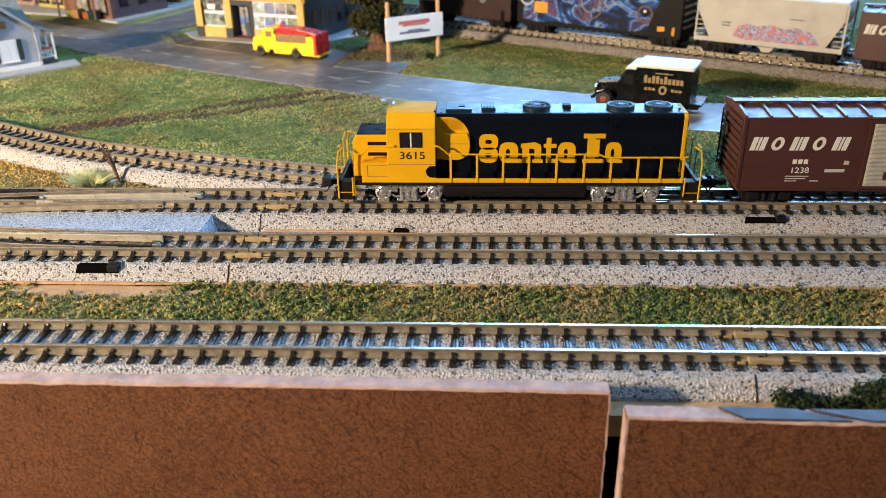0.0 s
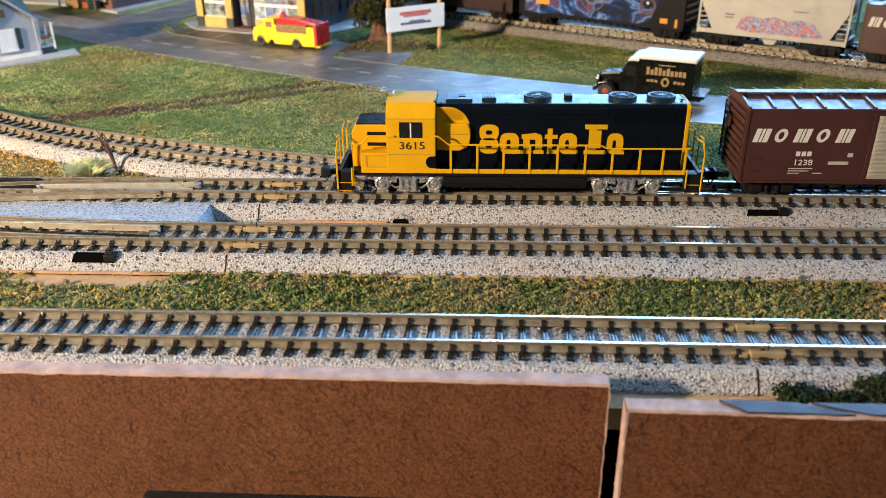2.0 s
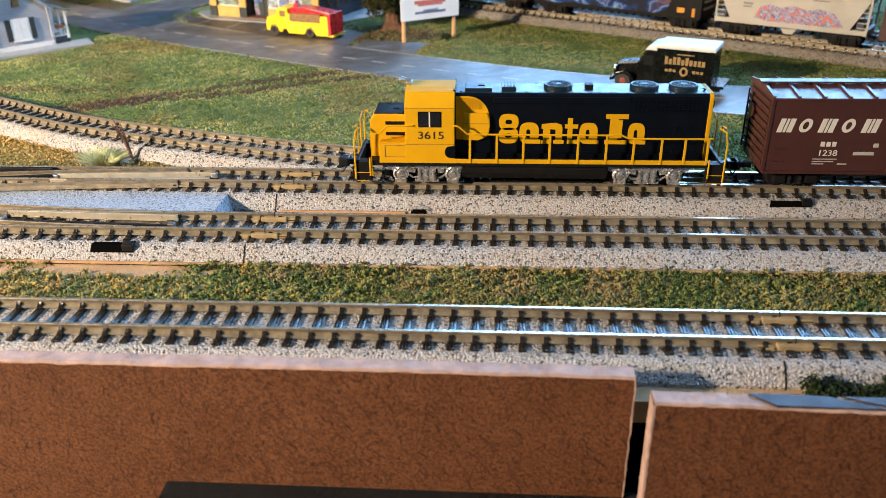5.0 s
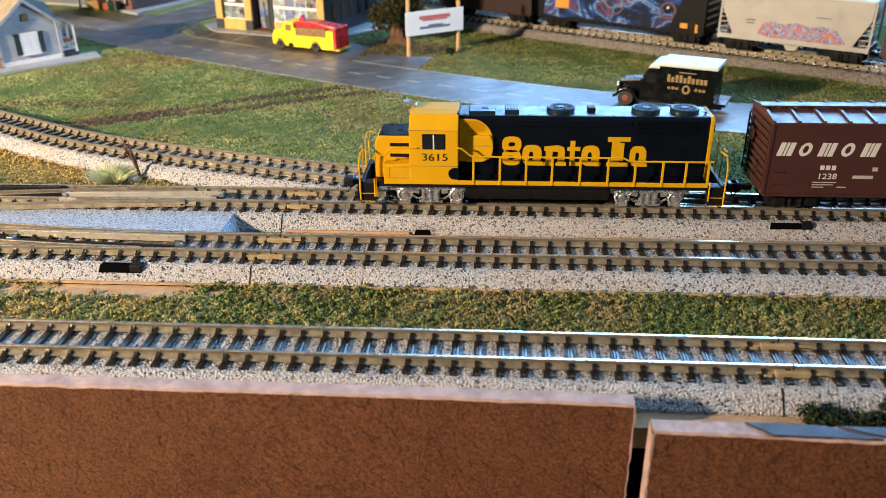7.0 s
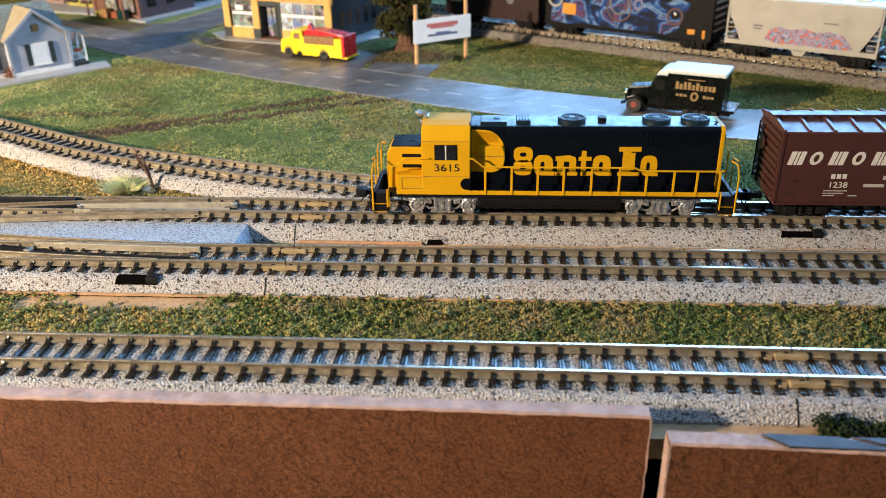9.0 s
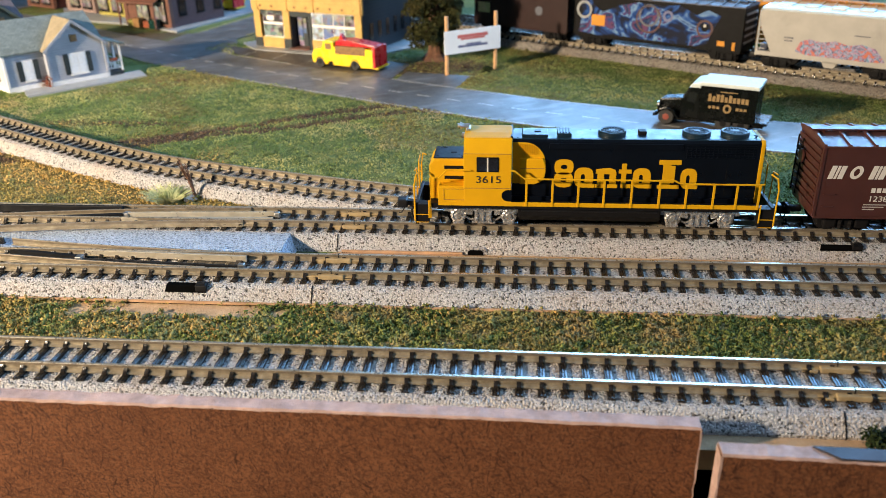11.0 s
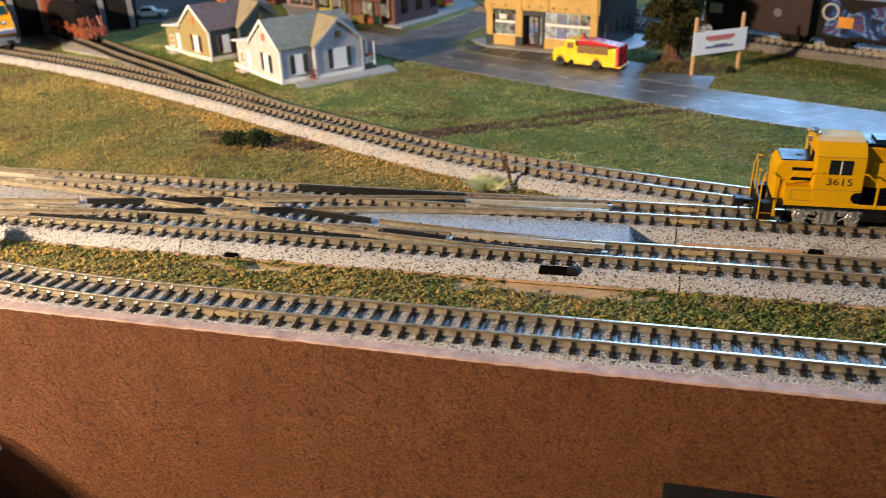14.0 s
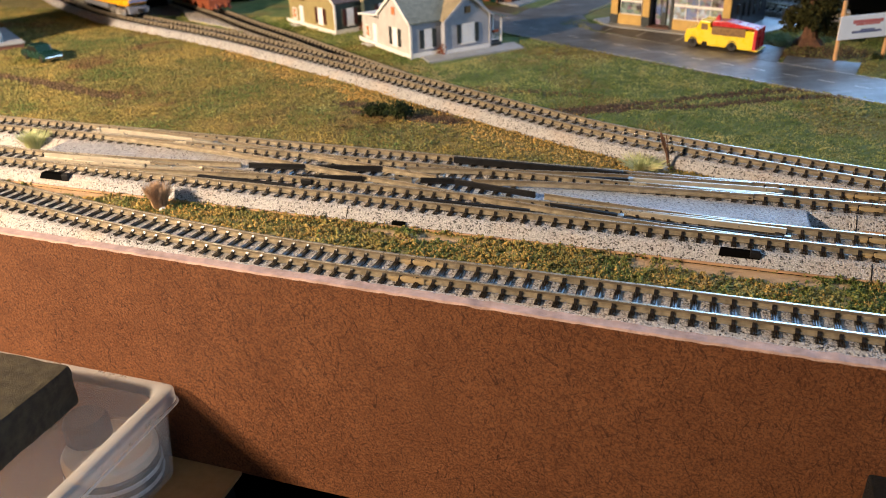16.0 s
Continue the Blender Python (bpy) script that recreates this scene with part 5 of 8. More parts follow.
    for k in range(16):
        part("radiator_bar", box(26.2 + k * 1.2, 26.6 + k * 1.2, -6.0, -5.75, 21.2, 24.9), M_NAVY, hood_ob)
    for k in range(6):
        part("radiator_rail", box(26.0, 44.8, -6.05, -5.78, 21.2 + k * 0.72, 21.4 + k * 0.72), M_NAVY, hood_ob)
    # rear end
    end = prism([(-5.9, 8.0), (5.9, 8.0), (5.9, 25.5), (5.0, 26.4), (-5.0, 26.4), (-5.9, 25.5)], "x", 46.1, 47.3, None, 0.25)
    e = part("hood_end", end, M_YELLOW, lo, "yellow rear hood end")
    for k in range(7):
        part("rung", box(47.2, 47.6, -3.2, 3.2, 10.5 + 1.9 * k, 10.9 + 1.9 * k), M_YELLOW, e)
    part("number_board", box(46.9, 47.7, -5.2, -2.4, 22.3, 24.2, 0.1), M_CARBLACK, e)
    # cab
    cab = prism([(-9.7, 8.0), (9.7, 8.0), (9.7, 23.1), (6.3, 26.9), (3.0, 27.5), (-3.0, 27.5), (-6.3, 26.9), (-9.7, 23.1)], "x", -36.2, -22.6, None, 0.22)
    c = part("cab", cab, M_YELLOW, lo, "yellow cab with sloped roof edges")
    part("window_frame", box(-32.5, -26.2, -9.85, -9.6, 17.9, 22.3, 0.08), M_NAVY, c)
    for x0 in (-32.2, -29.2):
        part("window_pane", box(x0, x0 + 2.7, -9.92, -9.7, 18.2, 22.0), M_GLASS_DARK, c, "dark cab window pane")
    part("window_divider", box(-29.55, -29.15, -9.98, -9.7, 18.0, 22.2), M_WHITE, c)
    for z in (23.2, 12.9):
        part("panel_line", box(-36.1, -22.7, -9.78, -9.62, z, z + 0.12), M_CRATES, c)
    for y in (-5.0, 1.4):
        part("front_window", box(-36.4, -36.1, y, y + 3.6, 19.5, 23.0, 0.08), M_GLASS_DARK, c)
    text("3615", 3.0, -29.1, -9.74, 15.5, M_DARKNUM, c, "cab_number", 1.25)
    part("headlight", lathe([(0.2, -0.9), (0.9, -0.9), (0.9, 0.2), (0.3, 0.2)], 10, (-36.4, 1.2, 25.2), "x"), M_STEEL, c)
    part("roof_seam", box(-23.0, -22.4, -6.0, 6.0, 26.6, 27.3), M_NAVY, c)
    horn = bmesh.new()
    for dy, ln in ((-1.2, 2.6), (0.0, 3.4), (1.2, 2.8)):
        lathe([(0.25, 0.0), (0.3, -ln * 0.6), (0.75, -ln)], 8, (-35.0, dy, 28.6), "x", horn)
    box(-35.8, -34.6, -1.8, 1.8, 27.4, 28.2, 0.15, horn)
    part("horn", horn, M_STEEL, c, "bright metal air horn")
    # low nose and the boxes along the deck
    nose = prism([(-46.4, 8.0), (-36.0, 8.0), (-36.0, 20.3), (-45.0, 20.3), (-46.4, 18.4)], "y", -5.9, 5.9, None, 0.3)
    n = part("nose", nose, M_YELLOW, lo, "yellow low nose")
    part("nose_top", box(-45.2, -36.0, -5.2, 5.2, 20.2, 20.55, 0.15), M_NAVY, n, "navy nose roof")
    part("nose_hatch", box(-40.4, -38.6, -1.2, 0.4, 20.5, 20.75, 0.1), M_CARBLACK, n)
    part("step_tread", box(-43.5, -36.2, -9.2, -5.6, 12.8, 13.3, 0.1), M_YELLOW, n)
    for z in (14.3, 17.4):
        part("side_slot", box(-42.0, -36.3, -6.05, -5.8, z, z + 0.95), M_CARBLACK, n, "dark slot in the nose side")
    part("battery_box", box(-43.6, -22.6, -9.6, -5.6, 8.4, 13.0, 0.15), M_YELLOW, lo, "yellow deck-side box")
    part("battery_box", box(-43.6, -22.6, 5.6, 9.6, 8.4, 13.0, 0.15), M_YELLOW, lo, "yellow deck-side box")
    for x0, x1 in ((-42.0, -33.6), (-33.2, -25.0)):
        frame_b = bmesh.new()
        for q in ((x0, x1, 12.5, 12.62), (x0, x1, 9.2, 9.32), (x0, x0 + 0.12, 9.2, 12.6), (x1 - 0.12, x1, 9.2, 12.6)):
            box(q[0], q[1], -9.68, -9.55, q[2], q[3], bm=frame_b)
        part("panel_seam", frame_b, M_CRATES, lo)
    rounded = [(-22.4, 9.0), (-23.6, 9.0)] + [(-23.6 + 1.75 * math.cos(a), 10.75 + 1.75 * math.sin(a)) for a in np.linspace(-math.pi / 2, -1.5 * math.pi, 9)] + [(-22.4, 12.5)]
    part("blue_tab", prism(rounded, "y", -9.72, -9.5), M_NAVY, lo, "rounded navy stripe end")
    part("walkway_riser", box(-22.6, 46.0, -6.4, -5.6, 8.0, 9.4, 0.1), M_NAVY, lo)
    # roof fittings
    for x in (5.8, 29.3, 39.9):
        fan = part("roof_fan", lathe([(3.9, 26.2), (3.95, 27.5), (3.7, 27.75), (3.2, 27.6), (3.2, 27.3), (0.3, 27.3)], 26, (x, -0.6, 0)), M_NAVYSHEEN, lo, "navy round roof fan with blue reflection in its colour")
        for a in range(10):
            an = a * math.pi / 10
            part("fan_bar", tube([(x - 3.4 * math.cos(an), -0.6 - 3.4 * math.sin(an), 27.62), (x + 3.4 * math.cos(an), -0.6 + 3.4 * math.sin(an), 27.62)], 0.10, 4), M_NAVY, fan)
        part("fan_hub", lathe([(0.9, 27.4), (0.9, 27.8), (0.2, 27.85)], 12, (x, -0.6, 0)), M_NAVY, fan)
    part("roof_hatch", box(-19.8, -12.4, -4.2, 2.4, 26.2, 27.3, 0.2), M_NAVYSHEEN, lo, "dark roof hatch")
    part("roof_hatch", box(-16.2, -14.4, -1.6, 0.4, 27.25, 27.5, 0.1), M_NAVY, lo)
    part("roof_vent", box(-9.8, -5.8, -3.6, 2.0, 26.2, 27.5, 0.2), M_NAVYSHEEN, lo, "small dark roof vent")
    for k in range(4):
        part("vent_slat", box(-9.2 + k * 0.85, -8.8 + k * 0.85, -3.0, 1.4, 27.4, 27.75), M_NAVY, lo)
    part("exhaust", box(13.2, 15.4, -1.4, 1.4, 26.2, 27.6, 0.25), M_CARBLACK, lo, "exhaust stack")
    part("lifting_eye", tube([(44.4, -3.4, 26.2), (45.4, -3.2, 27.0), (45.6, -1.4, 26.6), (45.0, 0, 26.3)], 0.16, 5), M_NAVY, lo)
    for x, y in ((-21, -4.4), (-3, -4.4), (0, 4), (20, -4.3)):
        part("bolt", lathe([(0.25, 26.2), (0.25, 26.5), (0.1, 26.55)], 6, (x, y, 0)), M_CARBLACK, lo)
    # handrails: posts and a wavy top rail on both sides
    posts = [56.2, 63.6, 70.9, 78.1, 85.8, 93.5, 100.9, 108.4, 114.7, 120.8]
    for sy in (-1, 1):
        top = []
        for x in posts:
            h = 15.9 if x < 98 else 15.0
            part("handrail_post", box(x - 74.5 - 0.32, x - 74.5 + 0.32, sy * 9.75 - 0.2, sy * 9.75 + 0.2, 7.6, h, 0.08), M_YELLOW, lo)
            top.append((x - 74.5, sy * 9.75, h))
            if x == 93.5:
                top += [(22.6, sy * 9.75, 16.1), (24.4, sy * 9.75, 15.2)]
        part("handrail", tube([(-22.8, sy * 9.6, 18.3), (-21.6, sy * 9.7, 18.2), (-18.9, sy * 9.75, 16.0)] + top[1:] + [(47.5, sy * 9.7, 15.2)], 0.27, 6), M_YELLOW, lo, "yellow side handrail")
        part("handrail", tube([(-34.0, sy * 9.95, 18.4), (-41.0, sy * 9.9, 18.3), (-43.2, sy * 9.9, 16.1), (-45.8, sy * 9.9, 16.0), (-45.8, sy * 9.7, 3.6)], 0.27, 6), M_YELLOW, lo, "yellow nose handrail")
        for x0, sx in ((-50.5, -1), (47.2, 1)):
            xa, xb = x0, x0 + 4.2
            well = part("step_well", box(xa, xb, min(sy * 6.2, sy * 9.5), max(sy * 6.2, sy * 9.5), 2.0, 7.6, 0.15), M_CARBLACK, lo, "black step well")
            for z in (2.0, 4.4):
                part("step_edge", box(xa + 0.3, xb - 0.3, min(sy * 9.4, sy * 9.75), max(sy * 9.4, sy * 9.75), z, z + 0.16), M_YELLOW, well)
            xo = xa if sx < 0 else xb
            part("grab_rail", tube([(xo, sy * 9.8, 2.6), (xo, sy * 9.8, 13.5), (xo + sx * -0.6, sy * 9.6, 16.8), (xo + sx * -1.8, sy * 7.2, 17.2)], 0.25, 6), M_YELLOW, lo, "yellow corner grab rail")
            part("grab_rail", tube([(xo - sx * 4.2, sy * 9.8, 3.6), (xo - sx * 4.2, sy * 9.8, 9.0)], 0.25, 6), M_YELLOW, lo, "yellow corner grab rail")
    for x0, sx in ((-50.5, -1), (51.4, 1)):
        part("pilot", box(min(x0, x0 + sx * -1.0), max(x0, x0 + sx * -1.0), -9.2, 9.2, 1.2, 8.0, 0.2), M_CARBLACK, lo, "black pilot plate")
        part("end_rail", tube([(x0, -7.2, 17.2), (x0, -3, 16.6), (x0, -2.6, 8.0)], 0.22, 6), M_YELLOW, lo)
        part("end_rail", tube([(x0, 7.2, 17.2), (x0, 3, 16.6), (x0, 2.6, 8.0)], 0.22, 6), M_YELLOW, lo)
        part("hose", tube([(x0 + sx * 0.3, -5, 6), (x0 + sx * 1.6, -5.2, 4), (x0 + sx * 1.2, -5.0, 1.6)], 0.3, 6), M_BLACK, lo, "black air hose")
        coupler(lo, x0, sx)
    for x in (-30.6, 31.2):
        power_bogie(lo, x)
    # big plain yellow shapes on the hood side
    post = ((-0.05, 0.95, 0.60, 0.76), (0.16, 0.95, 0.0, 0.17))
    tall = ((-0.04, 1.0, 0.84, 1.0), (-0.04, 1.0, 0.0, 0.14), (0.5, 0.74, 0.2, 0.8))
    for form, x, w, h in (("rings", -10.4, 5.4, 8.5), ("ring", -4.7, 5.9, 6.1), ("arch", 1.5, 6.3, 6.1), (post, 8.0, 3.6, 7.4), ("ring", 11.8, 5.5, 6.1), (tall, 19.1, 5.9, 8.6), ("ring", 25.1, 5.0, 6.1)):
        part("lettering_shape", letter_block(form, x, 12.1, w, h), M_YELLOW, hood_ob, "heavy yellow shape on the navy side")
    return lo


def box_car(x, y, turn, length, body, roof, label, ribs=True, door=None, top=26.3, near_details=True):
    """Steel boxcar: body with end ribs, panelled roof, running board, bogies."""
    h = length / 2
    c = thing("boxcar", x, y, 0, turn, label, "boxcar", "freight cars")
    b = part("body", box(-h, h, -10, 10, 6.2, top, 0.15), body, c)
    r = part("roof", prism([(-10.25, top - 0.25), (10.25, top - 0.25), (10.25, top + 0.25), (0, top + 1.5), (-10.25, top + 0.25)], "x", -h - 0.3, h + 0.3), roof, c, "panelled sheet roof")
    n = int(length / 6.2)
    for k in range(n + 1):
        xx = -h + length * k / n
        for sy in (-1, 1):
            rib = prism([(sy * 10.2, top + 0.2), (sy * 10.2, top + 0.75), (sy * 1.2, top + 1.9), (sy * 1.2, top + 1.2)], "x", xx - 0.35, xx + 0.35)
            part("roof_rib", rib, roof, r)
    part("running_board", box(-h - 1.2, h + 1.2, -1.7, 1.7, top + 2.0, top + 2.45, 0.08), body, c, "roof running board")
    for k in range(9):
        xx = -h + 2 + (length - 4) * k / 8
        part("board_bracket", box(xx - 0.3, xx + 0.3, -1.4, 1.4, top + 1.3, top + 2.05), body, c)
    if ribs:
        for k in range(9):
            z = 7.6 + k * 2.05
            for sx in (-1, 1):
                rib = prism([(-9.0, z), (9.0, z), (9.3, z + 0.55), (9.0, z + 1.1), (-9.0, z + 1.1), (-9.3, z + 0.55)], "x", min(sx * h, sx * (h + 0.55)), max(sx * h, sx * (h + 0.55)))
                part("end_rib", rib, body, c)
    for sx in (-1, 1):
        part("corner_post", box(min(sx * (h - 0.5), sx * (h + 0.4)), max(sx * (h - 0.5), sx * (h + 0.4)), -10.2, -9.2, 6.2, top, 0.1), body, c)
        lad = bmesh.new()
        for k in range(7):
            z = 8.0 + k * 2.4
            box(sx * (h + 0.75) - 0.15, sx * (h + 0.75) + 0.15, 5.2, 9.4, z, z + 0.3, bm=lad)
        for y0 in (5.2, 9.2):
            box(sx * (h + 0.6) - 0.2, sx * (h + 0.6) + 0.2, y0 - 0.2, y0 + 0.2, 7, 24, bm=lad)
        part("ladder", lad, M_CARBLACK, c, "dark end ladder")
    part("brake_wheel", lathe([(1.4, 0.0), (2.0, 0.1), (2.0, 0.5), (1.4, 0.4)], 16, (-h - 1.6, 3.0, 19.5), "x"), body, c)
    part("sill", box(-h + 0.2, h - 0.2, -9.6, 9.6, 5.2, 6.4, 0.1), body, c)
    part("centre_sill", box(-h + 2, h - 2, -1.4, 1.4, 3.6, 5.4), M_CARBLACK, c)
    for sx in (-1, 1):
        coupler(c, sx * h, sx)
        bogie(c, sx * (h - 10.5), M_CARBLACK, M_CARBLACK, 6.2, 8.2)
    if door:
        x0, x1, mat, nrib = door
        d = part("door", box(x0, x1, -10.55, -9.9, 7.0, top - 1.2, 0.08), mat, c, "ribbed sliding door")
        for k in range(nrib):
            z = 7.8 + (top - 10.0) * k / (nrib - 1)
            part("door_rib", box(x0 + 0.3, x1 - 0.3, -10.95, -10.5, z, z + (top - 10.0) / nrib * 0.55, 0.12), mat, d)
        part("door_track", box(x0 - 1.6, x1 + 16, -10.7, -9.95, top - 1.5, top - 0.7, 0.1), body, c)
        part("door_track", box(x0 - 1.6, x1 + 16, -10.7, -9.95, 6.3, 7.0, 0.1), body, c)
        part("door_post", box(x0 - 1.2, x0 - 0.3, -10.4, -9.9, 6.6, top - 0.9, 0.08), body, c)
        part("door_plate", box(x0 + 4.6, x0 + 7.4, -11.05, -10.8, 9.0, 11.2), body, d)
    return c


def slanted(x, z, w, h, lean, parent, material, cut=True, y=-10.0):
    """A leaning plain block, split by a slanting gap, in place of a letter."""
    bm = bmesh.new()
    for q in (((0, 0), (0.34, 0), (0.34, 1), (0, 1)), ((0.42, 0.0), (0.58, 0.0), (0.58, 1.0), (0.42, 1.0)), ((0.66, 0), (1, 0), (1, 1), (0.66, 1))):
        prism([(x + u * w + lean * v, z + h * v) for u, v in q], "y", y - 0.09, y + 0.05, bm)
    part("lettering_shape", bm, material, parent, "plain white painted shape")


def ring_shape(x, z, rx, rz, lean, parent, material, y=-10.0):
    bm = bmesh.new()
    n = 24
    loops = []
    for k, yy in ((1.0, y - 0.09), (0.45, y - 0.09), (0.45, y + 0.05), (1.0, y + 0.05)):
        loops.append([bm.verts.new((x + k * rx * math.cos(t) + lean * math.sin(t) * k, yy, z + k ** 0.7 * rz * math.sin(t))) for t in (2 * math.pi * i / n for i in range(n))])
    for a, b in zip(loops, loops[1:] + loops[:1]):
        for i in range(n):
            bm.faces.new((a[i], a[(i + 1) % n], b[(i + 1) % n], b[i]))
    part("lettering_shape", bm, material, parent, "plain white painted ring")


def bars(parent, spots, material, y, name="text_bar"):
    for x0, x1, z0, z1 in spots:
        part(name, box(x0, x1, y - 0.07, y + 0.05, z0, z1), material, parent)


def brown_boxcar():
    c = box_car(175.3, 33, 0, 78.4, M_BROWN, M_BROWN_ROOF, "dark brown model boxcar with white markings and a pale ribbed door", door=(-5.0, 10.0, M_GALV, 14))
    o = -39.2
    for x in (1.9, 12.7, 23.9):
        slanted(o + x, 17.2, 3.9, 3.8, 0.95, c, M_WHITE)
    for x in (9.4, 20.5):
        ring_shape(o + x, 19.1, 1.6, 1.9, 0.5, c, M_WHITE)
    bars(c, [(o + 14.2 + 1.5 * k, o + 15.3 + 1.5 * k, 13.3, 14.6) for k in range(3)], M_WHITE, -10.0)
    text("1238", 2.3, o + 16.4, -10.1, 11.4, M_WHITE, c, "car_number", 1.15)
    bars(c, [(o + 12.8, o + 19.2, 9.6, 9.85), (o + 12.8, o + 18.4, 8.9, 9.15), (o + 12.8, o + 16, 8.2, 8.45), (o + 19.6, o + 22, 8.2, 8.5), (o + 23.2, o + 28.6, 10.9, 11.8), (o + 28.0, o + 29.4, 13.1, 14.2)], M_HOPPER, -10.0)
    for z in (9.2, 12.8):
        part("grab_iron", tube([(o + 1.6, -10.2, z), (o + 1.6, -10.5, z), (o + 4.6, -10.5, z), (o + 4.6, -10.2, z)], 0.13, 5), M_BROWN, c)
    return c


REAR_DIR = (REAR[-1] - REAR[0]) / np.linalg.norm(REAR[-1] - REAR[0])
REAR_TURN = math.degrees(math.atan2(REAR_DIR[1], REAR_DIR[0]))


def on_rear(s, line=REAR):
    p = line[0] + REAR_DIR * s
    return float(p[0]), float(p[1])


def rear_cars():
    x, y = on_rear(240)
    c = box_car(x, y, REAR_TURN, 67, M_SHADEMAROON, M_SHOPROOF, "maroon model boxcar darkened for shade, bearing a round grey mark", ribs=True, top=27.5)
    part("grey_disc", lathe([(2.6, -0.1), (2.6, 0.1)], 22, (14, -10.0, 17), "y"), M_SHOPROOF, c, "round grey mark")
    part("pale_mark", box(-31, -22, -10.1, -9.9, 13, 19, 0.0), M_PALETUFT, c, "pale greenish painted patch")
    x, y = on_rear(328)
    c = box_car(x, y, REAR_TURN, 98, M_CARBLACK, M_SHOPROOF, "black model boxcar covered in blue graffiti", ribs=True, top=28.5)
    panel = bmesh.new()
    outline = [(-46, 8), (-44, 20), (-46, 26.5), (-40, 27.4), (-36, 23), (-31, 20), (-22, 24), (-10, 27), (4, 26), (14, 27.3), (24, 23), (30, 26), (37, 23.5), (33, 15), (31, 9), (26, 7), (10, 7.2), (-6, 7.4), (-22, 8), (-34, 7)]
    prism(outline, "y", -10.10, -9.95, panel)
    g = part("graffiti", panel, M_GRAFFITI, c, "blue, black and red graffiti painting")
    ORM = M_ORANGE
    part("orange_patch", prism([(-38, 12.2), (-29.6, 12.2), (-29.6, 18.2), (-38, 18.2)], "y", -10.2, -10.0), ORM, g, "orange painted patch")
    for cx, cz, r1, r2, m in ((-43, 20.5, 5.0, 3.6, M_PAVING), (-3, 18.5, 7.6, 6.6, M_MAROON), (29, 16.5, 4.6, 3.4, M_MAROON), (-3, 20.5, 6.0, 4.9, M_SHOPROOF), (8, 21.0, 3.0, 1.6, M_SIGNBLUE)):
        bm = bmesh.new()
        n = 22
        a = [bm.verts.new((cx + r1 * math.cos(t) * (1 if k else 1), -10.16, cz + r1 * math.sin(t))) for k, t in enumerate(2 * math.pi * i / n for i in range(n))]
        b = [bm.verts.new((cx + r2 * math.cos(t), -10.16, cz + r2 * math.sin(t))) for t in (2 * math.pi * i / n for i in range(n))]
        for i in range(n):
            bm.faces.new((a[i], a[(i + 1) % n], b[(i + 1) % n], b[i]))
        part("graffiti_ring", bm, m, g)
    part("eye_dot", lathe([(2.0, -0.1), (2.0, 0.1)], 16, (29, -10.15, 17), "y"), M_CARBLACK, g)
    part("eye_spot", lathe([(0.8, -0.1), (0.8, 0.1)], 12, (29, -10.3, 18), "y"), M_WHITE, g)
    bars(c, [(36.5, 40.5, 8.5, 11), (44.5, 46.0, 6.8, 11)], ORM, -10.05)
    for k in range(5):
        part("end_stripe", box(49.4, 49.7, -8, 8, 10 + 3.6 * k, 11.2 + 3.6 * k), M_HOPPER, c)
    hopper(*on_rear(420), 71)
    x, y = on_rear(500)
    c = box_car(x, y, REAR_TURN, 78, M_BROWN, M_BROWN_ROOF, "dark brown model boxcar with white markings behind the road", door=(-5.0, 10.0, M_GALV, 12))
    for k in (1.9, 13.6):
        slanted(-39 + k, 16.8, 4.6, 4.3, 1.0, c, M_WHITE)
    ring_shape(-28.9, 19, 1.9, 2.15, 0.55, c, M_WHITE)
    x, y = on_rear(388, REAR2)
    box_car(x, y, REAR_TURN, 106, M_ORANGE, M_ORANGE, "orange model boxcar on the last siding", top=27.0)


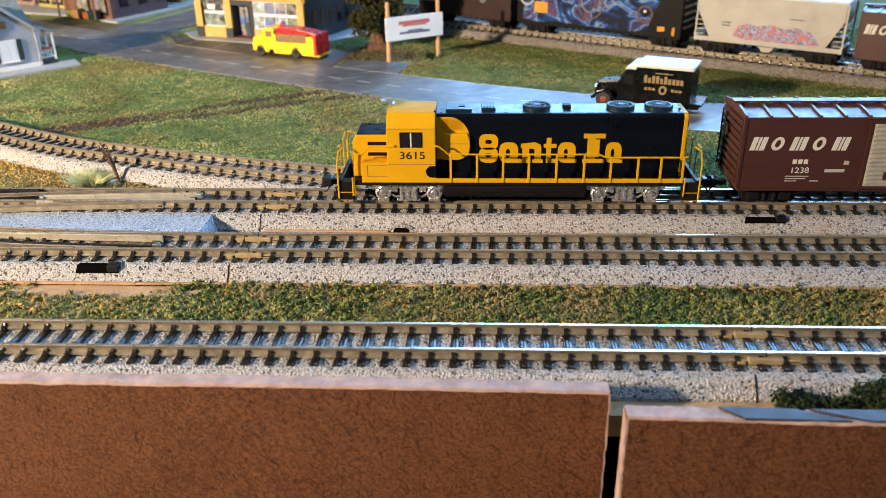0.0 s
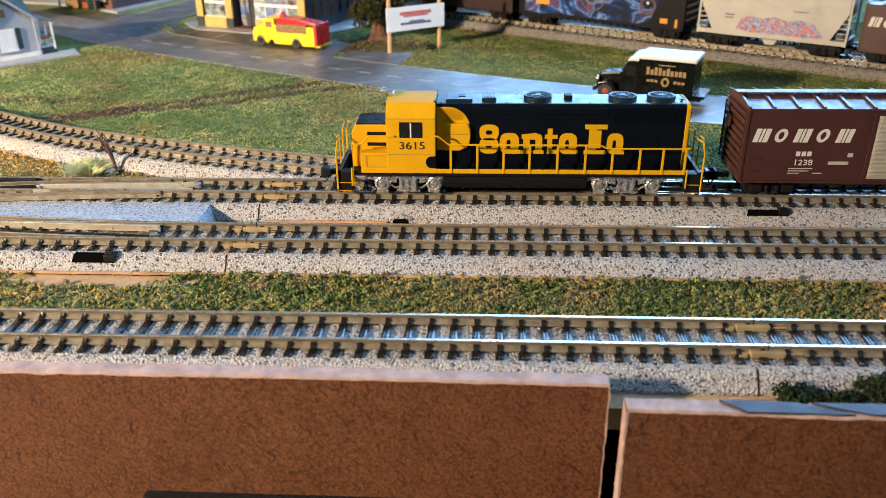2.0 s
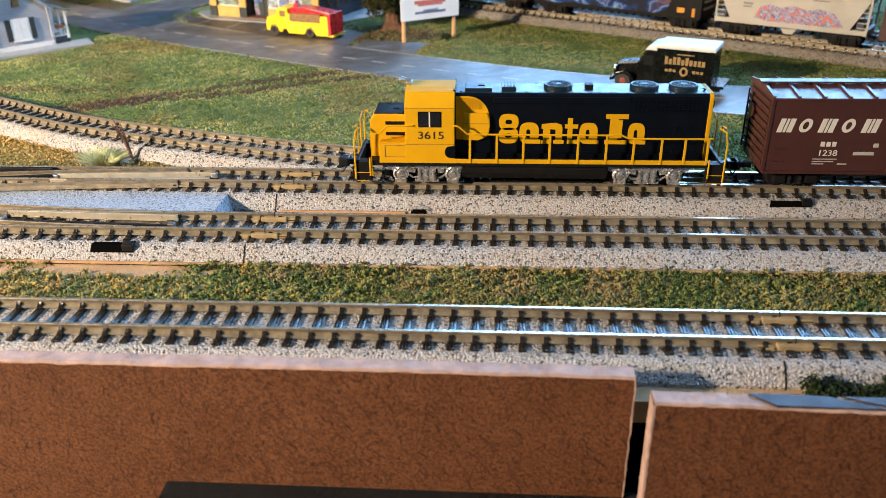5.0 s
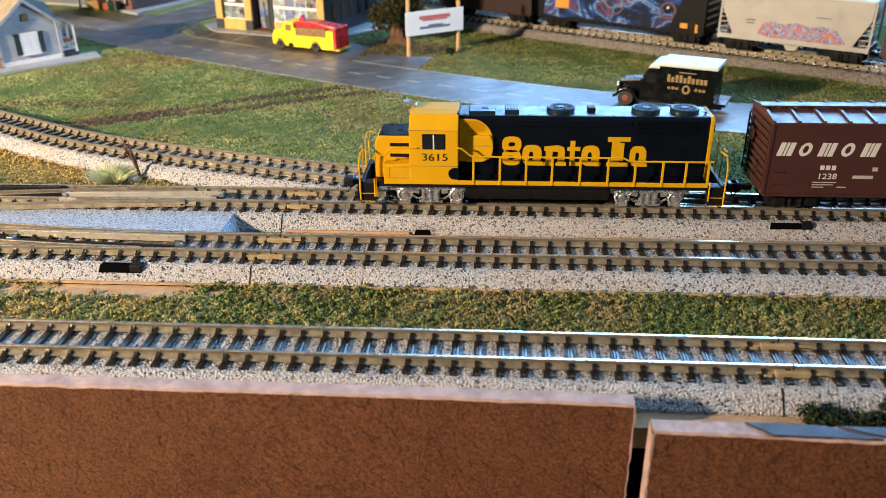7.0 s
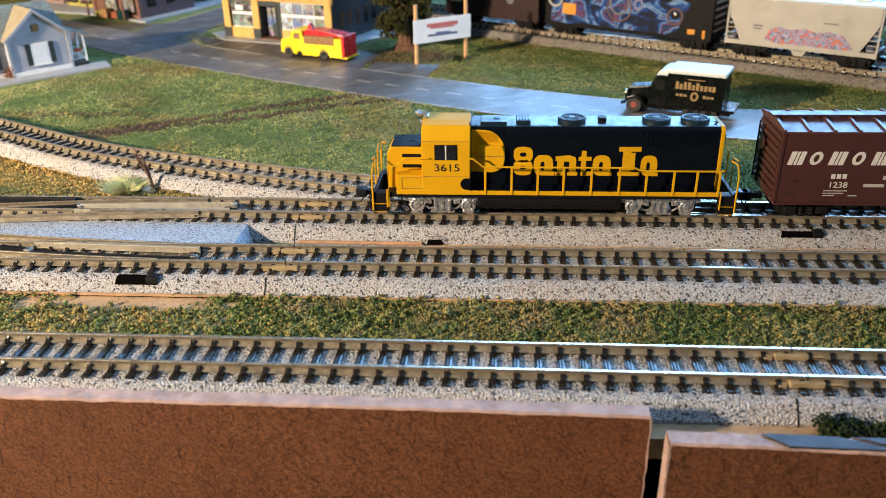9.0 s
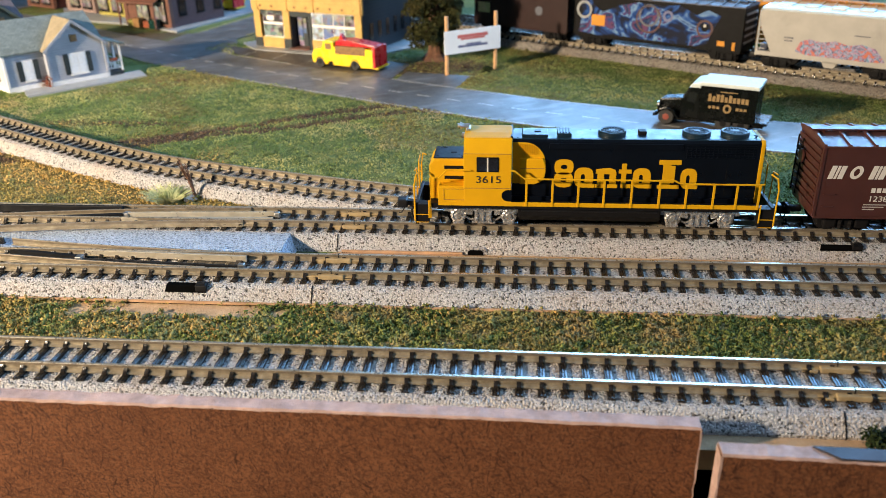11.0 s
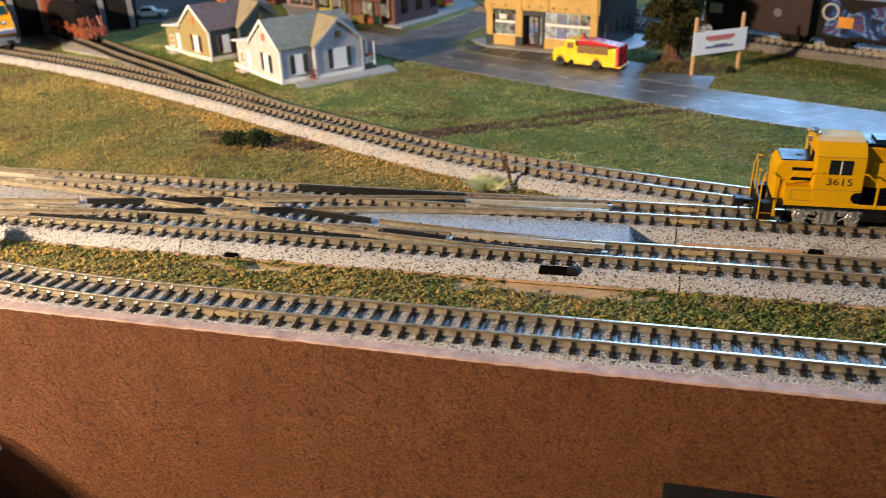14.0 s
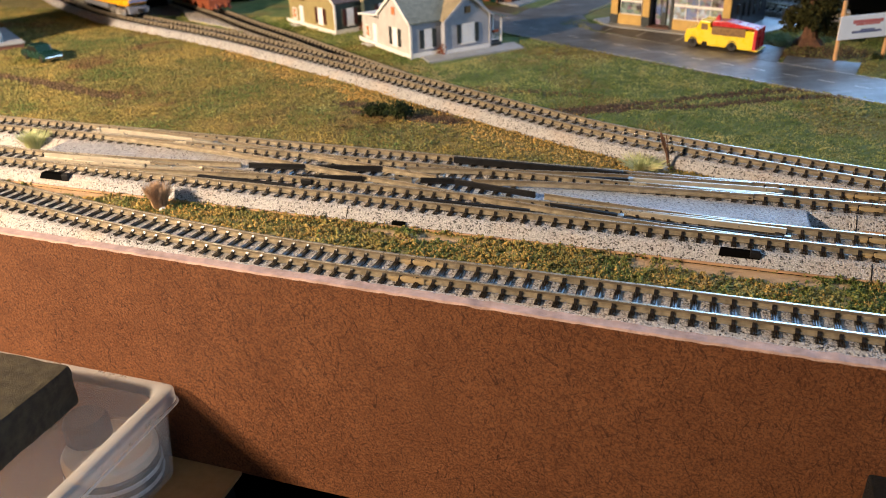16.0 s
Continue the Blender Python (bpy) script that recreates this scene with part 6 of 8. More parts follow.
def hopper(x, y, length):
    """Covered hopper: sloped ends, side panels, roof hatches, three chutes."""
    h = length / 2
    c = thing("hopper_car", x, y, 0, REAR_TURN, "pale grey model hopper car with orange and pink graffiti", "hopper car", "freight cars")
    side = [(-h + 1.0, 29), (h - 1.0, 29), (h - 1.0, 21), (h - 7.5, 8.5), (-h + 7.5, 8.5), (-h + 1.0, 21)]
    part("body", prism(side, "y", -9.8, 9.8, None, 0.2), M_HOPPER, c)
    part("roof", prism([(-10, 28.8), (10, 28.8), (9, 29.8), (0, 30.6), (-9, 29.8)], "x", -h + 0.6, h - 0.6), M_TRUCKROOF, c, "pale roof")
    for k in range(5):
        part("roof_hatch", box(-h + 6 + k * 12.5, -h + 13 + k * 12.5, -3, 3, 30.2, 31.2, 0.2), M_TRUCKROOF, c)
    part("side_sill", box(-h, h, -10.0, 10.0, 6.4, 8.6, 0.15), M_HOPPER, c)
    for sx in (-1, 1):
        part("end_sill", box(min(sx * h, sx * (h - 1.4)), max(sx * h, sx * (h - 1.4)), -9.9, 9.9, 6.2, 9.0, 0.15), M_HOPPER, c)
        for y0 in (-9.7, 9.1):
            part("end_post", box(min(sx * h, sx * (h - 0.9)), max(sx * h, sx * (h - 0.9)), y0, y0 + 0.6, 8, 28.5), M_HOPPER, c)
            lad = bmesh.new()
            for k in range(7):
                box(min(sx * (h - 0.6), sx * (h - 4.6)), max(sx * (h - 0.6), sx * (h - 4.6)), y0, y0 + 0.4, 9.5 + k * 2.3, 9.9 + k * 2.3, bm=lad)
            part("ladder", lad, M_HOPPER, c)
        # a dark box stands in for the shade under the end slope
        part("air_tank", box(min(sx * (h - 2), sx * (h - 5.4)), max(sx * (h - 2), sx * (h - 5.4)), -8.8, 8.8, 8.6, 12, 0.2), M_NAVYWALL, c, "dark box painting the shade under the slope")
        coupler(c, sx * h, sx)
        bogie(c, sx * (h - 10.0), M_CARBLACK, M_CARBLACK, 6.2, 8.0)
    for k in range(3):
        cx = -18 + 18 * k
        chute = prism([(cx - 6, 8.6), (cx + 6, 8.6), (cx + 2, 2.8), (cx - 2, 2.8)], "y", -6, 6, None, 0.2)
        part("chute", chute, M_CARBLACK if k != 1 else M_HOPPER, c)
    tag = [(-16, 10), (-14, 15), (-10, 16.6), (-4, 15.6), (2, 16.8), (8, 15.4), (14, 16.5), (20, 15), (23, 12), (25, 9.2), (18, 8.7), (4, 8.8), (-10, 8.7)]
    part("graffiti", prism(tag, "y", -9.95, -9.75), M_TAG, c, "orange, pink and blue graffiti")
    bars(c, [(-22, -17.5, 16, 16.6), (-22, -18, 14.6, 15.1), (10, 17, 20, 20.4)], M_SHOPROOF, -9.8)
    return c


diesel_locomotive()
brown_boxcar()
rear_cars()

# ---- buildings ----
def gable_roof(x0, x1, y0, y1, eave, ridge, along, over=1.6, thick=0.8):
    """Two thin slopes over a rectangle; along: the axis of the ridge."""
    if along == "x":
        m = (y0 + y1) / 2
        pts = [(y0 - over, eave - over * (ridge - eave) / (m - y0)), (m, ridge), (y1 + over, eave - over * (ridge - eave) / (m - y0))]
        return prism(pts + [(p[0], p[1] + thick) for p in pts[::-1]], "x", x0 - over, x1 + over)
    m = (x0 + x1) / 2
    pts = [(x0 - over, eave - over * (ridge - eave) / (m - x0)), (m, ridge), (x1 + over, eave - over * (ridge - eave) / (m - x0))]
    return prism(pts + [(p[0], p[1] + thick) for p in pts[::-1]], "y", y0 - over, y1 + over)


def window(parent, face, a, w, z0, z1, trim, pane, shutters=None, double=False, at=0.0):
    """A framed window on the face x = at ('x') or y = at ('y'), looking towards the negative side."""
    def slab(u0, u1, d0, d1, za, zb):
        return box(at - d1, at - d0, u0, u1, za, zb) if face == "x" else box(u0, u1, at - d1, at - d0, za, zb)
    f = part("window", slab(a - 0.6, a + w + 0.6, -0.3, 0.35, z0 - 0.6, z1 + 0.6), trim, parent, "framed window")
    n = 2 if double else 1
    for k in range(n):
        q0, q1 = a + w * k / n + 0.25, a + w * (k + 1) / n - 0.25
        part("pane", slab(q0, q1, 0.0, 0.45, z0, z1), pane, f)
    part("sash_bar", slab(a, a + w, 0.2, 0.55, (z0 + z1) / 2 - 0.15, (z0 + z1) / 2 + 0.15), trim, f)
    part("sill", slab(a - 0.9, a + w + 0.9, 0.0, 0.9, z0 - 1.1, z0 - 0.5), trim, f)
    if shutters:
        for s0 in (a - 0.7 - w * 0.62 / n, a + w + 0.7):
            sh = part("shutter", slab(s0, s0 + w * 0.62 / n, -0.2, 0.5, z0 - 0.4, z1 + 0.4), shutters, parent, "dark louvred shutter")


def cottage(x, y, turn, side, front, trim, roof, roof2, shutter, label, scale=1.0, porch=True, chimney=False):
    """Cottage with a side gable towards -x, a front gable towards -y and a low lean-to."""
    h = thing("cottage", x, y, GROUND, turn, label, "house", "card cottages")
    D, G, L, E, R = 38.0, 20.0, 51.0, 20.5, 34.5
    # main block and lean-to; the side wall carries the gable
    main = prism([(0, 0), (D, 0), (D, E), (D / 2, R - 1.0), (0, E)], "x", 0, L, None)
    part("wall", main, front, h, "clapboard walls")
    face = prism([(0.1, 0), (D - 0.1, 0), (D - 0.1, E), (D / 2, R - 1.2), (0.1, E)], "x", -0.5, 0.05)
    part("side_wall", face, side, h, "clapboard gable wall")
    part("lean_to", box(2, L - 6, D - 0.1, 66, 0, 16.0), side, h, "low clapboard lean-to")
    part("lean_to_roof", prism([(D - 1, 19.6), (68, 16.4), (68, 15.4), (D - 1, 18.6)], "x", 0, L - 4), trim, h, "pale lean-to roof edge")
    # roof of the main block, ridge along x
    part("roof", gable_roof(0, L, 0, D, E, R - 1.0, "x"), roof, h, "shingled roof")
    part("verge_board", prism([(-1.8, E - 2.0), (D / 2, R - 2.0), (D + 1.8, E - 2.0), (D + 1.8, E - 0.6), (D / 2, R + 0.2), (-1.8, E - 0.6)], "x", -2.0, -1.5), trim, h, "white verge board")
    # front gable wing
    wing = prism([(G, 0), (L, 0), (L, E), ((G + L) / 2, R - 1.5), (G, E)], "y", -4.0, D / 2)
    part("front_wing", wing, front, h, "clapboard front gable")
    part("wing_roof", gable_roof(G, L, -4.0, D / 2, E, R - 1.4, "y", 1.6), roof2, h, "shingled gable roof with warm light in its tan colour")
    part("verge_board", prism([(G - 1.8, E - 2.2), ((G + L) / 2, R - 2.4), (L + 1.8, E - 2.2), (L + 1.8, E - 0.9), ((G + L) / 2, R - 0.3), (G - 1.8, E - 0.9)], "y", -6.1, -5.6), front, h, "verge board")
    part("plinth", box(-0.8, G, -0.6, 0.2, 0, 3.0), trim, h, "white base board")
    part("plinth", box(G - 0.4, L + 0.4, -4.7, -3.9, 0, 3.0), trim, h, "white base board")
    part("plinth", box(-0.9, -0.3, -0.4, 66, 0, 2.6), trim, h, "white base board")
    for xx, yy in ((-0.4, -0.4), (G, -4.4), (L, -4.4)):
        part("corner_board", box(xx - 0.6, xx + 0.6, yy - 0.3, yy + 0.9, 0, E), trim if xx < 0 else front, h)
    window(h, "y", 9.0, 4.2, 5.6, 15.2, trim, M_CURTAIN, shutter, at=0.0)
    window(h, "y", 31.6, 8.2, 6.0, 16.0, trim, M_CURTAIN, shutter, True, at=-4.0)
    window(h, "x", 15.0, 5.6, 5.4, 14.6, trim, M_CURTAIN, shutter, at=-0.5)
    part("gable_vent", box(33.8, 37.4, -4.6, -3.9, 22.4, 26.2, 0.15), M_CRATES, h, "brown gable vent")
    part("gable_vent", box(-1.1, -0.4, 17.2, 20.6, 22.4, 26.6, 0.15), M_BRICKRED, h, "orange gable vent")
    part("door", box(-0.2 + 1.8, 2.1, 46, 51.0, 1.0, 12.6, 0.1), M_CURTAIN, h, "white side door")
    window(h, "x", 56.0, 4.2, 3.6, 9.6, trim, M_BRICKRED, None, at=2.0)
    part("door_step", box(-6, 1.9, 44, 53, 0, 1.0, 0.1), M_STONE, h, "pale door step")
    if porch:
        p = part("porch_floor", box(L, L + 9, -4, 16, 0, 3.0, 0.1), M_SHUTTER, h, "dark porch base")
        part("porch_roof", prism([(L - 0.5, 21.5), (L + 11, 18.0), (L + 11, 17.2), (L - 0.5, 20.5)], "y", -6, 18), roof, h, "shingled porch roof")
        for yy in (-3.4, 5.5, 15):
            part("porch_post", box(L + 8.0, L + 9.0, yy - 0.5, yy + 0.5, 3, 17.6), trim, h, "white porch post")
        for z in (4.4, 8.2):
            part("porch_rail", box(L + 8.2, L + 8.8, -3.4, 15, z, z + 0.5), trim, h)
            part("porch_rail", box(L, L + 8.6, -3.7, -3.2, z, z + 0.5), trim, h)
        for k in range(6):
            part("baluster", box(L + 0.9 + 1.4 * k, L + 1.3 + 1.4 * k, -3.65, -3.25, 4.6, 8.4), trim, h)
        part("flower_box", box(L + 2, L + 6.6, -4.4, -3.2, 8.6, 10.4, 0.3), M_RUST, h, "flower box with rusty blooms")
    part("planter", clump_ball(19.0, -2.6, 3.6, 2.6, 3.4, 120, 0.7), M_RUST, h, "reddish brown shrub at the wall")
    if chimney:
        part("chimney", box(20, 25, D / 2 - 2, D / 2 + 2, R - 3, R + 6, 0.2), M_BRICKRED, h, "orange brick chimney")
    return h


def clump_ball(cx, cy, cz, rx, rz, n, size, bm=None, seed=7, shape="ball"):
    """Many small uneven flakes spread through a lumpy volume."""
    rng = random.Random(seed)
    b = bm or bmesh.new()
    for _ in range(n):
        a, u, r = rng.uniform(0, 6.283), rng.uniform(-1, 1), rng.uniform(0.3, 1.0) ** 0.5
        s = math.sqrt(1 - u * u)
        lump = 1 + 0.22 * math.sin(3 * a + cx) + 0.2 * math.sin(5 * u + a)
        p = Vector((cx + rx * r * s * math.cos(a) * lump, cy + rx * r * s * math.sin(a) * lump, cz + rz * r * u * lump))
        flake(b, p, size * rng.uniform(0.6, 1.5), rng)
    return b


def flake(b, p, s, rng):
    d = [Vector((rng.uniform(-1, 1), rng.uniform(-1, 1), rng.uniform(-1, 1))).normalized() * s * rng.uniform(0.6, 1.2) for _ in range(4)]
    v = [b.verts.new(p + q) for q in d]
    for f in ((0, 1, 2), (0, 2, 3), (0, 3, 1), (1, 3, 2)):
        b.faces.new([v[i] for i in f])


# the front takes the shaded clapboard copy, the gable wall the lit one
cottage(-210, 201.5, 49.5, M_WHITEWALL, M_SHADEDWALL, M_TRIM, M_SHINGLE, M_SHINGLE_LIT, M_SHUTTER, "white card cottage with grey roof and dark shutters")
cottage(-281, 253.5, 56, M_OLIVEWALL, M_DARKGREEN, M_TRIM, M_SHINGLE_PURPLE, M_SHINGLE_LIT, M_BROWN, "olive and dark green card cottage with purple roof", porch=False, chimney=True)


def cottage_slab():
    t = math.radians(49.5)

    def w(x, y):
        return (-210 + x * math.cos(t) - y * math.sin(t), 201.5 + x * math.sin(t) + y * math.cos(t))
    bm = prism([w(6, -0.5), w(3, -14.5), w(66, -18), w(70, -2)], "z", GROUND - 0.5, GROUND + 0.9)
    tagged(part("path_slab", bm, M_PAVING), "blue-grey card path slab before the white cottage", "pavement", kind="structure")


cottage_slab()


def corner_shop():
    s = thing("corner_shop", -113, 320, GROUND + 1.2, -20.5, "yellow-fronted card corner shop with a dark side wall", "shop")
    W, D, H = 79.0, 62.0, 33.0
    # shell with a recessed doorway; front face at y = 0
    part("back_wall", box(0, W, D - 1.5, D, 0, H), M_SHOPDARK, s)
    part("side_wall", box(W - 1.2, W, 0.3, D, 0, H - 1.5), M_SHOPDARK, s, "dark boarded side wall")
    part("side_wall", box(0, 1.2, 0.3, D, 0, H - 1.5), M_SHOPYEL, s, "yellow side wall")
    part("roof", box(1.2, W - 1.2, 1, D - 1.5, H - 5.5, H - 4.5), M_SHOPROOF, s, "flat grey roof")
    part("parapet", box(-0.6, W + 0.6, -0.9, 1.0, 23.0, H, 0.2), M_SHOPYEL, s, "yellow front parapet")
    part("cornice", box(-1.4, W + 1.4, -1.9, 1.2, H - 1.2, H + 0.6, 0.25), M_SHOPYEL, s, "projecting cornice")
    part("side_parapet", box(W - 1.4, W + 0.4, 0, D, H - 3.2, H, 0.2), M_SHOPDARK, s)
    part("signboard", box(3, W - 3, -1.3, -0.8, 24.6, 29.0, 0.1), M_SHOPYEL, s)
    for k in range(9):
        x = 5 + k * 8.6
        part("bracket", box(x, x + 1.5, -1.7, -0.8, 25.0, 26.2, 0.1), M_CRATES, s)
    for x0 in (-1.0, 21.6, 41.0, 74.0):
        part("pilaster", box(x0, x0 + 4.6, -1.75, 0.9, 23.0, H + 1.6, 0.2), M_SHOPYEL, s, "yellow parapet pilaster")
    part("centre_post", box(40.4, 42.4, -0.6, 1.0, 0, 23.2, 0.15), M_SHUTTER, s, "dark slim post")
    for x0, x1 in ((4.4, 22.0), (26.6, 40.4)):
        part("transom", box(x0, x1, -0.1, 0.3, 19.8, 23.0), M_SHUTTER, s, "dark transom over the opening")
    for x0 in (0.0, 22.2, 74.2):
        part("pier", box(x0 - 0.4, x0 + 4.4, -0.8, 1.0, 0, 23.2, 0.15), M_SHOPYEL, s, "yellow shopfront pier")
        part("pier_base", box(x0 - 0.7, x0 + 4.7, -1.1, 1.0, 0, 6.0, 0.15), M_SHUTTER, s, "dark pier base")
    part("stall_riser", box(4.4, 22, -0.3, 1.0, 0, 6.4, 0.1), M_SHOPYEL, s)
    part("stall_riser", box(42.4, 74.4, -0.3, 1.0, 0, 6.4, 0.1), M_SHOPYEL, s)
    for x0, x1, n in ((6.0, 21.0, 1), (42.6, 74.0, 4)):
        sw = part("shop_window", box(x0, x1, 0.1, 0.8, 6.4, 22.6), M_TRIM, s, "white framed shop window")
        for k in range(n):
            a, b = x0 + (x1 - x0) * k / n + 0.25, x0 + (x1 - x0) * (k + 1) / n - 0.25
            low, high = (M_DARKGOODS, M_DARKGOODS) if n == 1 else ((M_GOODS, M_GOODS), (M_BLUEGOODS, M_BLUEGOODS), (M_GOODS, M_BLUEGOODS), (M_DIMGOODS, M_DARKGOODS))[k]
            part("pane", box(a, b, -0.1, 0.5, 6.9, 14.2), low, sw)
            part("pane", box(a, b, -0.1, 0.5, 15.8, 22.4), high, sw)
    part("window_sign", box(9.0, 14.5, -0.3, 0.0, 16.6, 19.6, 0.1), M_TRIM, s, "small white card in the dark window")
    part("doorway", box(26.6, 40.5, 6.5, 7.5, 0, 22.5), M_GOODS, s, "recessed doorway with goods behind")
    part("door_light", box(27.4, 31.4, 5.9, 6.4, 2.5, 20.5, 0.1), M_BLUEGOODS, s, "blue-lit glass beside the door")
    part("doorway_side", box(26.4, 27.0, 0.5, 7, 0, 22.5), M_SHOPDARK, s)
    part("doorway_side", box(40.0, 40.6, 0.5, 7, 0, 22.5), M_SHOPDARK, s)
    dl = part("door_leaf", box(32.2, 35.6, 5.2, 6.3, 0.4, 20.0, 0.1), M_SHUTTER, s, "dark shop door")
    part("door_pane", box(32.9, 34.9, 5.0, 5.5, 9.0, 18.0), M_BLUEGOODS, dl)
    part("door_step", box(26, 41, -2.4, 6.5, 0, 0.8, 0.1), M_TERRA, s, "reddish door step")
    for k in range(5):
        part("side_window", box(W - 0.1, W + 0.25, 8 + k * 10, 12 + k * 10, 7.0, 17.0), M_GLASS_DARK, s)
    part("roof_vent", box(20, 28, 20, 28, H - 4.5, H - 1.0, 0.2), M_SHOPROOF, s)
    part("roof_vent", box(48, 60, 16, 24, H - 4.5, H + 2.0, 0.3), M_NAVYWALL, s, "dark roof box")
    part("roof_vent", box(34, 42, 34, 42, H - 4.5, H + 1.0, 0.3), M_NAVYWALL, s, "dark roof box")
    return s


corner_shop()


def tall_shop(x, y, turn, w, d, h, left, right, label, stall=False):
    """Tall block whose two near faces are its -x and -y sides."""
    b = thing("town_building", x, y, GROUND + 1.0, turn, label, "building", "card town buildings")
    part("wall", box(0.2, w, 0.2, d, 0, h), right, b)
    part("left_front", box(-0.3, 0.25, 0, d, 0, h), left, b, "street front")
    part("roof", box(-0.5, w + 0.5, -0.5, d + 0.5, h, h + 2, 0.2), M_SHOPROOF, b)
    for k in range(int(w / 18)):
        for z in (8.0, 30.0, 52.0):
            if z + 14 < h:
                window(b, "y", 9 + k * 18, 6.5, z, z + 13, M_CARBLACK, M_GLASS_DARK, None, at=0.2)
    for k in range(int(d / 17)):
        for z in (28.0, 50.0):
            if z + 14 < h:
                window(b, "x", 6 + k * 17, 6.5, z, z + 12, M_PAVING, M_DIMGOODS, None, at=-0.3)
        q = part("shop_bay", box(-1.2, -0.2, 3 + k * 17, 16 + k * 17, 2.5, 20, 0.1), M_CARBLACK, b, "dark shopfront bay")
        part("bay_glass", box(-1.5, -1.1, 4.2 + k * 17, 9.2 + k * 17, 4.5, 18), M_DIMGOODS, q)
        part("bay_glass", box(-1.5, -1.1, 10 + k * 17, 14.8 + k * 17, 4.5, 18), M_DIMGOODS, q)
    part("fascia_board", box(-1.6, -0.2, 1, d - 1, 20.5, 25.0, 0.15), left, b)
    part("corner_pier", box(-0.8, 2.4, -0.6, 2.6, 0, h, 0.1), left, b)
    if stall:
        part("awning", prism([(-9.5, 18.0), (0, 22.5), (0, 21.7), (-9.5, 17.0)], "y", 6, d - 3), M_TERRA, b, "brown awning over the stall")
        for yy in (7, d - 4):
            part("awning_post", box(-9.2, -8.2, yy - 0.5, yy + 0.5, 0, 17.5), M_TERRA, b)
        for k, m in enumerate((M_CARGREEN, M_RUST, M_CRATES, M_SHOPFRONT)):
            part("crate", box(-9 + (k % 2) * 2, -3, 8 + k * 8, 14 + k * 8, 0, 6.5 - (k % 2) * 2, 0.3), m, b, "coloured produce crate")
    return b


tall_shop(-196, 384, 66, 54, 47, 62, M_TERRA, M_MAROON, "maroon brick card building with a market stall", True)
tall_shop(-252, 432, 62, 60, 34, 66, M_SHOPFRONT, M_NAVYWALL, "ochre storefront card building with a navy side wall")
tall_shop(-287, 452, 60, 50, 40, 60, M_PINKWALL, M_MAROON, "pale storefront card building")
tall_shop(-335, 475, 60, 60, 40, 55, M_TERRA, M_BROWN, "brown brick card building at the street end")


def platform_fence():
    f = thing("long_shed", 120, 560, GROUND, -22, "long dark boarded shed far behind the trains", "shed")
    part("wall", box(-180, 220, 0, 30, 0, 42), M_SHOPDARK, f)
    for k in range(40):
        part("board", box(-180 + k * 10, -171.2 + k * 10, -0.8, 0.1, 0, 42 - (k % 3) * 0.4), M_DARKGREEN if k % 7 else M_NAVYWALL, f)
    part("roof", prism([(-4, 42), (34, 42), (15, 52)], "x", -183, 223), M_SHOPROOF, f)


platform_fence()


def porch_building():
    b = thing("porch_house", -468, 176, GROUND, 55, "pale house with a white porch post on a grey slab", "house")
    part("foundation", box(-30, 4, 0, 60, 0, 3.0, 0.1), M_TERRA, b, "brown foundation")
    part("slab", box(-31, 5, -1, 61, 3.0, 4.0, 0.1), M_PAVING, b, "grey porch slab")
    part("porch_post", box(-8, -6, 8, 10, 4.0, 34, 0.15), M_TRIM, b, "white porch post")
    part("wall", box(-60, -16, 2, 60, 0, 34), M_OLIVEWALL, b)
    part("roof", prism([(-64, 34), (6, 34), (-28, 52)], "y", -3, 64), M_SHINGLE, b)


porch_building()


# ---- vehicles ----
def wheel(parent, x, y, r, rim, w=1.6):
    sy = -1 if y < 0 else 1
    t = part("wheel", lathe([(r * 0.55, -w / 2), (r * 0.92, -w / 2), (r, -w / 4), (r, w / 4), (r * 0.92, w / 2), (r * 0.55, w / 2)], 18, (x, y, r), "y"), M_TYRE, parent, "black tyre")
    part("rim", lathe([(r * 0.2, sy * w * 0.55), (r * 0.6, sy * w * 0.45), (r * 0.6, -sy * w * 0.3), (r * 0.2, -sy * w * 0.3)], 14, (x, y, r), "y"), rim, t)


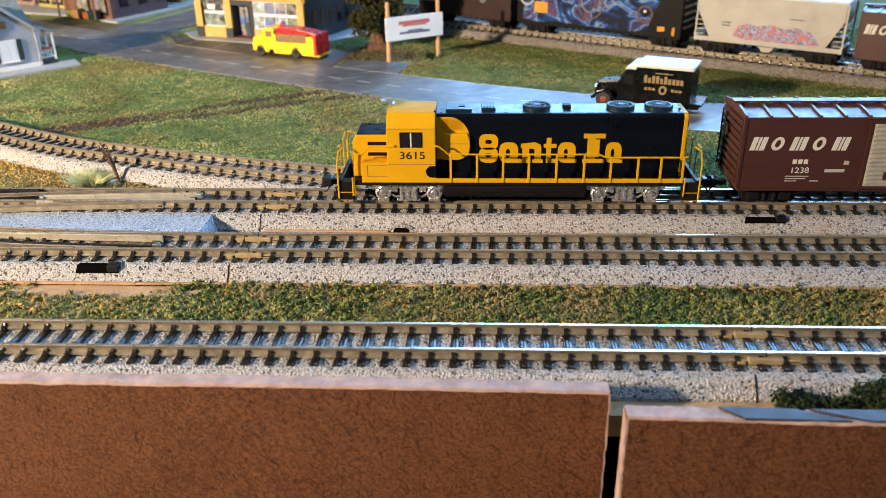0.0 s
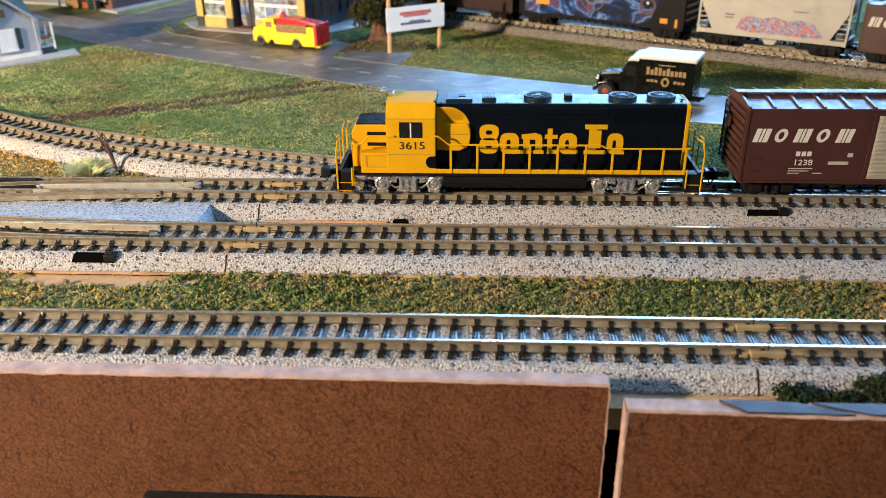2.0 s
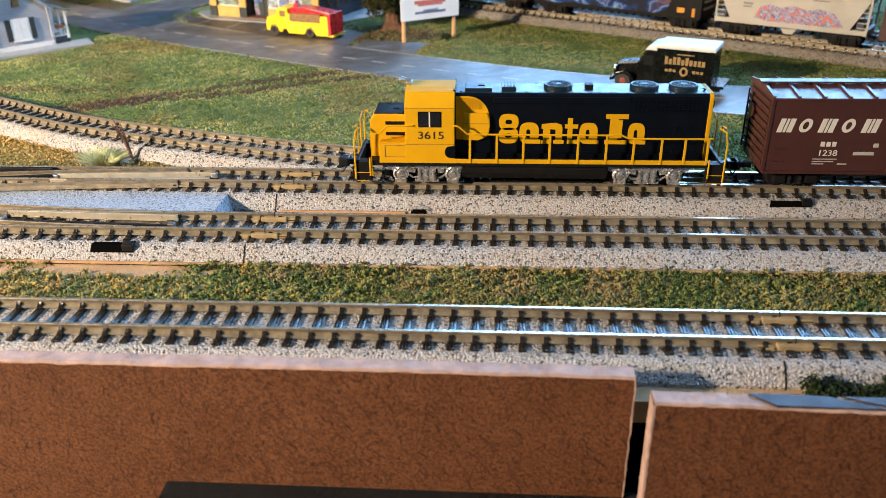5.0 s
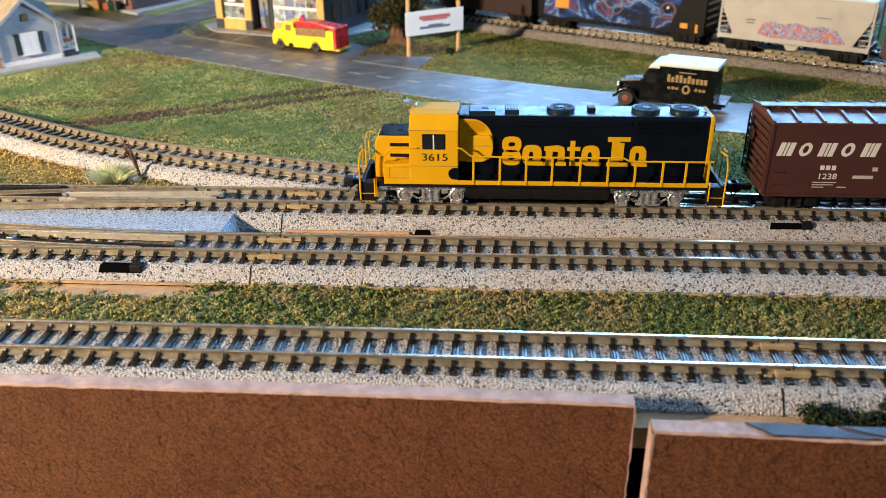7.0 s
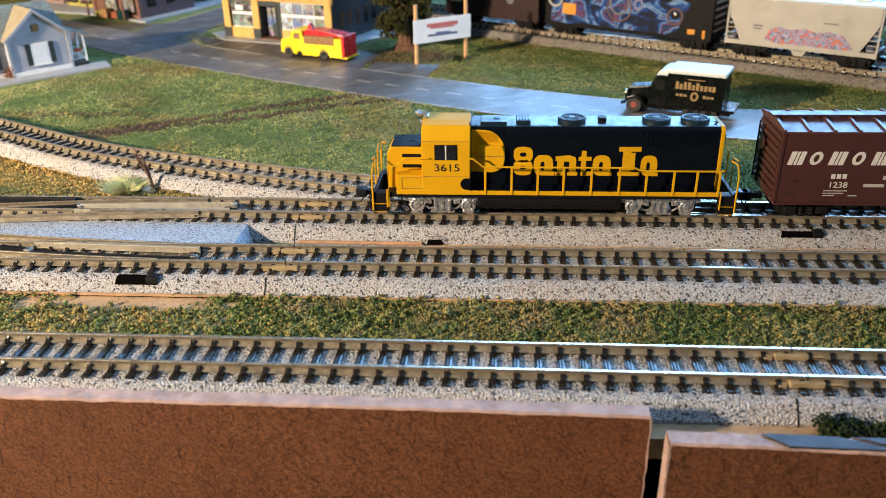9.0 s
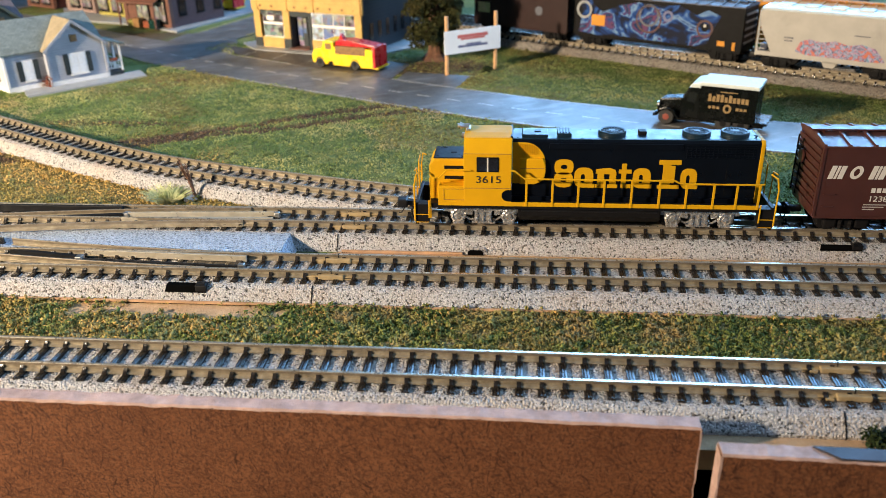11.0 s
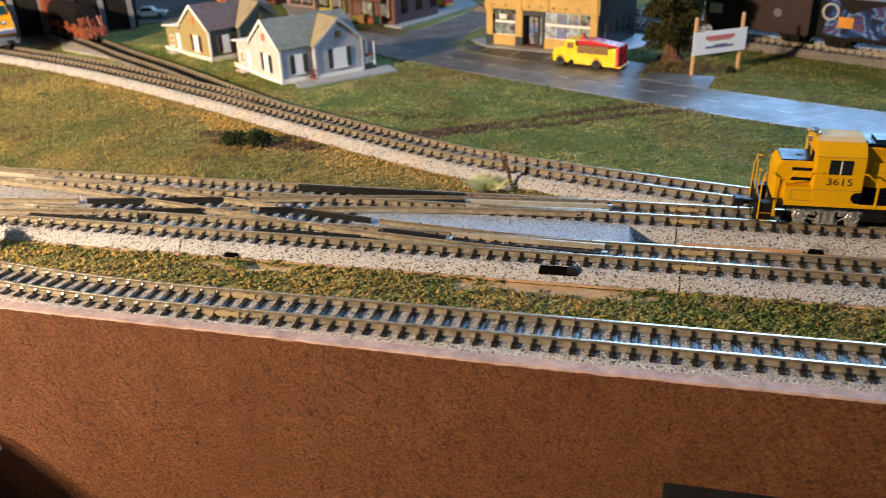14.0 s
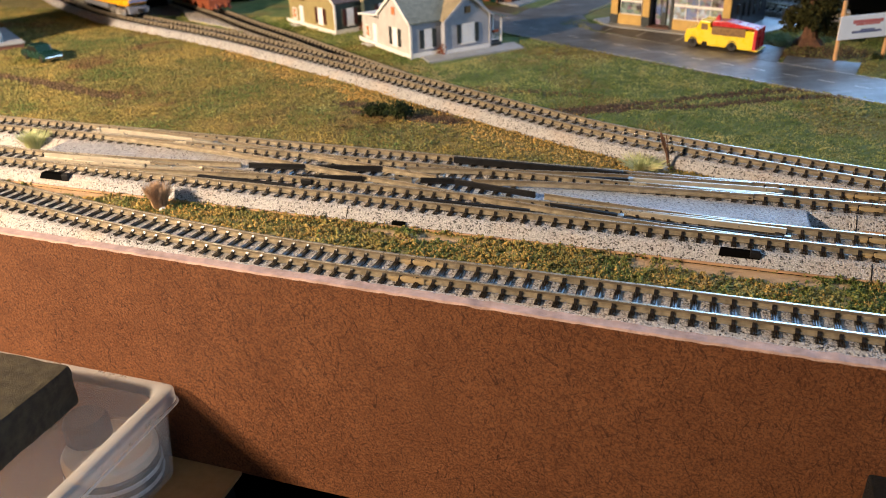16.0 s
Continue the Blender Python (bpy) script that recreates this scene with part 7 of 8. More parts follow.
def fire_engine():
    c = thing("toy_fire_engine", -42, 262.5, GROUND + 0.72, -18.7, "yellow toy fire engine with a red ladder and red tail", "fire engine")
    c.scale = (0.90, 1.0, 1.0)
    body = prism([(-22.5, 2.6), (-20.6, 2.6), (-19.8, 4.6), (-17.2, 5.8), (-14.8, 4.6), (-13.6, 2.2), (-11.6, 2.0), (-11.0, 4.2), (-8.0, 4.4), (-7.6, 1.8), (4.0, 1.6), (5.2, 4.2), (8.0, 5.6), (10.8, 4.2), (12.0, 1.4), (21.0, 1.4), (21.0, 11.5), (18, 11.8), (-7.0, 11.8), (-7.0, 15.0), (-13.6, 15.4), (-15.2, 11.0), (-21.6, 10.0), (-22.8, 7.0)], "y", -7.0, 7.0, None, 0.35)
    part("body", body, M_FIREYEL, c, "bright yellow body")
    part("crate_load", box(-5.6, 15.5, -7.2, 7.2, 8.2, 12.6, 0.2), M_CRATES, c, "brown load bays")
    part("tail", box(20.6, 22.6, -7.2, 7.2, 1.8, 13.2, 0.3), M_FIRERED, c, "red tail panel")
    part("ladder_deck", prism([(-8, 12.4), (19, 12.4), (21, 13.4), (2, 15.6), (-6, 15.2)], "y", -5.0, 5.0, None, 0.3), M_FIRERED, c, "red top deck")
    part("crest", prism([(-6.4, 15.0), (-2.5, 15.0), (-4.4, 18.6)], "y", -1.6, 1.6, None, 0.3), M_FIRERED, c, "red bell crest")
    part("cab_window", box(-12.6, -8.4, -7.15, -6.9, 10.6, 13.8), M_CRATES, c)
    part("tail_platform", box(21, 24.2, -7.0, 7.0, 1.2, 2.0, 0.2), M_FIREYEL, c)
    for x in (-17.2, 8.0):
        for y in (-6.2, 6.2):
            wheel(c, x, y, 3.3, M_CARBLACK)
    part("running_gear", box(-12, -7, -6.0, 6.0, 0.8, 4.0, 0.3), M_CARBLACK, c)
    return c


def delivery_truck():
    c = thing("delivery_truck", 136.4, 152.3, GROUND + 0.62, -24, "black vintage model delivery truck with a white roof and gold lettering", "truck")
    part("chassis", box(-19, 22, -5.6, 5.6, 2.4, 4.2, 0.2), M_TRUCKBLK, c)
    part("cargo_box", box(-4.0, 18.8, -8.0, 8.0, 4.2, 18.6, 0.3), M_TRUCKBLK, c, "black cargo box")
    part("roof", box(-4.5, 19.2, -8.3, 8.3, 18.4, 20.2, 0.6), M_TRUCKROOF, c, "white roof")
    part("roof_front", prism([(-9.0, 17.2), (-4.2, 17.2), (-4.2, 19.6), (-7.8, 18.9)], "y", -7.6, 7.6, None, 0.3), M_TRUCKROOF, c, "white roof front")
    cab = prism([(-11.9, 4), (-4.0, 4), (-4.0, 17.4), (-8.6, 17.2), (-11.6, 11.6)], "y", -7.0, 7.0, None, 0.5)
    part("cab", cab, M_TRUCKBLK, c, "black rounded cab")
    part("cab_window", box(-9.4, -5.4, -7.15, -6.9, 11.0, 15.0), M_GLASS_DARK, c)
    part("windscreen", prism([(-11.3, 12.2), (-8.9, 16.4), (-9.3, 16.6), (-11.7, 12.4)], "y", -5.6, 5.6), M_GLASS_DARK, c)
    hood = prism([(-22.8, 4.2), (-11.8, 4.2), (-11.8, 11.6), (-21.0, 10.4), (-22.8, 8.4)], "y", -3.6, 3.6, None, 0.9)
    part("bonnet", hood, M_TRUCKBLK, c, "black bonnet")
    for sy in (-1, 1):
        y0, y1 = sorted((sy * 3.8, sy * 7.4))
        part("front_wing", prism([(-22.4, 3.4), (-20.8, 6.6), (-17.6, 7.6), (-14.4, 6.6), (-12.4, 3.6), (-13.2, 3.4), (-15.2, 5.8), (-17.6, 6.6), (-20.2, 5.8), (-21.6, 3.4)], "y", y0, y1, None, 0.25), M_TRUCKBLK, c)
        part("running_board", box(-12.6, -3, y0, y1, 2.6, 3.2, 0.15), M_TRUCKBLK, c)
        part("headlamp", lathe([(0.3, -0.9), (1.2, -0.8), (1.2, 0.2), (0.4, 0.6)], 12, (-21.4, sy * 4.8, 8.0), "x"), M_CHROME, c, "bright headlamp")
        wheel(c, -17.6, sy * 6.6, 3.4, M_RIM)
        wheel(c, 6.4, sy * 6.8, 3.4, M_CARBLACK)
        wheel(c, 13.6, sy * 6.8, 3.4, M_CARBLACK)
    part("bumper", box(-23.4, -22.6, -6.6, 6.6, 3.0, 4.4, 0.2), M_TRUCKBLK, c)
    part("tailboard", box(18.6, 23.6, -7.4, 7.4, 4.0, 5.2, 0.2), M_TRUCKBLK, c, "lowered tailboard")
    bars(c, [(-0.6 + k * 1.65, 0.65 + k * 1.65, 12.4, 14.6 + (0.9 if k in (0, 2, 3, 5) else 0)) for k in range(10)] + [(4.0, 11.0, 16.4, 16.8), (-0.2, 1.0, 9.4, 10.4), (1.4, 2.6, 9.4, 10.6), (3.0, 4.2, 9.4, 10.4), (10.8, 12.0, 9.4, 10.6), (12.4, 13.6, 9.4, 10.4), (14.0, 15.2, 9.4, 10.4)], M_GOLD, -8.0)
    ring_shape(7.4, 9.8, 1.7, 1.9, 0, c, M_GOLD, -8.0)
    return c


def small_car(x0, y0, turn, m, label):
    c = thing("toy_car", x0, y0, GROUND + 0.5, turn, label, "car", "model cars")
    c.scale = (0.82, 0.82, 0.82)
    body = prism([(-17, 2.0), (17, 2.0), (17.6, 4.2), (16.6, 6.4), (7.5, 7.2), (-12, 7.0), (-17, 6.4), (-17.8, 4.2)], "y", -6.8, 6.8, None, 0.7)
    part("body", body, m, c)
    top = prism([(-10.5, 6.8), (6.6, 6.9), (2.8, 11.0), (-6.8, 11.2)], "y", -5.6, 5.6, None, 0.8)
    part("roof", top, m, c)
    part("side_glass", prism([(-9.0, 7.4), (5.2, 7.4), (2.2, 10.2), (-6.4, 10.4)], "y", -5.75, 5.75), M_GLASS_DARK, c)
    part("bumper", box(16.8, 18.4, -6.6, 6.6, 2.4, 4.6, 0.4), M_CHROME, c, "chrome bumper")
    for x in (-10.5, 11):
        for y in (-6.2, 6.2):
            wheel(c, x, y, 2.6, M_CHROME, 1.3)


engine = fire_engine()
engine2 = copy_thing(engine, pose(-0.192, 0.473, (GROUND + 1.0) * S, 0, 0, -16))
tagged(engine2, "yellow and red toy truck parked behind the brick building", "truck")
delivery_truck()
small_car(-428, 154, -20, M_CARGREEN, "dark green model car on the grass")
small_car(-420, 409, 20, M_TRUCKROOF, "pale blue-white model car on the far street")


def streamliner():
    """Yellow cab-nosed diesel at the far end of the branch."""
    i = int(np.argmin(np.abs(CURVE[:, 0] + 430)))
    p, q = CURVE[i], CURVE[min(i + 22, len(CURVE) - 1)]
    a = math.degrees(math.atan2(q[1] - p[1], q[0] - p[0]))
    c = thing("streamlined_locomotive", p[0], p[1], 0, a, "yellow streamlined model locomotive with a green windscreen band", "locomotive")
    out = [(3, 7), (-0.5, 9), (-1.0, 14), (2.5, 18), (8, 20), (11, 26.5), (15, 28.5), (95, 28.5), (95, 7)]
    shell = prism(out, "y", -9.6, 9.6, None, 1.6)
    for v in shell.verts:
        if v.co.x < 14:
            v.co.y *= 0.70 + 0.30 * max(0.0, (v.co.x + 2) / 16)
    part("body", shell, M_LOCOYEL, c, "yellow streamlined body")
    part("windscreen", prism([(8.6, 20.5), (11.2, 26.0), (10.4, 26.3), (7.8, 20.8)], "y", -7.4, 7.4), M_CARGREEN, c, "green tinted windscreen")
    part("nose_band", box(-1.6, 2.0, -6.6, 6.6, 9.6, 11.6, 0.6), M_SIGNBLUE, c, "blue nose band")
    part("nose_band", box(-1.7, 1.0, -5.8, 5.8, 12.0, 12.8, 0.3), M_TRIM, c, "white nose stripe")
    part("headlight", lathe([(0.3, -1.4), (1.6, -1.2), (1.7, 0.4), (0.5, 0.6)], 14, (1.2, 0, 16.2), "x"), M_CHROME, c, "bright headlight")
    for z in (22.0, 24.5):
        part("side_window", box(16, 21, -9.75, 9.75, z - 1.0, z + 1.0, 0.2), M_GLASS_DARK, c)
    part("skirt", box(28, 68, -9.2, 9.2, 4.0, 7.2, 0.2), M_SHOPROOF, c, "grey skirt")
    part("pilot", prism([(0.5, 2.0), (5, 2.0), (6, 7.2), (1.5, 7.2)], "y", -6.5, 6.5, None, 0.4), M_SHOPROOF, c, "grey pilot")
    for x in (14, 80):
        bogie(c, x, M_SILVER, M_CARBLACK, 8.6, 12)
    coupler(c, 0, -1)


def rust_engine():
    """Rust-coloured work engine with a big wheel, on the dark siding."""
    i = int(np.argmin(np.abs(SPUR[:, 0] + 392)))
    p, q = SPUR[i], SPUR[min(i + 20, len(SPUR) - 1)]
    a = math.degrees(math.atan2(q[1] - p[1], q[0] - p[0]))
    c = thing("work_engine", p[0], p[1], -2.0, a, "rust-orange model work engine with a dark boiler", "locomotive")
    part("frame", box(2, 96, -8, 8, 5, 7.5, 0.3), M_RUST, c, "rusty frame")
    part("boiler", tube([(14, 0, 15), (90, 0, 15)], 8.0, 18), M_CARBLACK, c, "dark boiler")
    part("smokebox", tube([(8, 0, 15), (14.2, 0, 15)], 8.4, 18), M_CARBLACK, c)
    part("cab", box(66, 90, -9, 9, 7.5, 30, 0.4), M_RUST, c, "rusty cab")
    plough = bmesh.new()
    rng = random.Random(4)
    for k in range(40):
        y = rng.uniform(-8, 8)
        tube([(rng.uniform(-4, 6), y, rng.uniform(1.5, 4)), (rng.uniform(0, 10), y + rng.uniform(-3, 3), rng.uniform(8, 16))], rng.uniform(0.5, 1.2), 5, plough)
    box(-2, 8, -8.5, 8.5, 2, 9, 0.8, plough)
    part("front_gear", plough, M_RUST, c, "tangled rusty front gear")
    for x in (20, 36, 52, 74):
        for y in (-6, 6):
            part("wheel", lathe([(0.6, -0.7), (5.0, -0.7), (5.4, 0), (5.0, 0.7), (0.6, 0.7)], 18, (x, y, 5.4), "y"), M_RUST, c)
    part("side_rod", box(18, 56, -8.2, -7.4, 4.6, 5.8, 0.2), M_ORANGE, c, "orange side rod")


streamliner()
rust_engine()


def dark_shed():
    """Dark timber lineside shed with paler posts."""
    b = thing("lineside_shed", -424, 352, GROUND + 0.3, 32, "dark timber lineside shed with grey posts", "shed")
    part("wall", box(-70, 24, 2, 44, 0, 60, 0.2), M_CARBLACK, b)
    part("roof", prism([(-3, 58), (49, 58), (23, 76)], "x", -74, 28), M_BROWN_ROOF, b)
    for k in range(5):
        part("post", box(-66 + k * 21, -62 + k * 21, -1.0, 2.2, 0, 58, 0.2), M_SHOPROOF, b, "grey upright post")
    part("beam", box(-70, 24, -0.6, 2.1, 40, 44, 0.2), M_BROWN, b)


def market_van():
    c = thing("toy_van", -186, 476, GROUND + 1.0, 66, "small red and yellow model van beside the brick building", "van")
    part("body", box(-12, 6, -7, 7, 2.5, 15, 0.8), M_FIRERED, c, "red van body")
    part("front", prism([(6, 2.5), (15, 2.5), (15, 7), (12, 8), (9.5, 13.5), (6, 14)], "y", -6.6, 6.6, None, 0.5), M_FIREYEL, c, "yellow van front")
    part("stripe", box(-12.1, 6.1, -7.15, 7.15, 2.8, 6.2, 0.1), M_FIREYEL, c, "yellow lower stripe")
    for x in (-8, 9):
        for y in (-6.4, 6.4):
            wheel(c, x, y, 2.8, M_CHROME)


dark_shed()
market_van()

# ---- vegetation and small scenery ----
def scatter(name, label, xy, z, size, material, tall=1.0, seed=1, category="grass"):
    """One joined object of many uneven little flakes."""
    r = np.random.RandomState(seed)
    n = len(xy)
    d = r.normal(size=(n, 4, 3))
    d /= np.linalg.norm(d, axis=2)[:, :, None]
    s = size * (0.5 + 1.3 * r.uniform(0, 1, (n, 1, 1)) ** 2.2)
    v = d * s * np.array([1, 1, tall])
    v[:, :, 0] += xy[:, 0, None]
    v[:, :, 1] += xy[:, 1, None]
    v[:, :, 2] += (z + r.uniform(0, size * 0.8, n))[:, None]
    v = v.reshape(-1, 3) * S
    base = np.arange(n)[:, None] * 4
    f = np.concatenate([base + np.array(q) for q in ((0, 1, 2), (0, 2, 3), (0, 3, 1), (1, 3, 2))])
    me = bpy.data.meshes.new(name)
    me.vertices.add(len(v))
    me.vertices.foreach_set("co", v.ravel())
    me.loops.add(f.size)
    me.loops.foreach_set("vertex_index", f.ravel().astype(np.int32))
    me.polygons.add(len(f))
    me.polygons.foreach_set("loop_start", np.arange(0, f.size, 3, dtype=np.int32))
    me.polygons.foreach_set("loop_total", np.full(len(f), 3, dtype=np.int32))
    me.update(calc_edges=True)
    me.materials.append(material)
    return tagged(new(name, me), label, category, kind="stuff")


def inside(px, py, poly):
    ok = np.zeros(px.shape, bool)
    for (ax, ay), (bx, by) in zip(poly, poly[1:] + poly[:1]):
        hit = ((ay > py) != (by > py)) & (px < (bx - ax) * (py - ay) / (by - ay + 1e-12) + ax)
        ok ^= hit
    return ok


BUILT = [
    [(-133, 322), (-112, 310), (-40, 288), (-8, 268), (-14, 232), (-60, 258), (-120, 296)], [(-126, 330), (-112, 309), (-38, 283), (16, 350), (-60, 398)],
    [(-12, 228), (-8, 250), (28, 241), (22, 213)], [(-188, 372), (-150, 480), (-190, 560), (-330, 480), (-300, 425), (-240, 404)],
    [(-210, 201), (-158, 250), (-164, 270), (-262, 247), (-258, 236)], [(-208, 203), (-190, 189), (-150, 238), (-160, 252)], [(-281, 253), (-254, 294), (-310, 330), (-338, 290)],
]


def open_ground(x, y, margin=0.0):
    ok = np.ones(x.shape, bool)
    for path, half in ((CURVE, 12.2), (SPUR, 10.0), (REAR, 12.2), (REAR2, 12.2), (ROAD, 21.2 - 1.6 * np.maximum(0, waves(x, y, 22, 41)) - 0.9 * waves(x, y, 5, 43)), (SIDE, 20.8)):
        ok &= far_from(x, y, path[::2]) > half + margin
    ok &= ~((x > 30) & (y < 33 + 12.4 + np.clip((158 - x) * 0.11, 0, 20)))
    ok &= y > 45.6
    for poly in BUILT:
        ok &= ~inside(x, y, poly)
    return ok


def turf():
    r = np.random.RandomState(11)
    # foreground strip between the front and middle tracks
    n = 150000
    x, y = r.uniform(-330, 300, n), r.uniform(-34.6, -12.4, n)
    ok = far_from(x, y, FRONT) > 12.3 + r.uniform(0, 0.8, n)
    e, d, t = cover(x, y)
    ok &= (t < r.uniform(0.1, 1.0, n)) & (waves(x, y, 11, 81) + 0.7 * waves(x, y, 4, 83) + 0.35 * (x < -20) < r.uniform(0.75, 1.7, n))
    straw = ok & (r.uniform(0, 1, n) < np.clip((20 - x) / 125, 0.06, 0.90) + 0.35 * waves(x, y, 16, 51))
    tawny = straw & (r.uniform(0, 1, n) < 0.5 + 0.4 * waves(x, y, 13, 57))
    straw &= ~tawny
    p = np.column_stack([x[tawny], y[tawny]])
    scatter("straw_turf", "tawny foam turf between the tracks", p, GROUND + 0.3 + 0.9 * np.clip(waves(p[:, 0], p[:, 1], 4.5, 61), 0, 1.2), 0.42, M_STRAWTURF, 1.2, 14)
    ok &= ~tawny
    p = np.column_stack([x[straw], y[straw]])
    scatter("dry_turf", "straw-coloured foam turf between the tracks", p, GROUND + 0.3 + 0.9 * np.clip(waves(p[:, 0], p[:, 1], 4.5, 61), 0, 1.2), 0.45, M_DRYTURF, 1.25, 12)
    ok &= ~straw
    strip = np.column_stack([x[ok], y[ok]])
    scatter("turf_strip", "mottled green and straw foam turf between the tracks", strip, GROUND + 0.3 + 0.9 * np.clip(waves(strip[:, 0], strip[:, 1], 4.5, 61), 0, 1.2), 0.42, M_TURF, 1.3, 2)
    # lawns
    n = 330000
    x, y = r.uniform(-330, 320, n), r.uniform(46, 330, n)
    ok = open_ground(x, y, 0.3)
    e, d, t = cover(x, y)
    green = ok & (e < r.uniform(0.15, 0.9, n)) & (d < r.uniform(0.25, 0.95, n))
    dry = ok & ~green & (e < r.uniform(0.2, 0.95, n))
    earth = ok & ~green & ~dry & (r.uniform(0, 1, n) < 0.75)
    fringe = dry & (x < -28) & (far_from(x, y, CURVE) + 7 * waves(x, y, 24, 91) + 4 * waves(x, y, 8, 93) < 12 + r.uniform(8, 22, n))
    dry &= ~fringe
    for name, label, m, sel, size, seed in (("straw_turf", "tawny orange dry grass along the branch roadbed", M_STRAWTURF, fringe, 0.5, 15), ("lawn", "short mottled green model grass", M_LAWN, green, 0.44, 3), ("dry_grass", "short dry straw-coloured model grass", M_DRYTURF, dry, 0.5, 4), ("earth_crumbs", "brown earth crumbs along the worn ruts", M_EARTHTURF, earth, 0.5, 5)):
        p = np.column_stack([x[sel], y[sel]])
        scatter(name, label, p, np.where(far_from(p[:, 0], p[:, 1], ROAD[::2]) < 21.6, GROUND + 0.62, GROUND + 0.15) + 0.7 * np.clip(waves(p[:, 0], p[:, 1], 7.5, 71) + 0.6 * waves(p[:, 0], p[:, 1], 3.2, 73), 0, 1.4), size, m, 1.0, seed)
    # the field on the far left
    n = 110000
    x, y = r.uniform(-620, -330, n), r.uniform(46, 300, n)
    ok = open_ground(x, y, 0.3)
    e, d, t = cover(x, y)
    ok &= ~inside(x, y, [(-425, 290), (-440, 318), (-520, 372), (-600, 420), (-640, 400), (-560, 338), (-470, 285)])
    dry = ok & (d > r.uniform(0.1, 0.5, n)) & (e < 0.5)
    worn = ok & (e >= 0.5) & (r.uniform(0, 1, n) < 0.5)
    p = np.column_stack([x[worn], y[worn]])
    scatter("earth_crumbs", "brown earth crumbs along the far rut", p, np.full(len(p), GROUND + 0.1), 0.55, M_EARTHTURF, 1.0, 9)
    ok &= e < 0.5
    p = np.column_stack([x[dry], y[dry]])
    scatter("dry_grass", "short dry straw-coloured model grass on the far field", p, np.full(len(p), GROUND + 0.15), 0.62, M_DRYTURF, 1.0, 6)
    p = np.column_stack([x[ok & ~dry], y[ok & ~dry]])
    scatter("lawn", "short green model grass on the far field", p, np.full(len(p), GROUND + 0.15), 0.8, M_LAWN, 1.0, 7)
    # dry grass round the tracks on the left, and loose ballast by the front curve
    n = 5000
    x, y = r.uniform(-330, -150, n), r.uniform(-63, -20, n)
    ok = (far_from(x, y, FRONT) > 11.5) & (y < np.interp(x, FRONT[::-1, 0], FRONT[::-1, 1])) & (y > -61.8)
    p = np.column_stack([x[ok], y[ok]])
    scatter("loose_ballast", "loose pale ballast beside the front curve", p, np.full(len(p), GROUND + 0.4), 0.55, M_BALLAST_SAND, 0.8, 8, "gravel")


def bush(x, y, r, h, n, seed, label, m=M_BUSH, size=0.8):
    b = thing("bush", x, y, GROUND, 0, label, "bush", "foam bushes")
    rng = random.Random(seed)
    bm = bmesh.new()
    for k in range(5):
        clump_ball(rng.uniform(-0.5, 0.5) * r, rng.uniform(-0.35, 0.35) * r, h * rng.uniform(0.35, 0.6), r * rng.uniform(0.45, 0.7), h * rng.uniform(0.4, 0.55), n // 5, size, bm, seed + k)
    part("foliage", bm, m, b, "clumped foam foliage")
    part("stem", tube([(0, 0, 0), (0.4, 0.2, h * 0.4)], 0.6, 6, None, 0.3), M_BARK, b)
    return b


def tree():
    t = thing("tree", 5, 284, GROUND, 0, "dark olive model tree with a thick brown trunk", "tree")
    tr = lathe([(9.0, 0), (8.0, 1.2), (6.8, 2.6), (4.6, 4.0), (3.6, 8.0), (3.2, 16.0), (2.8, 30), (1.6, 55), (0.5, 75)], 14)
    for v in tr.verts:
        a = math.atan2(v.co.y, v.co.x)
        k = 1 + 0.12 * math.sin(5 * a + v.co.z * 0.2) + 0.06 * math.sin(11 * a)
        v.co.x *= k
        v.co.y *= k
    part("trunk", tr, M_BARK, t, "brown flared trunk")
    rng = random.Random(9)
    crown = bmesh.new()
    limbs = bmesh.new()
    for k in range(46):
        z = 11 + 66 * (k / 45)
        reach = (23 - 0.18 * (z - 14)) * rng.uniform(0.45, 1.0) * (0.8 if z < 18 else 1)
        a = k * 2.4 + rng.uniform(-0.4, 0.4)
        ex, ey, ez = reach * math.cos(a), reach * math.sin(a), z + rng.uniform(-2, 4)
        tube([(0, 0, z - 3), (ex * 0.5, ey * 0.5, z), (ex * 0.9, ey * 0.9, ez)], 0.8, 5, limbs, 0.2)
        clump_ball(ex * 0.72, ey * 0.72, ez, rng.uniform(5.5, 8.0), rng.uniform(4.5, 6.5), 560, 0.95, crown, 100 + k)
    part("limb", limbs, M_BARK, t, "thin brown limbs")
    part("crown", crown, M_TREE, t, "uneven olive foam crown")


def banner_sign():
    s = thing("banner_sign", 28, 252, GROUND, 34, "white paper banner with red and blue bars on two pale sticks", "sign")
    L = 15.5
    for x in (-L, L):
        part("post", tube([(x, 0, -0.5), (x + 0.3, 0.1, 31.6)], 1.05, 8), M_POSTWOOD, s, "pale wooden stick")
    p = part("banner", box(-L - 2.2, L + 2.4, -1.65, -1.3, 11.6, 24.0, 0.12), M_BANNER, s, "white paper banner")
    for x0, x1, z0, z1, m in ((-9.5, 9.5, 19.6, 21.4, M_SIGNRED), (-7.5, 7.6, 18.6, 19.5, M_SIGNRED), (-9.2, 9.4, 14.6, 15.8, M_SIGNBLUE), (-4.0, 5.0, 15.9, 16.6, M_SIGNBLUE)):
        part("text_bar", box(x0, x1, -1.72, -1.6, z0, z1), m, p)


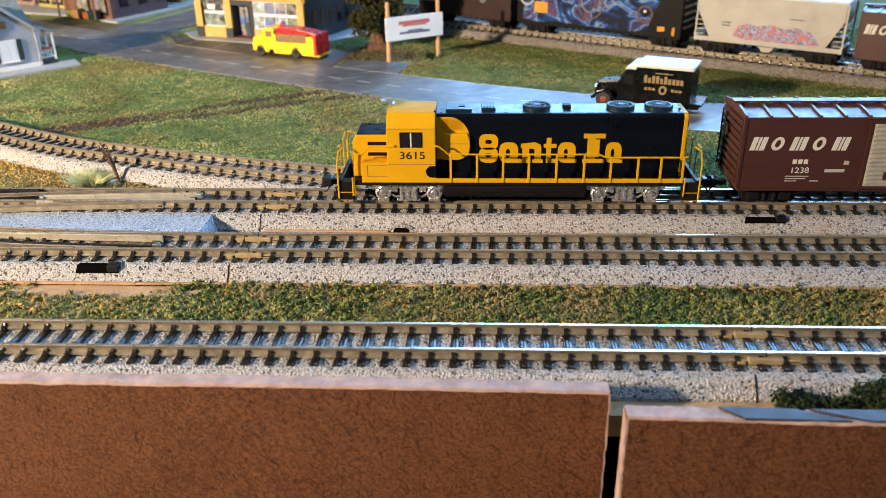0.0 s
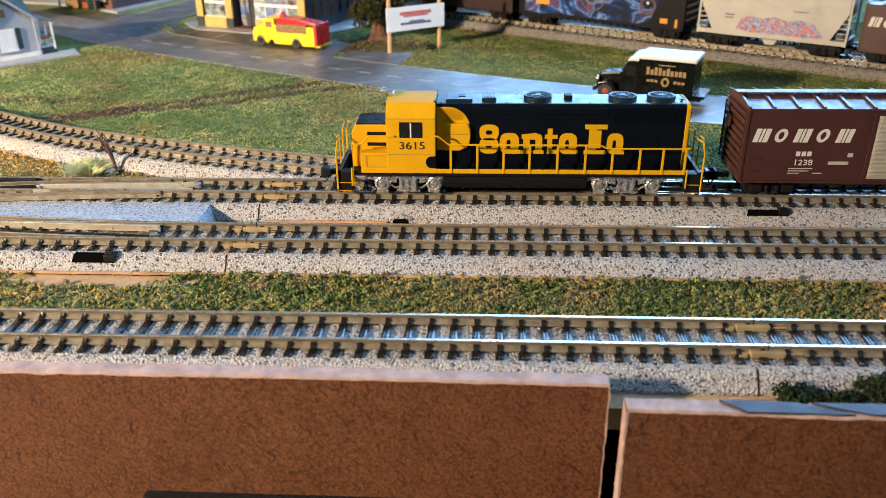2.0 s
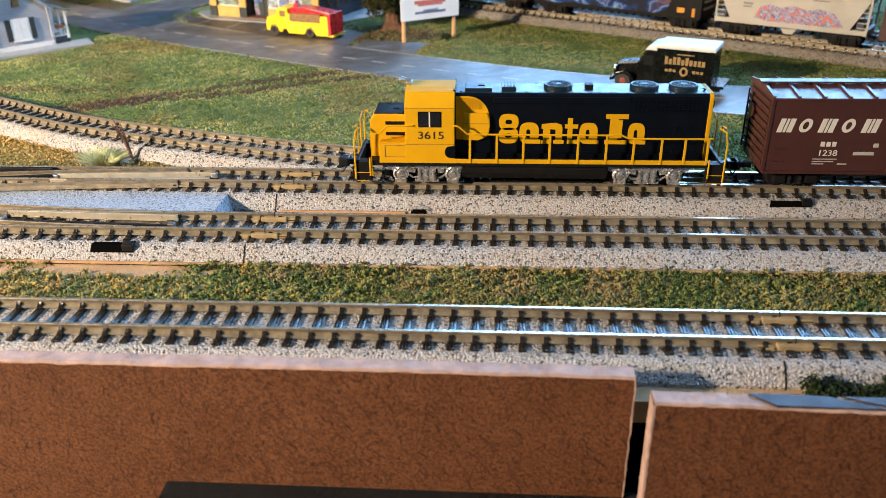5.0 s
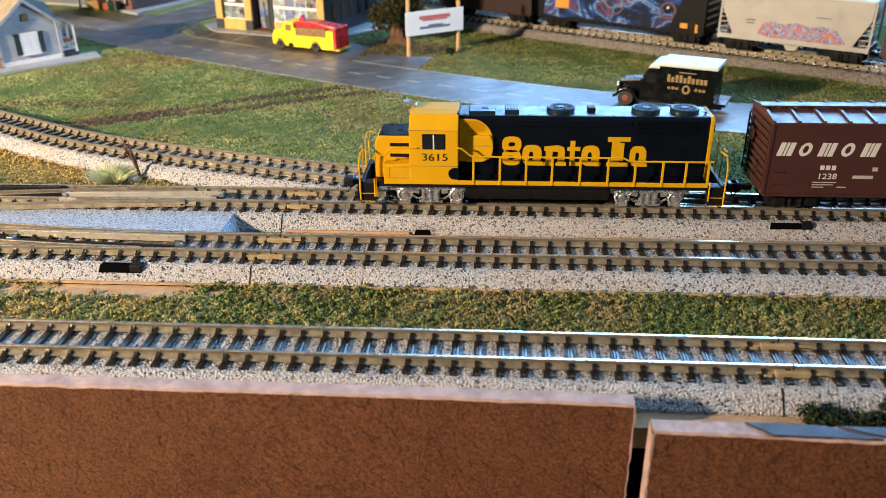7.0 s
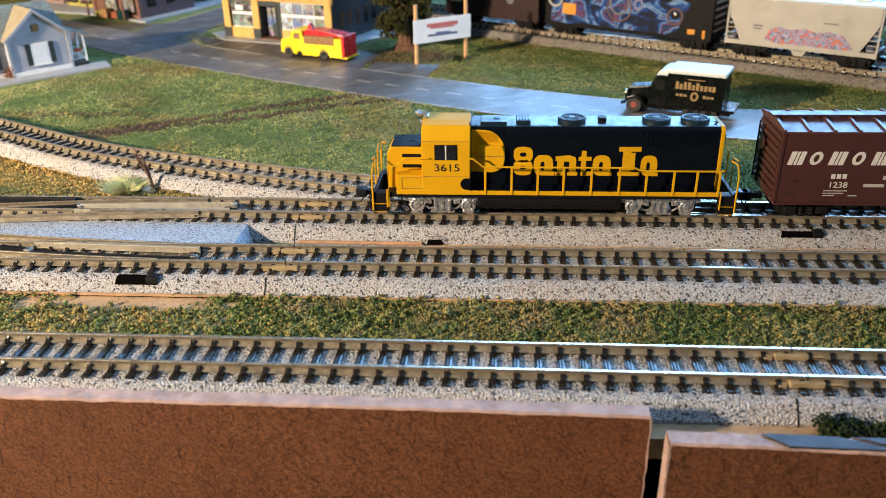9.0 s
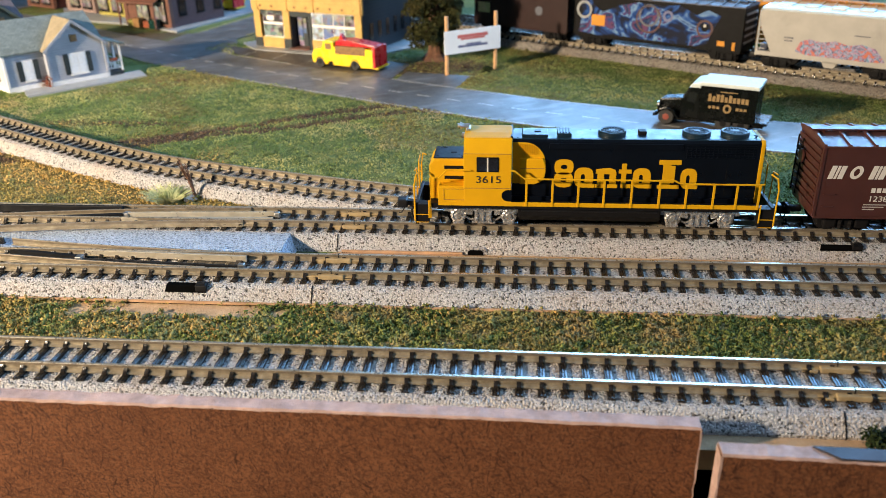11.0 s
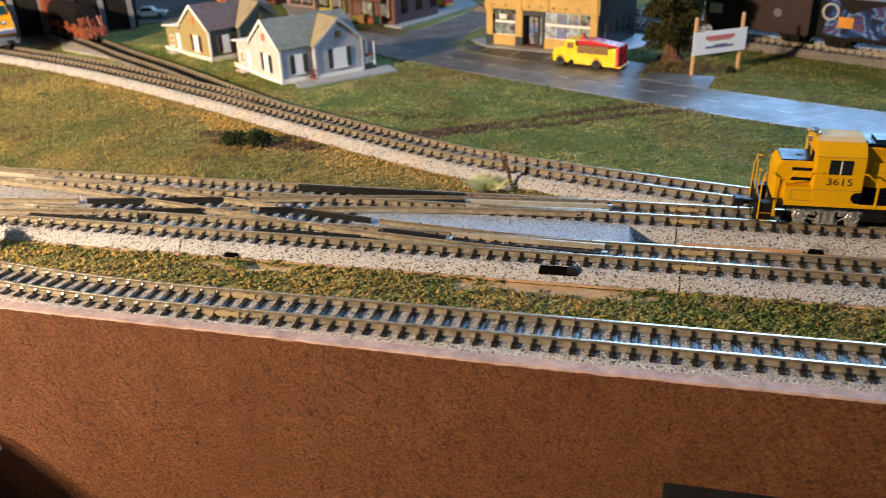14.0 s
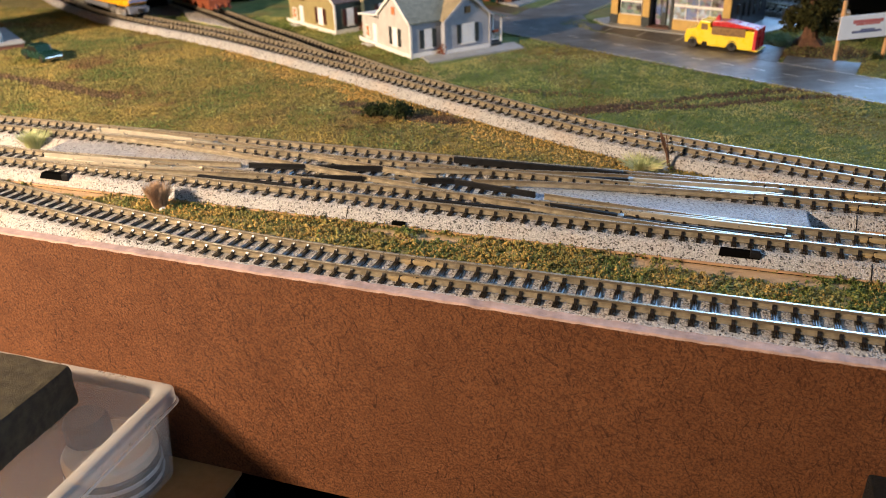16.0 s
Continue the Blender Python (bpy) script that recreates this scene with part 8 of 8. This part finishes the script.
def twig_post():
    t = thing("dry_twig", -57.5, 60.5, GROUND, 0, "thin brown dry twig with splayed stems beside the branch", "twig")
    rng = random.Random(12)
    for k in range(9):
        a = rng.uniform(-0.9, 0.6)
        h = rng.uniform(9.0, 15.5)
        part("stem", tube([(rng.uniform(-0.5, 0.5), rng.uniform(-0.4, 0.4), 0), (-h * 0.10 + a * 0.6, rng.uniform(-0.4, 0.4), h * 0.5), (-h * 0.25 + a * 1.6, rng.uniform(-0.8, 0.8), h)], 0.38, 5, None, 0.16), M_BARK, t)


def stone(x, y, rx, ry, rz, m, label, seed, z=GROUND):
    s = thing("stone", x, y, z, random.Random(seed).uniform(0, 90), label, "stone", "loose stones")
    bm = bmesh.new()
    bmesh.ops.create_icosphere(bm, subdivisions=2, radius=1.0)
    for v in bm.verts:
        k = 1 + 0.18 * noise.noise(v.co * 1.7 + Vector((seed, 0, 0)))
        v.co = Vector((v.co.x * rx * k, v.co.y * ry * k, max(-0.3, v.co.z) * rz * k))
    part("rock", bm, m, s)


def dry_tuft(x, y, h, n, m, label, spread=2.0, seed=1, name="grass_tuft"):
    t = thing(name, x, y, GROUND, 0, label, "grass tuft", "grass tufts")
    rng = random.Random(seed)
    bm = bmesh.new()
    for _ in range(n):
        a, r = rng.uniform(0, 6.283), rng.uniform(0, spread)
        bx, by = 0.5 * r * math.cos(a), 0.5 * r * math.sin(a)
        k = rng.uniform(0.7, 1.0)
        tube([(bx, by, 0), (bx * 1.4, by * 1.4, h * 0.5 * k), (bx * 2.4 + rng.uniform(-0.3, 0.3), by * 2.4, h * k)], 0.16, 3, bm, 0.05)
    part("grass_clump", bm, m, t)
    return t


turf()
bush(126.5, -61.2, 5.0, 3.4, 800, 21, "low dark green foam bush behind the fascia edge", size=0.42)
bush(122.6, -60.6, 1.8, 4.6, 260, 27, "small dark green foam sprig behind the fascia edge", size=0.38)
bush(133.0, -61.4, 3.4, 3.0, 420, 28, "low dark green foam bush behind the fascia edge", size=0.42)
bush(140.6, -60.6, 4.6, 6.6, 1200, 22, "taller dark green foam bush behind the fascia edge", size=0.45)
bush(157, -61, 7.0, 7.0, 1300, 26, "dark green foam bush behind the fascia edge", size=0.55)
bush(-190, 97, 7.5, 5.6, 900, 23, "dark green foam bush beside the branch line")
bush(-177, 96.5, 6.8, 7.4, 900, 24, "round dark green foam bush beside the branch line")
bush(37, 252, 3.6, 3.2, 260, 25, "tiny dark bush by the sign post")
tree()
banner_sign()
twig_post()
stone(-59.5, 59.5, 2.6, 2.0, 1.8, M_STONE, "small white stone at the foot of a stick", 3)
stone(-338, 31 - 18, 5.0, 4.0, 7.5, M_REDSTONE, "reddish stone lump between the tracks", 5)
dry_tuft(-222, -18.5, 9.5, 620, M_STRAW, "dry straw-brown grass tuft beside the middle track", 4.4, 3)
stone(-220, -20.0, 1.8, 1.4, 1.3, M_STONE, "pale stone at the foot of the straw tuft", 8)
dry_tuft(-67, 58.5, 4.2, 620, M_PALETUFT, "pale green grass tuft by the stick", 8.5, 4)
dry_tuft(-312, 22, 7.5, 700, M_PALETUFT, "pale yellow-green grass tuft between the tracks", 6.5, 6)
dry_tuft(66, 62, 2.6, 320, M_PALETUFT, "pale green grass tuft at the lawn edge", 5.0, 7)
bush(-132, -17, 3.4, 3.0, 260, 31, "small dark green turf clump by the roadbed", M_TURF, 0.6)


# ---- things in front of and below the fascia ----
def storage_box():
    """Clear plastic tub with rounded corners and a rimmed lid."""
    b = thing("plastic_box", -188.5, -66.8, -71.4, 0, "clear frosted plastic storage box with a rimmed lid", "storage box")
    W, D, H = 150.0, 110.0, 29.9

    def loop(bm, grow, z, rr):
        pts = []
        for cx, cy, a0 in ((0, 0, 0), (-W, 0, 90), (-W, -D, 180), (0, -D, 270)):
            ox = cx + (-1 if cx == 0 else 1) * (rr - grow)
            oy = cy + (-1 if cy == 0 else 1) * (rr - grow)
            for k in range(6):
                a = radians(a0 + 18 * k)
                pts.append(bm.verts.new((ox + rr * math.cos(a), oy + rr * math.sin(a), z)))
        return pts

    def skin(loops, bottom=True, top=True):
        bm = bmesh.new()
        rings = [loop(bm, *q) for q in loops]
        m = len(rings[0])
        for q, s in zip(rings, rings[1:]):
            for k in range(m):
                bm.faces.new((q[k], q[(k + 1) % m], s[(k + 1) % m], s[k]))
        if bottom:
            bm.faces.new(rings[0][::-1])
        if top:
            bm.faces.new(rings[-1])
        return bm
    part("tub", skin([(-4.2, 0, 4), (-3.4, 0.8, 4.5), (-1.8, H - 3, 4), (-2.6, H - 3, 3.6), (-4.2, 1.6, 3.6)], True, True), M_PLASTIC, b, "frosted clear tub", True)
    lid = part("lid", skin([(-5.6, H - 0.9, 2.6), (-5.6, H - 0.3, 2.6)]), M_PLASTIC, b, "frosted clear lid")
    part("rim", skin([(-0.5, H - 3.6, 3.6), (0, H - 3.2, 3.6), (0, H + 0.5, 3.6), (-0.7, H + 1.2, 3.5), (-3.4, H + 1.2, 3), (-4.4, H + 0.7, 2.8), (-5.5, H - 0.6, 2.6)], False, False), M_PLASTIC_RIM, lid, "milky raised rim", True)
    part("rim_bead", skin([(0.02, H - 3.4, 3.6), (0.5, H - 3.6, 3.6), (0.5, H - 4.1, 3.6), (0.0, H - 4.2, 3.6)], False, False), M_PLASTIC_RIM, lid, "bright rolled edge", True)
    t = thing("tin", -206.2, -81.2, -69.6, 0, "low round dark tin with pale bands and a cream top", "tin")
    part("can", lathe([(13.4, 0), (14, 0.6), (14, 8.6), (13.4, 9.2), (1, 9.2)], 48), M_SHUTTER, t)
    for z in (1.6, 5.4):
        part("band", lathe([(14.05, z), (14.3, z + 0.3), (14.3, z + 1.3), (14.05, z + 1.6)], 48), M_TIN, t, "pale band")
    part("cap", lathe([(13.4, 9.2), (13.8, 9.8), (13.8, 12.4), (12.8, 13.6), (0.5, 13.6)], 48), M_CREAMTIN, t, "cream top")
    k = thing("dark_knob", -214, -80, -56.0, 0, "small dark round knob lying on the tin", "knob")
    part("knob", lathe([(6.2, 0), (6.8, 0.8), (6.6, 6.5), (5.6, 8.2), (0.5, 8.6)], 28), M_SHUTTER, k)
    return b


def foam_block():
    f = thing("rough_block", -210.8, -82.6, -40.3, 0, "dark brown rough block lying on the plastic lid", "block")
    bm = box(-130, 0, -62, 0, 0, 13.4, 1.4)
    bmesh.ops.subdivide_edges(bm, edges=[e for e in bm.edges if e.calc_length() > 9], cuts=16, use_grid_fill=True)
    for v in bm.verts:
        v.co += Vector((noise.noise(v.co * 0.22), noise.noise(v.co * 0.22 + Vector((9, 0, 0))), noise.noise(v.co * 0.25 + Vector((0, 7, 0))))) * 0.5
    part("block", bm, M_OLDWOOD, f)


def grit_strip():
    g = thing("grit_block", 0, 0, 0, 0, "black gritty sanding block against the fascia", "sanding block")
    part("block", box(-2.8, 118, -104, -65.6, -56, -27.6, 0.8), M_SPECKLE, g)


storage_box()
foam_block()
grit_strip()
tagged(part("work_shelf", box(-700, 700, -420, -40, -96, -90), M_CARBLACK), "dark shelf below the fascia", "shelf", kind="structure")
tagged(part("shelf_riser", box(-700, -176, -260, -66, -90, -73.0, 0.3), M_CARBLACK), "dark ledge under the cardboard", "shelf", kind="structure")
tagged(part("card_sheet", box(-420, -172.5, -210, -65.5, -72.9, -71.5, 0.2), M_CARD), "brown cardboard sheet under the plastic box", "cardboard", kind="structure")
# added black sheet: the shade behind the panel gap is put into its colour
tagged(part("cabinet_back", box(-700, 700, -46, -40, -90, -13.6), M_SHADEBLACK), "black sheet standing in for the shade below the fascia", "panel", kind="structure")
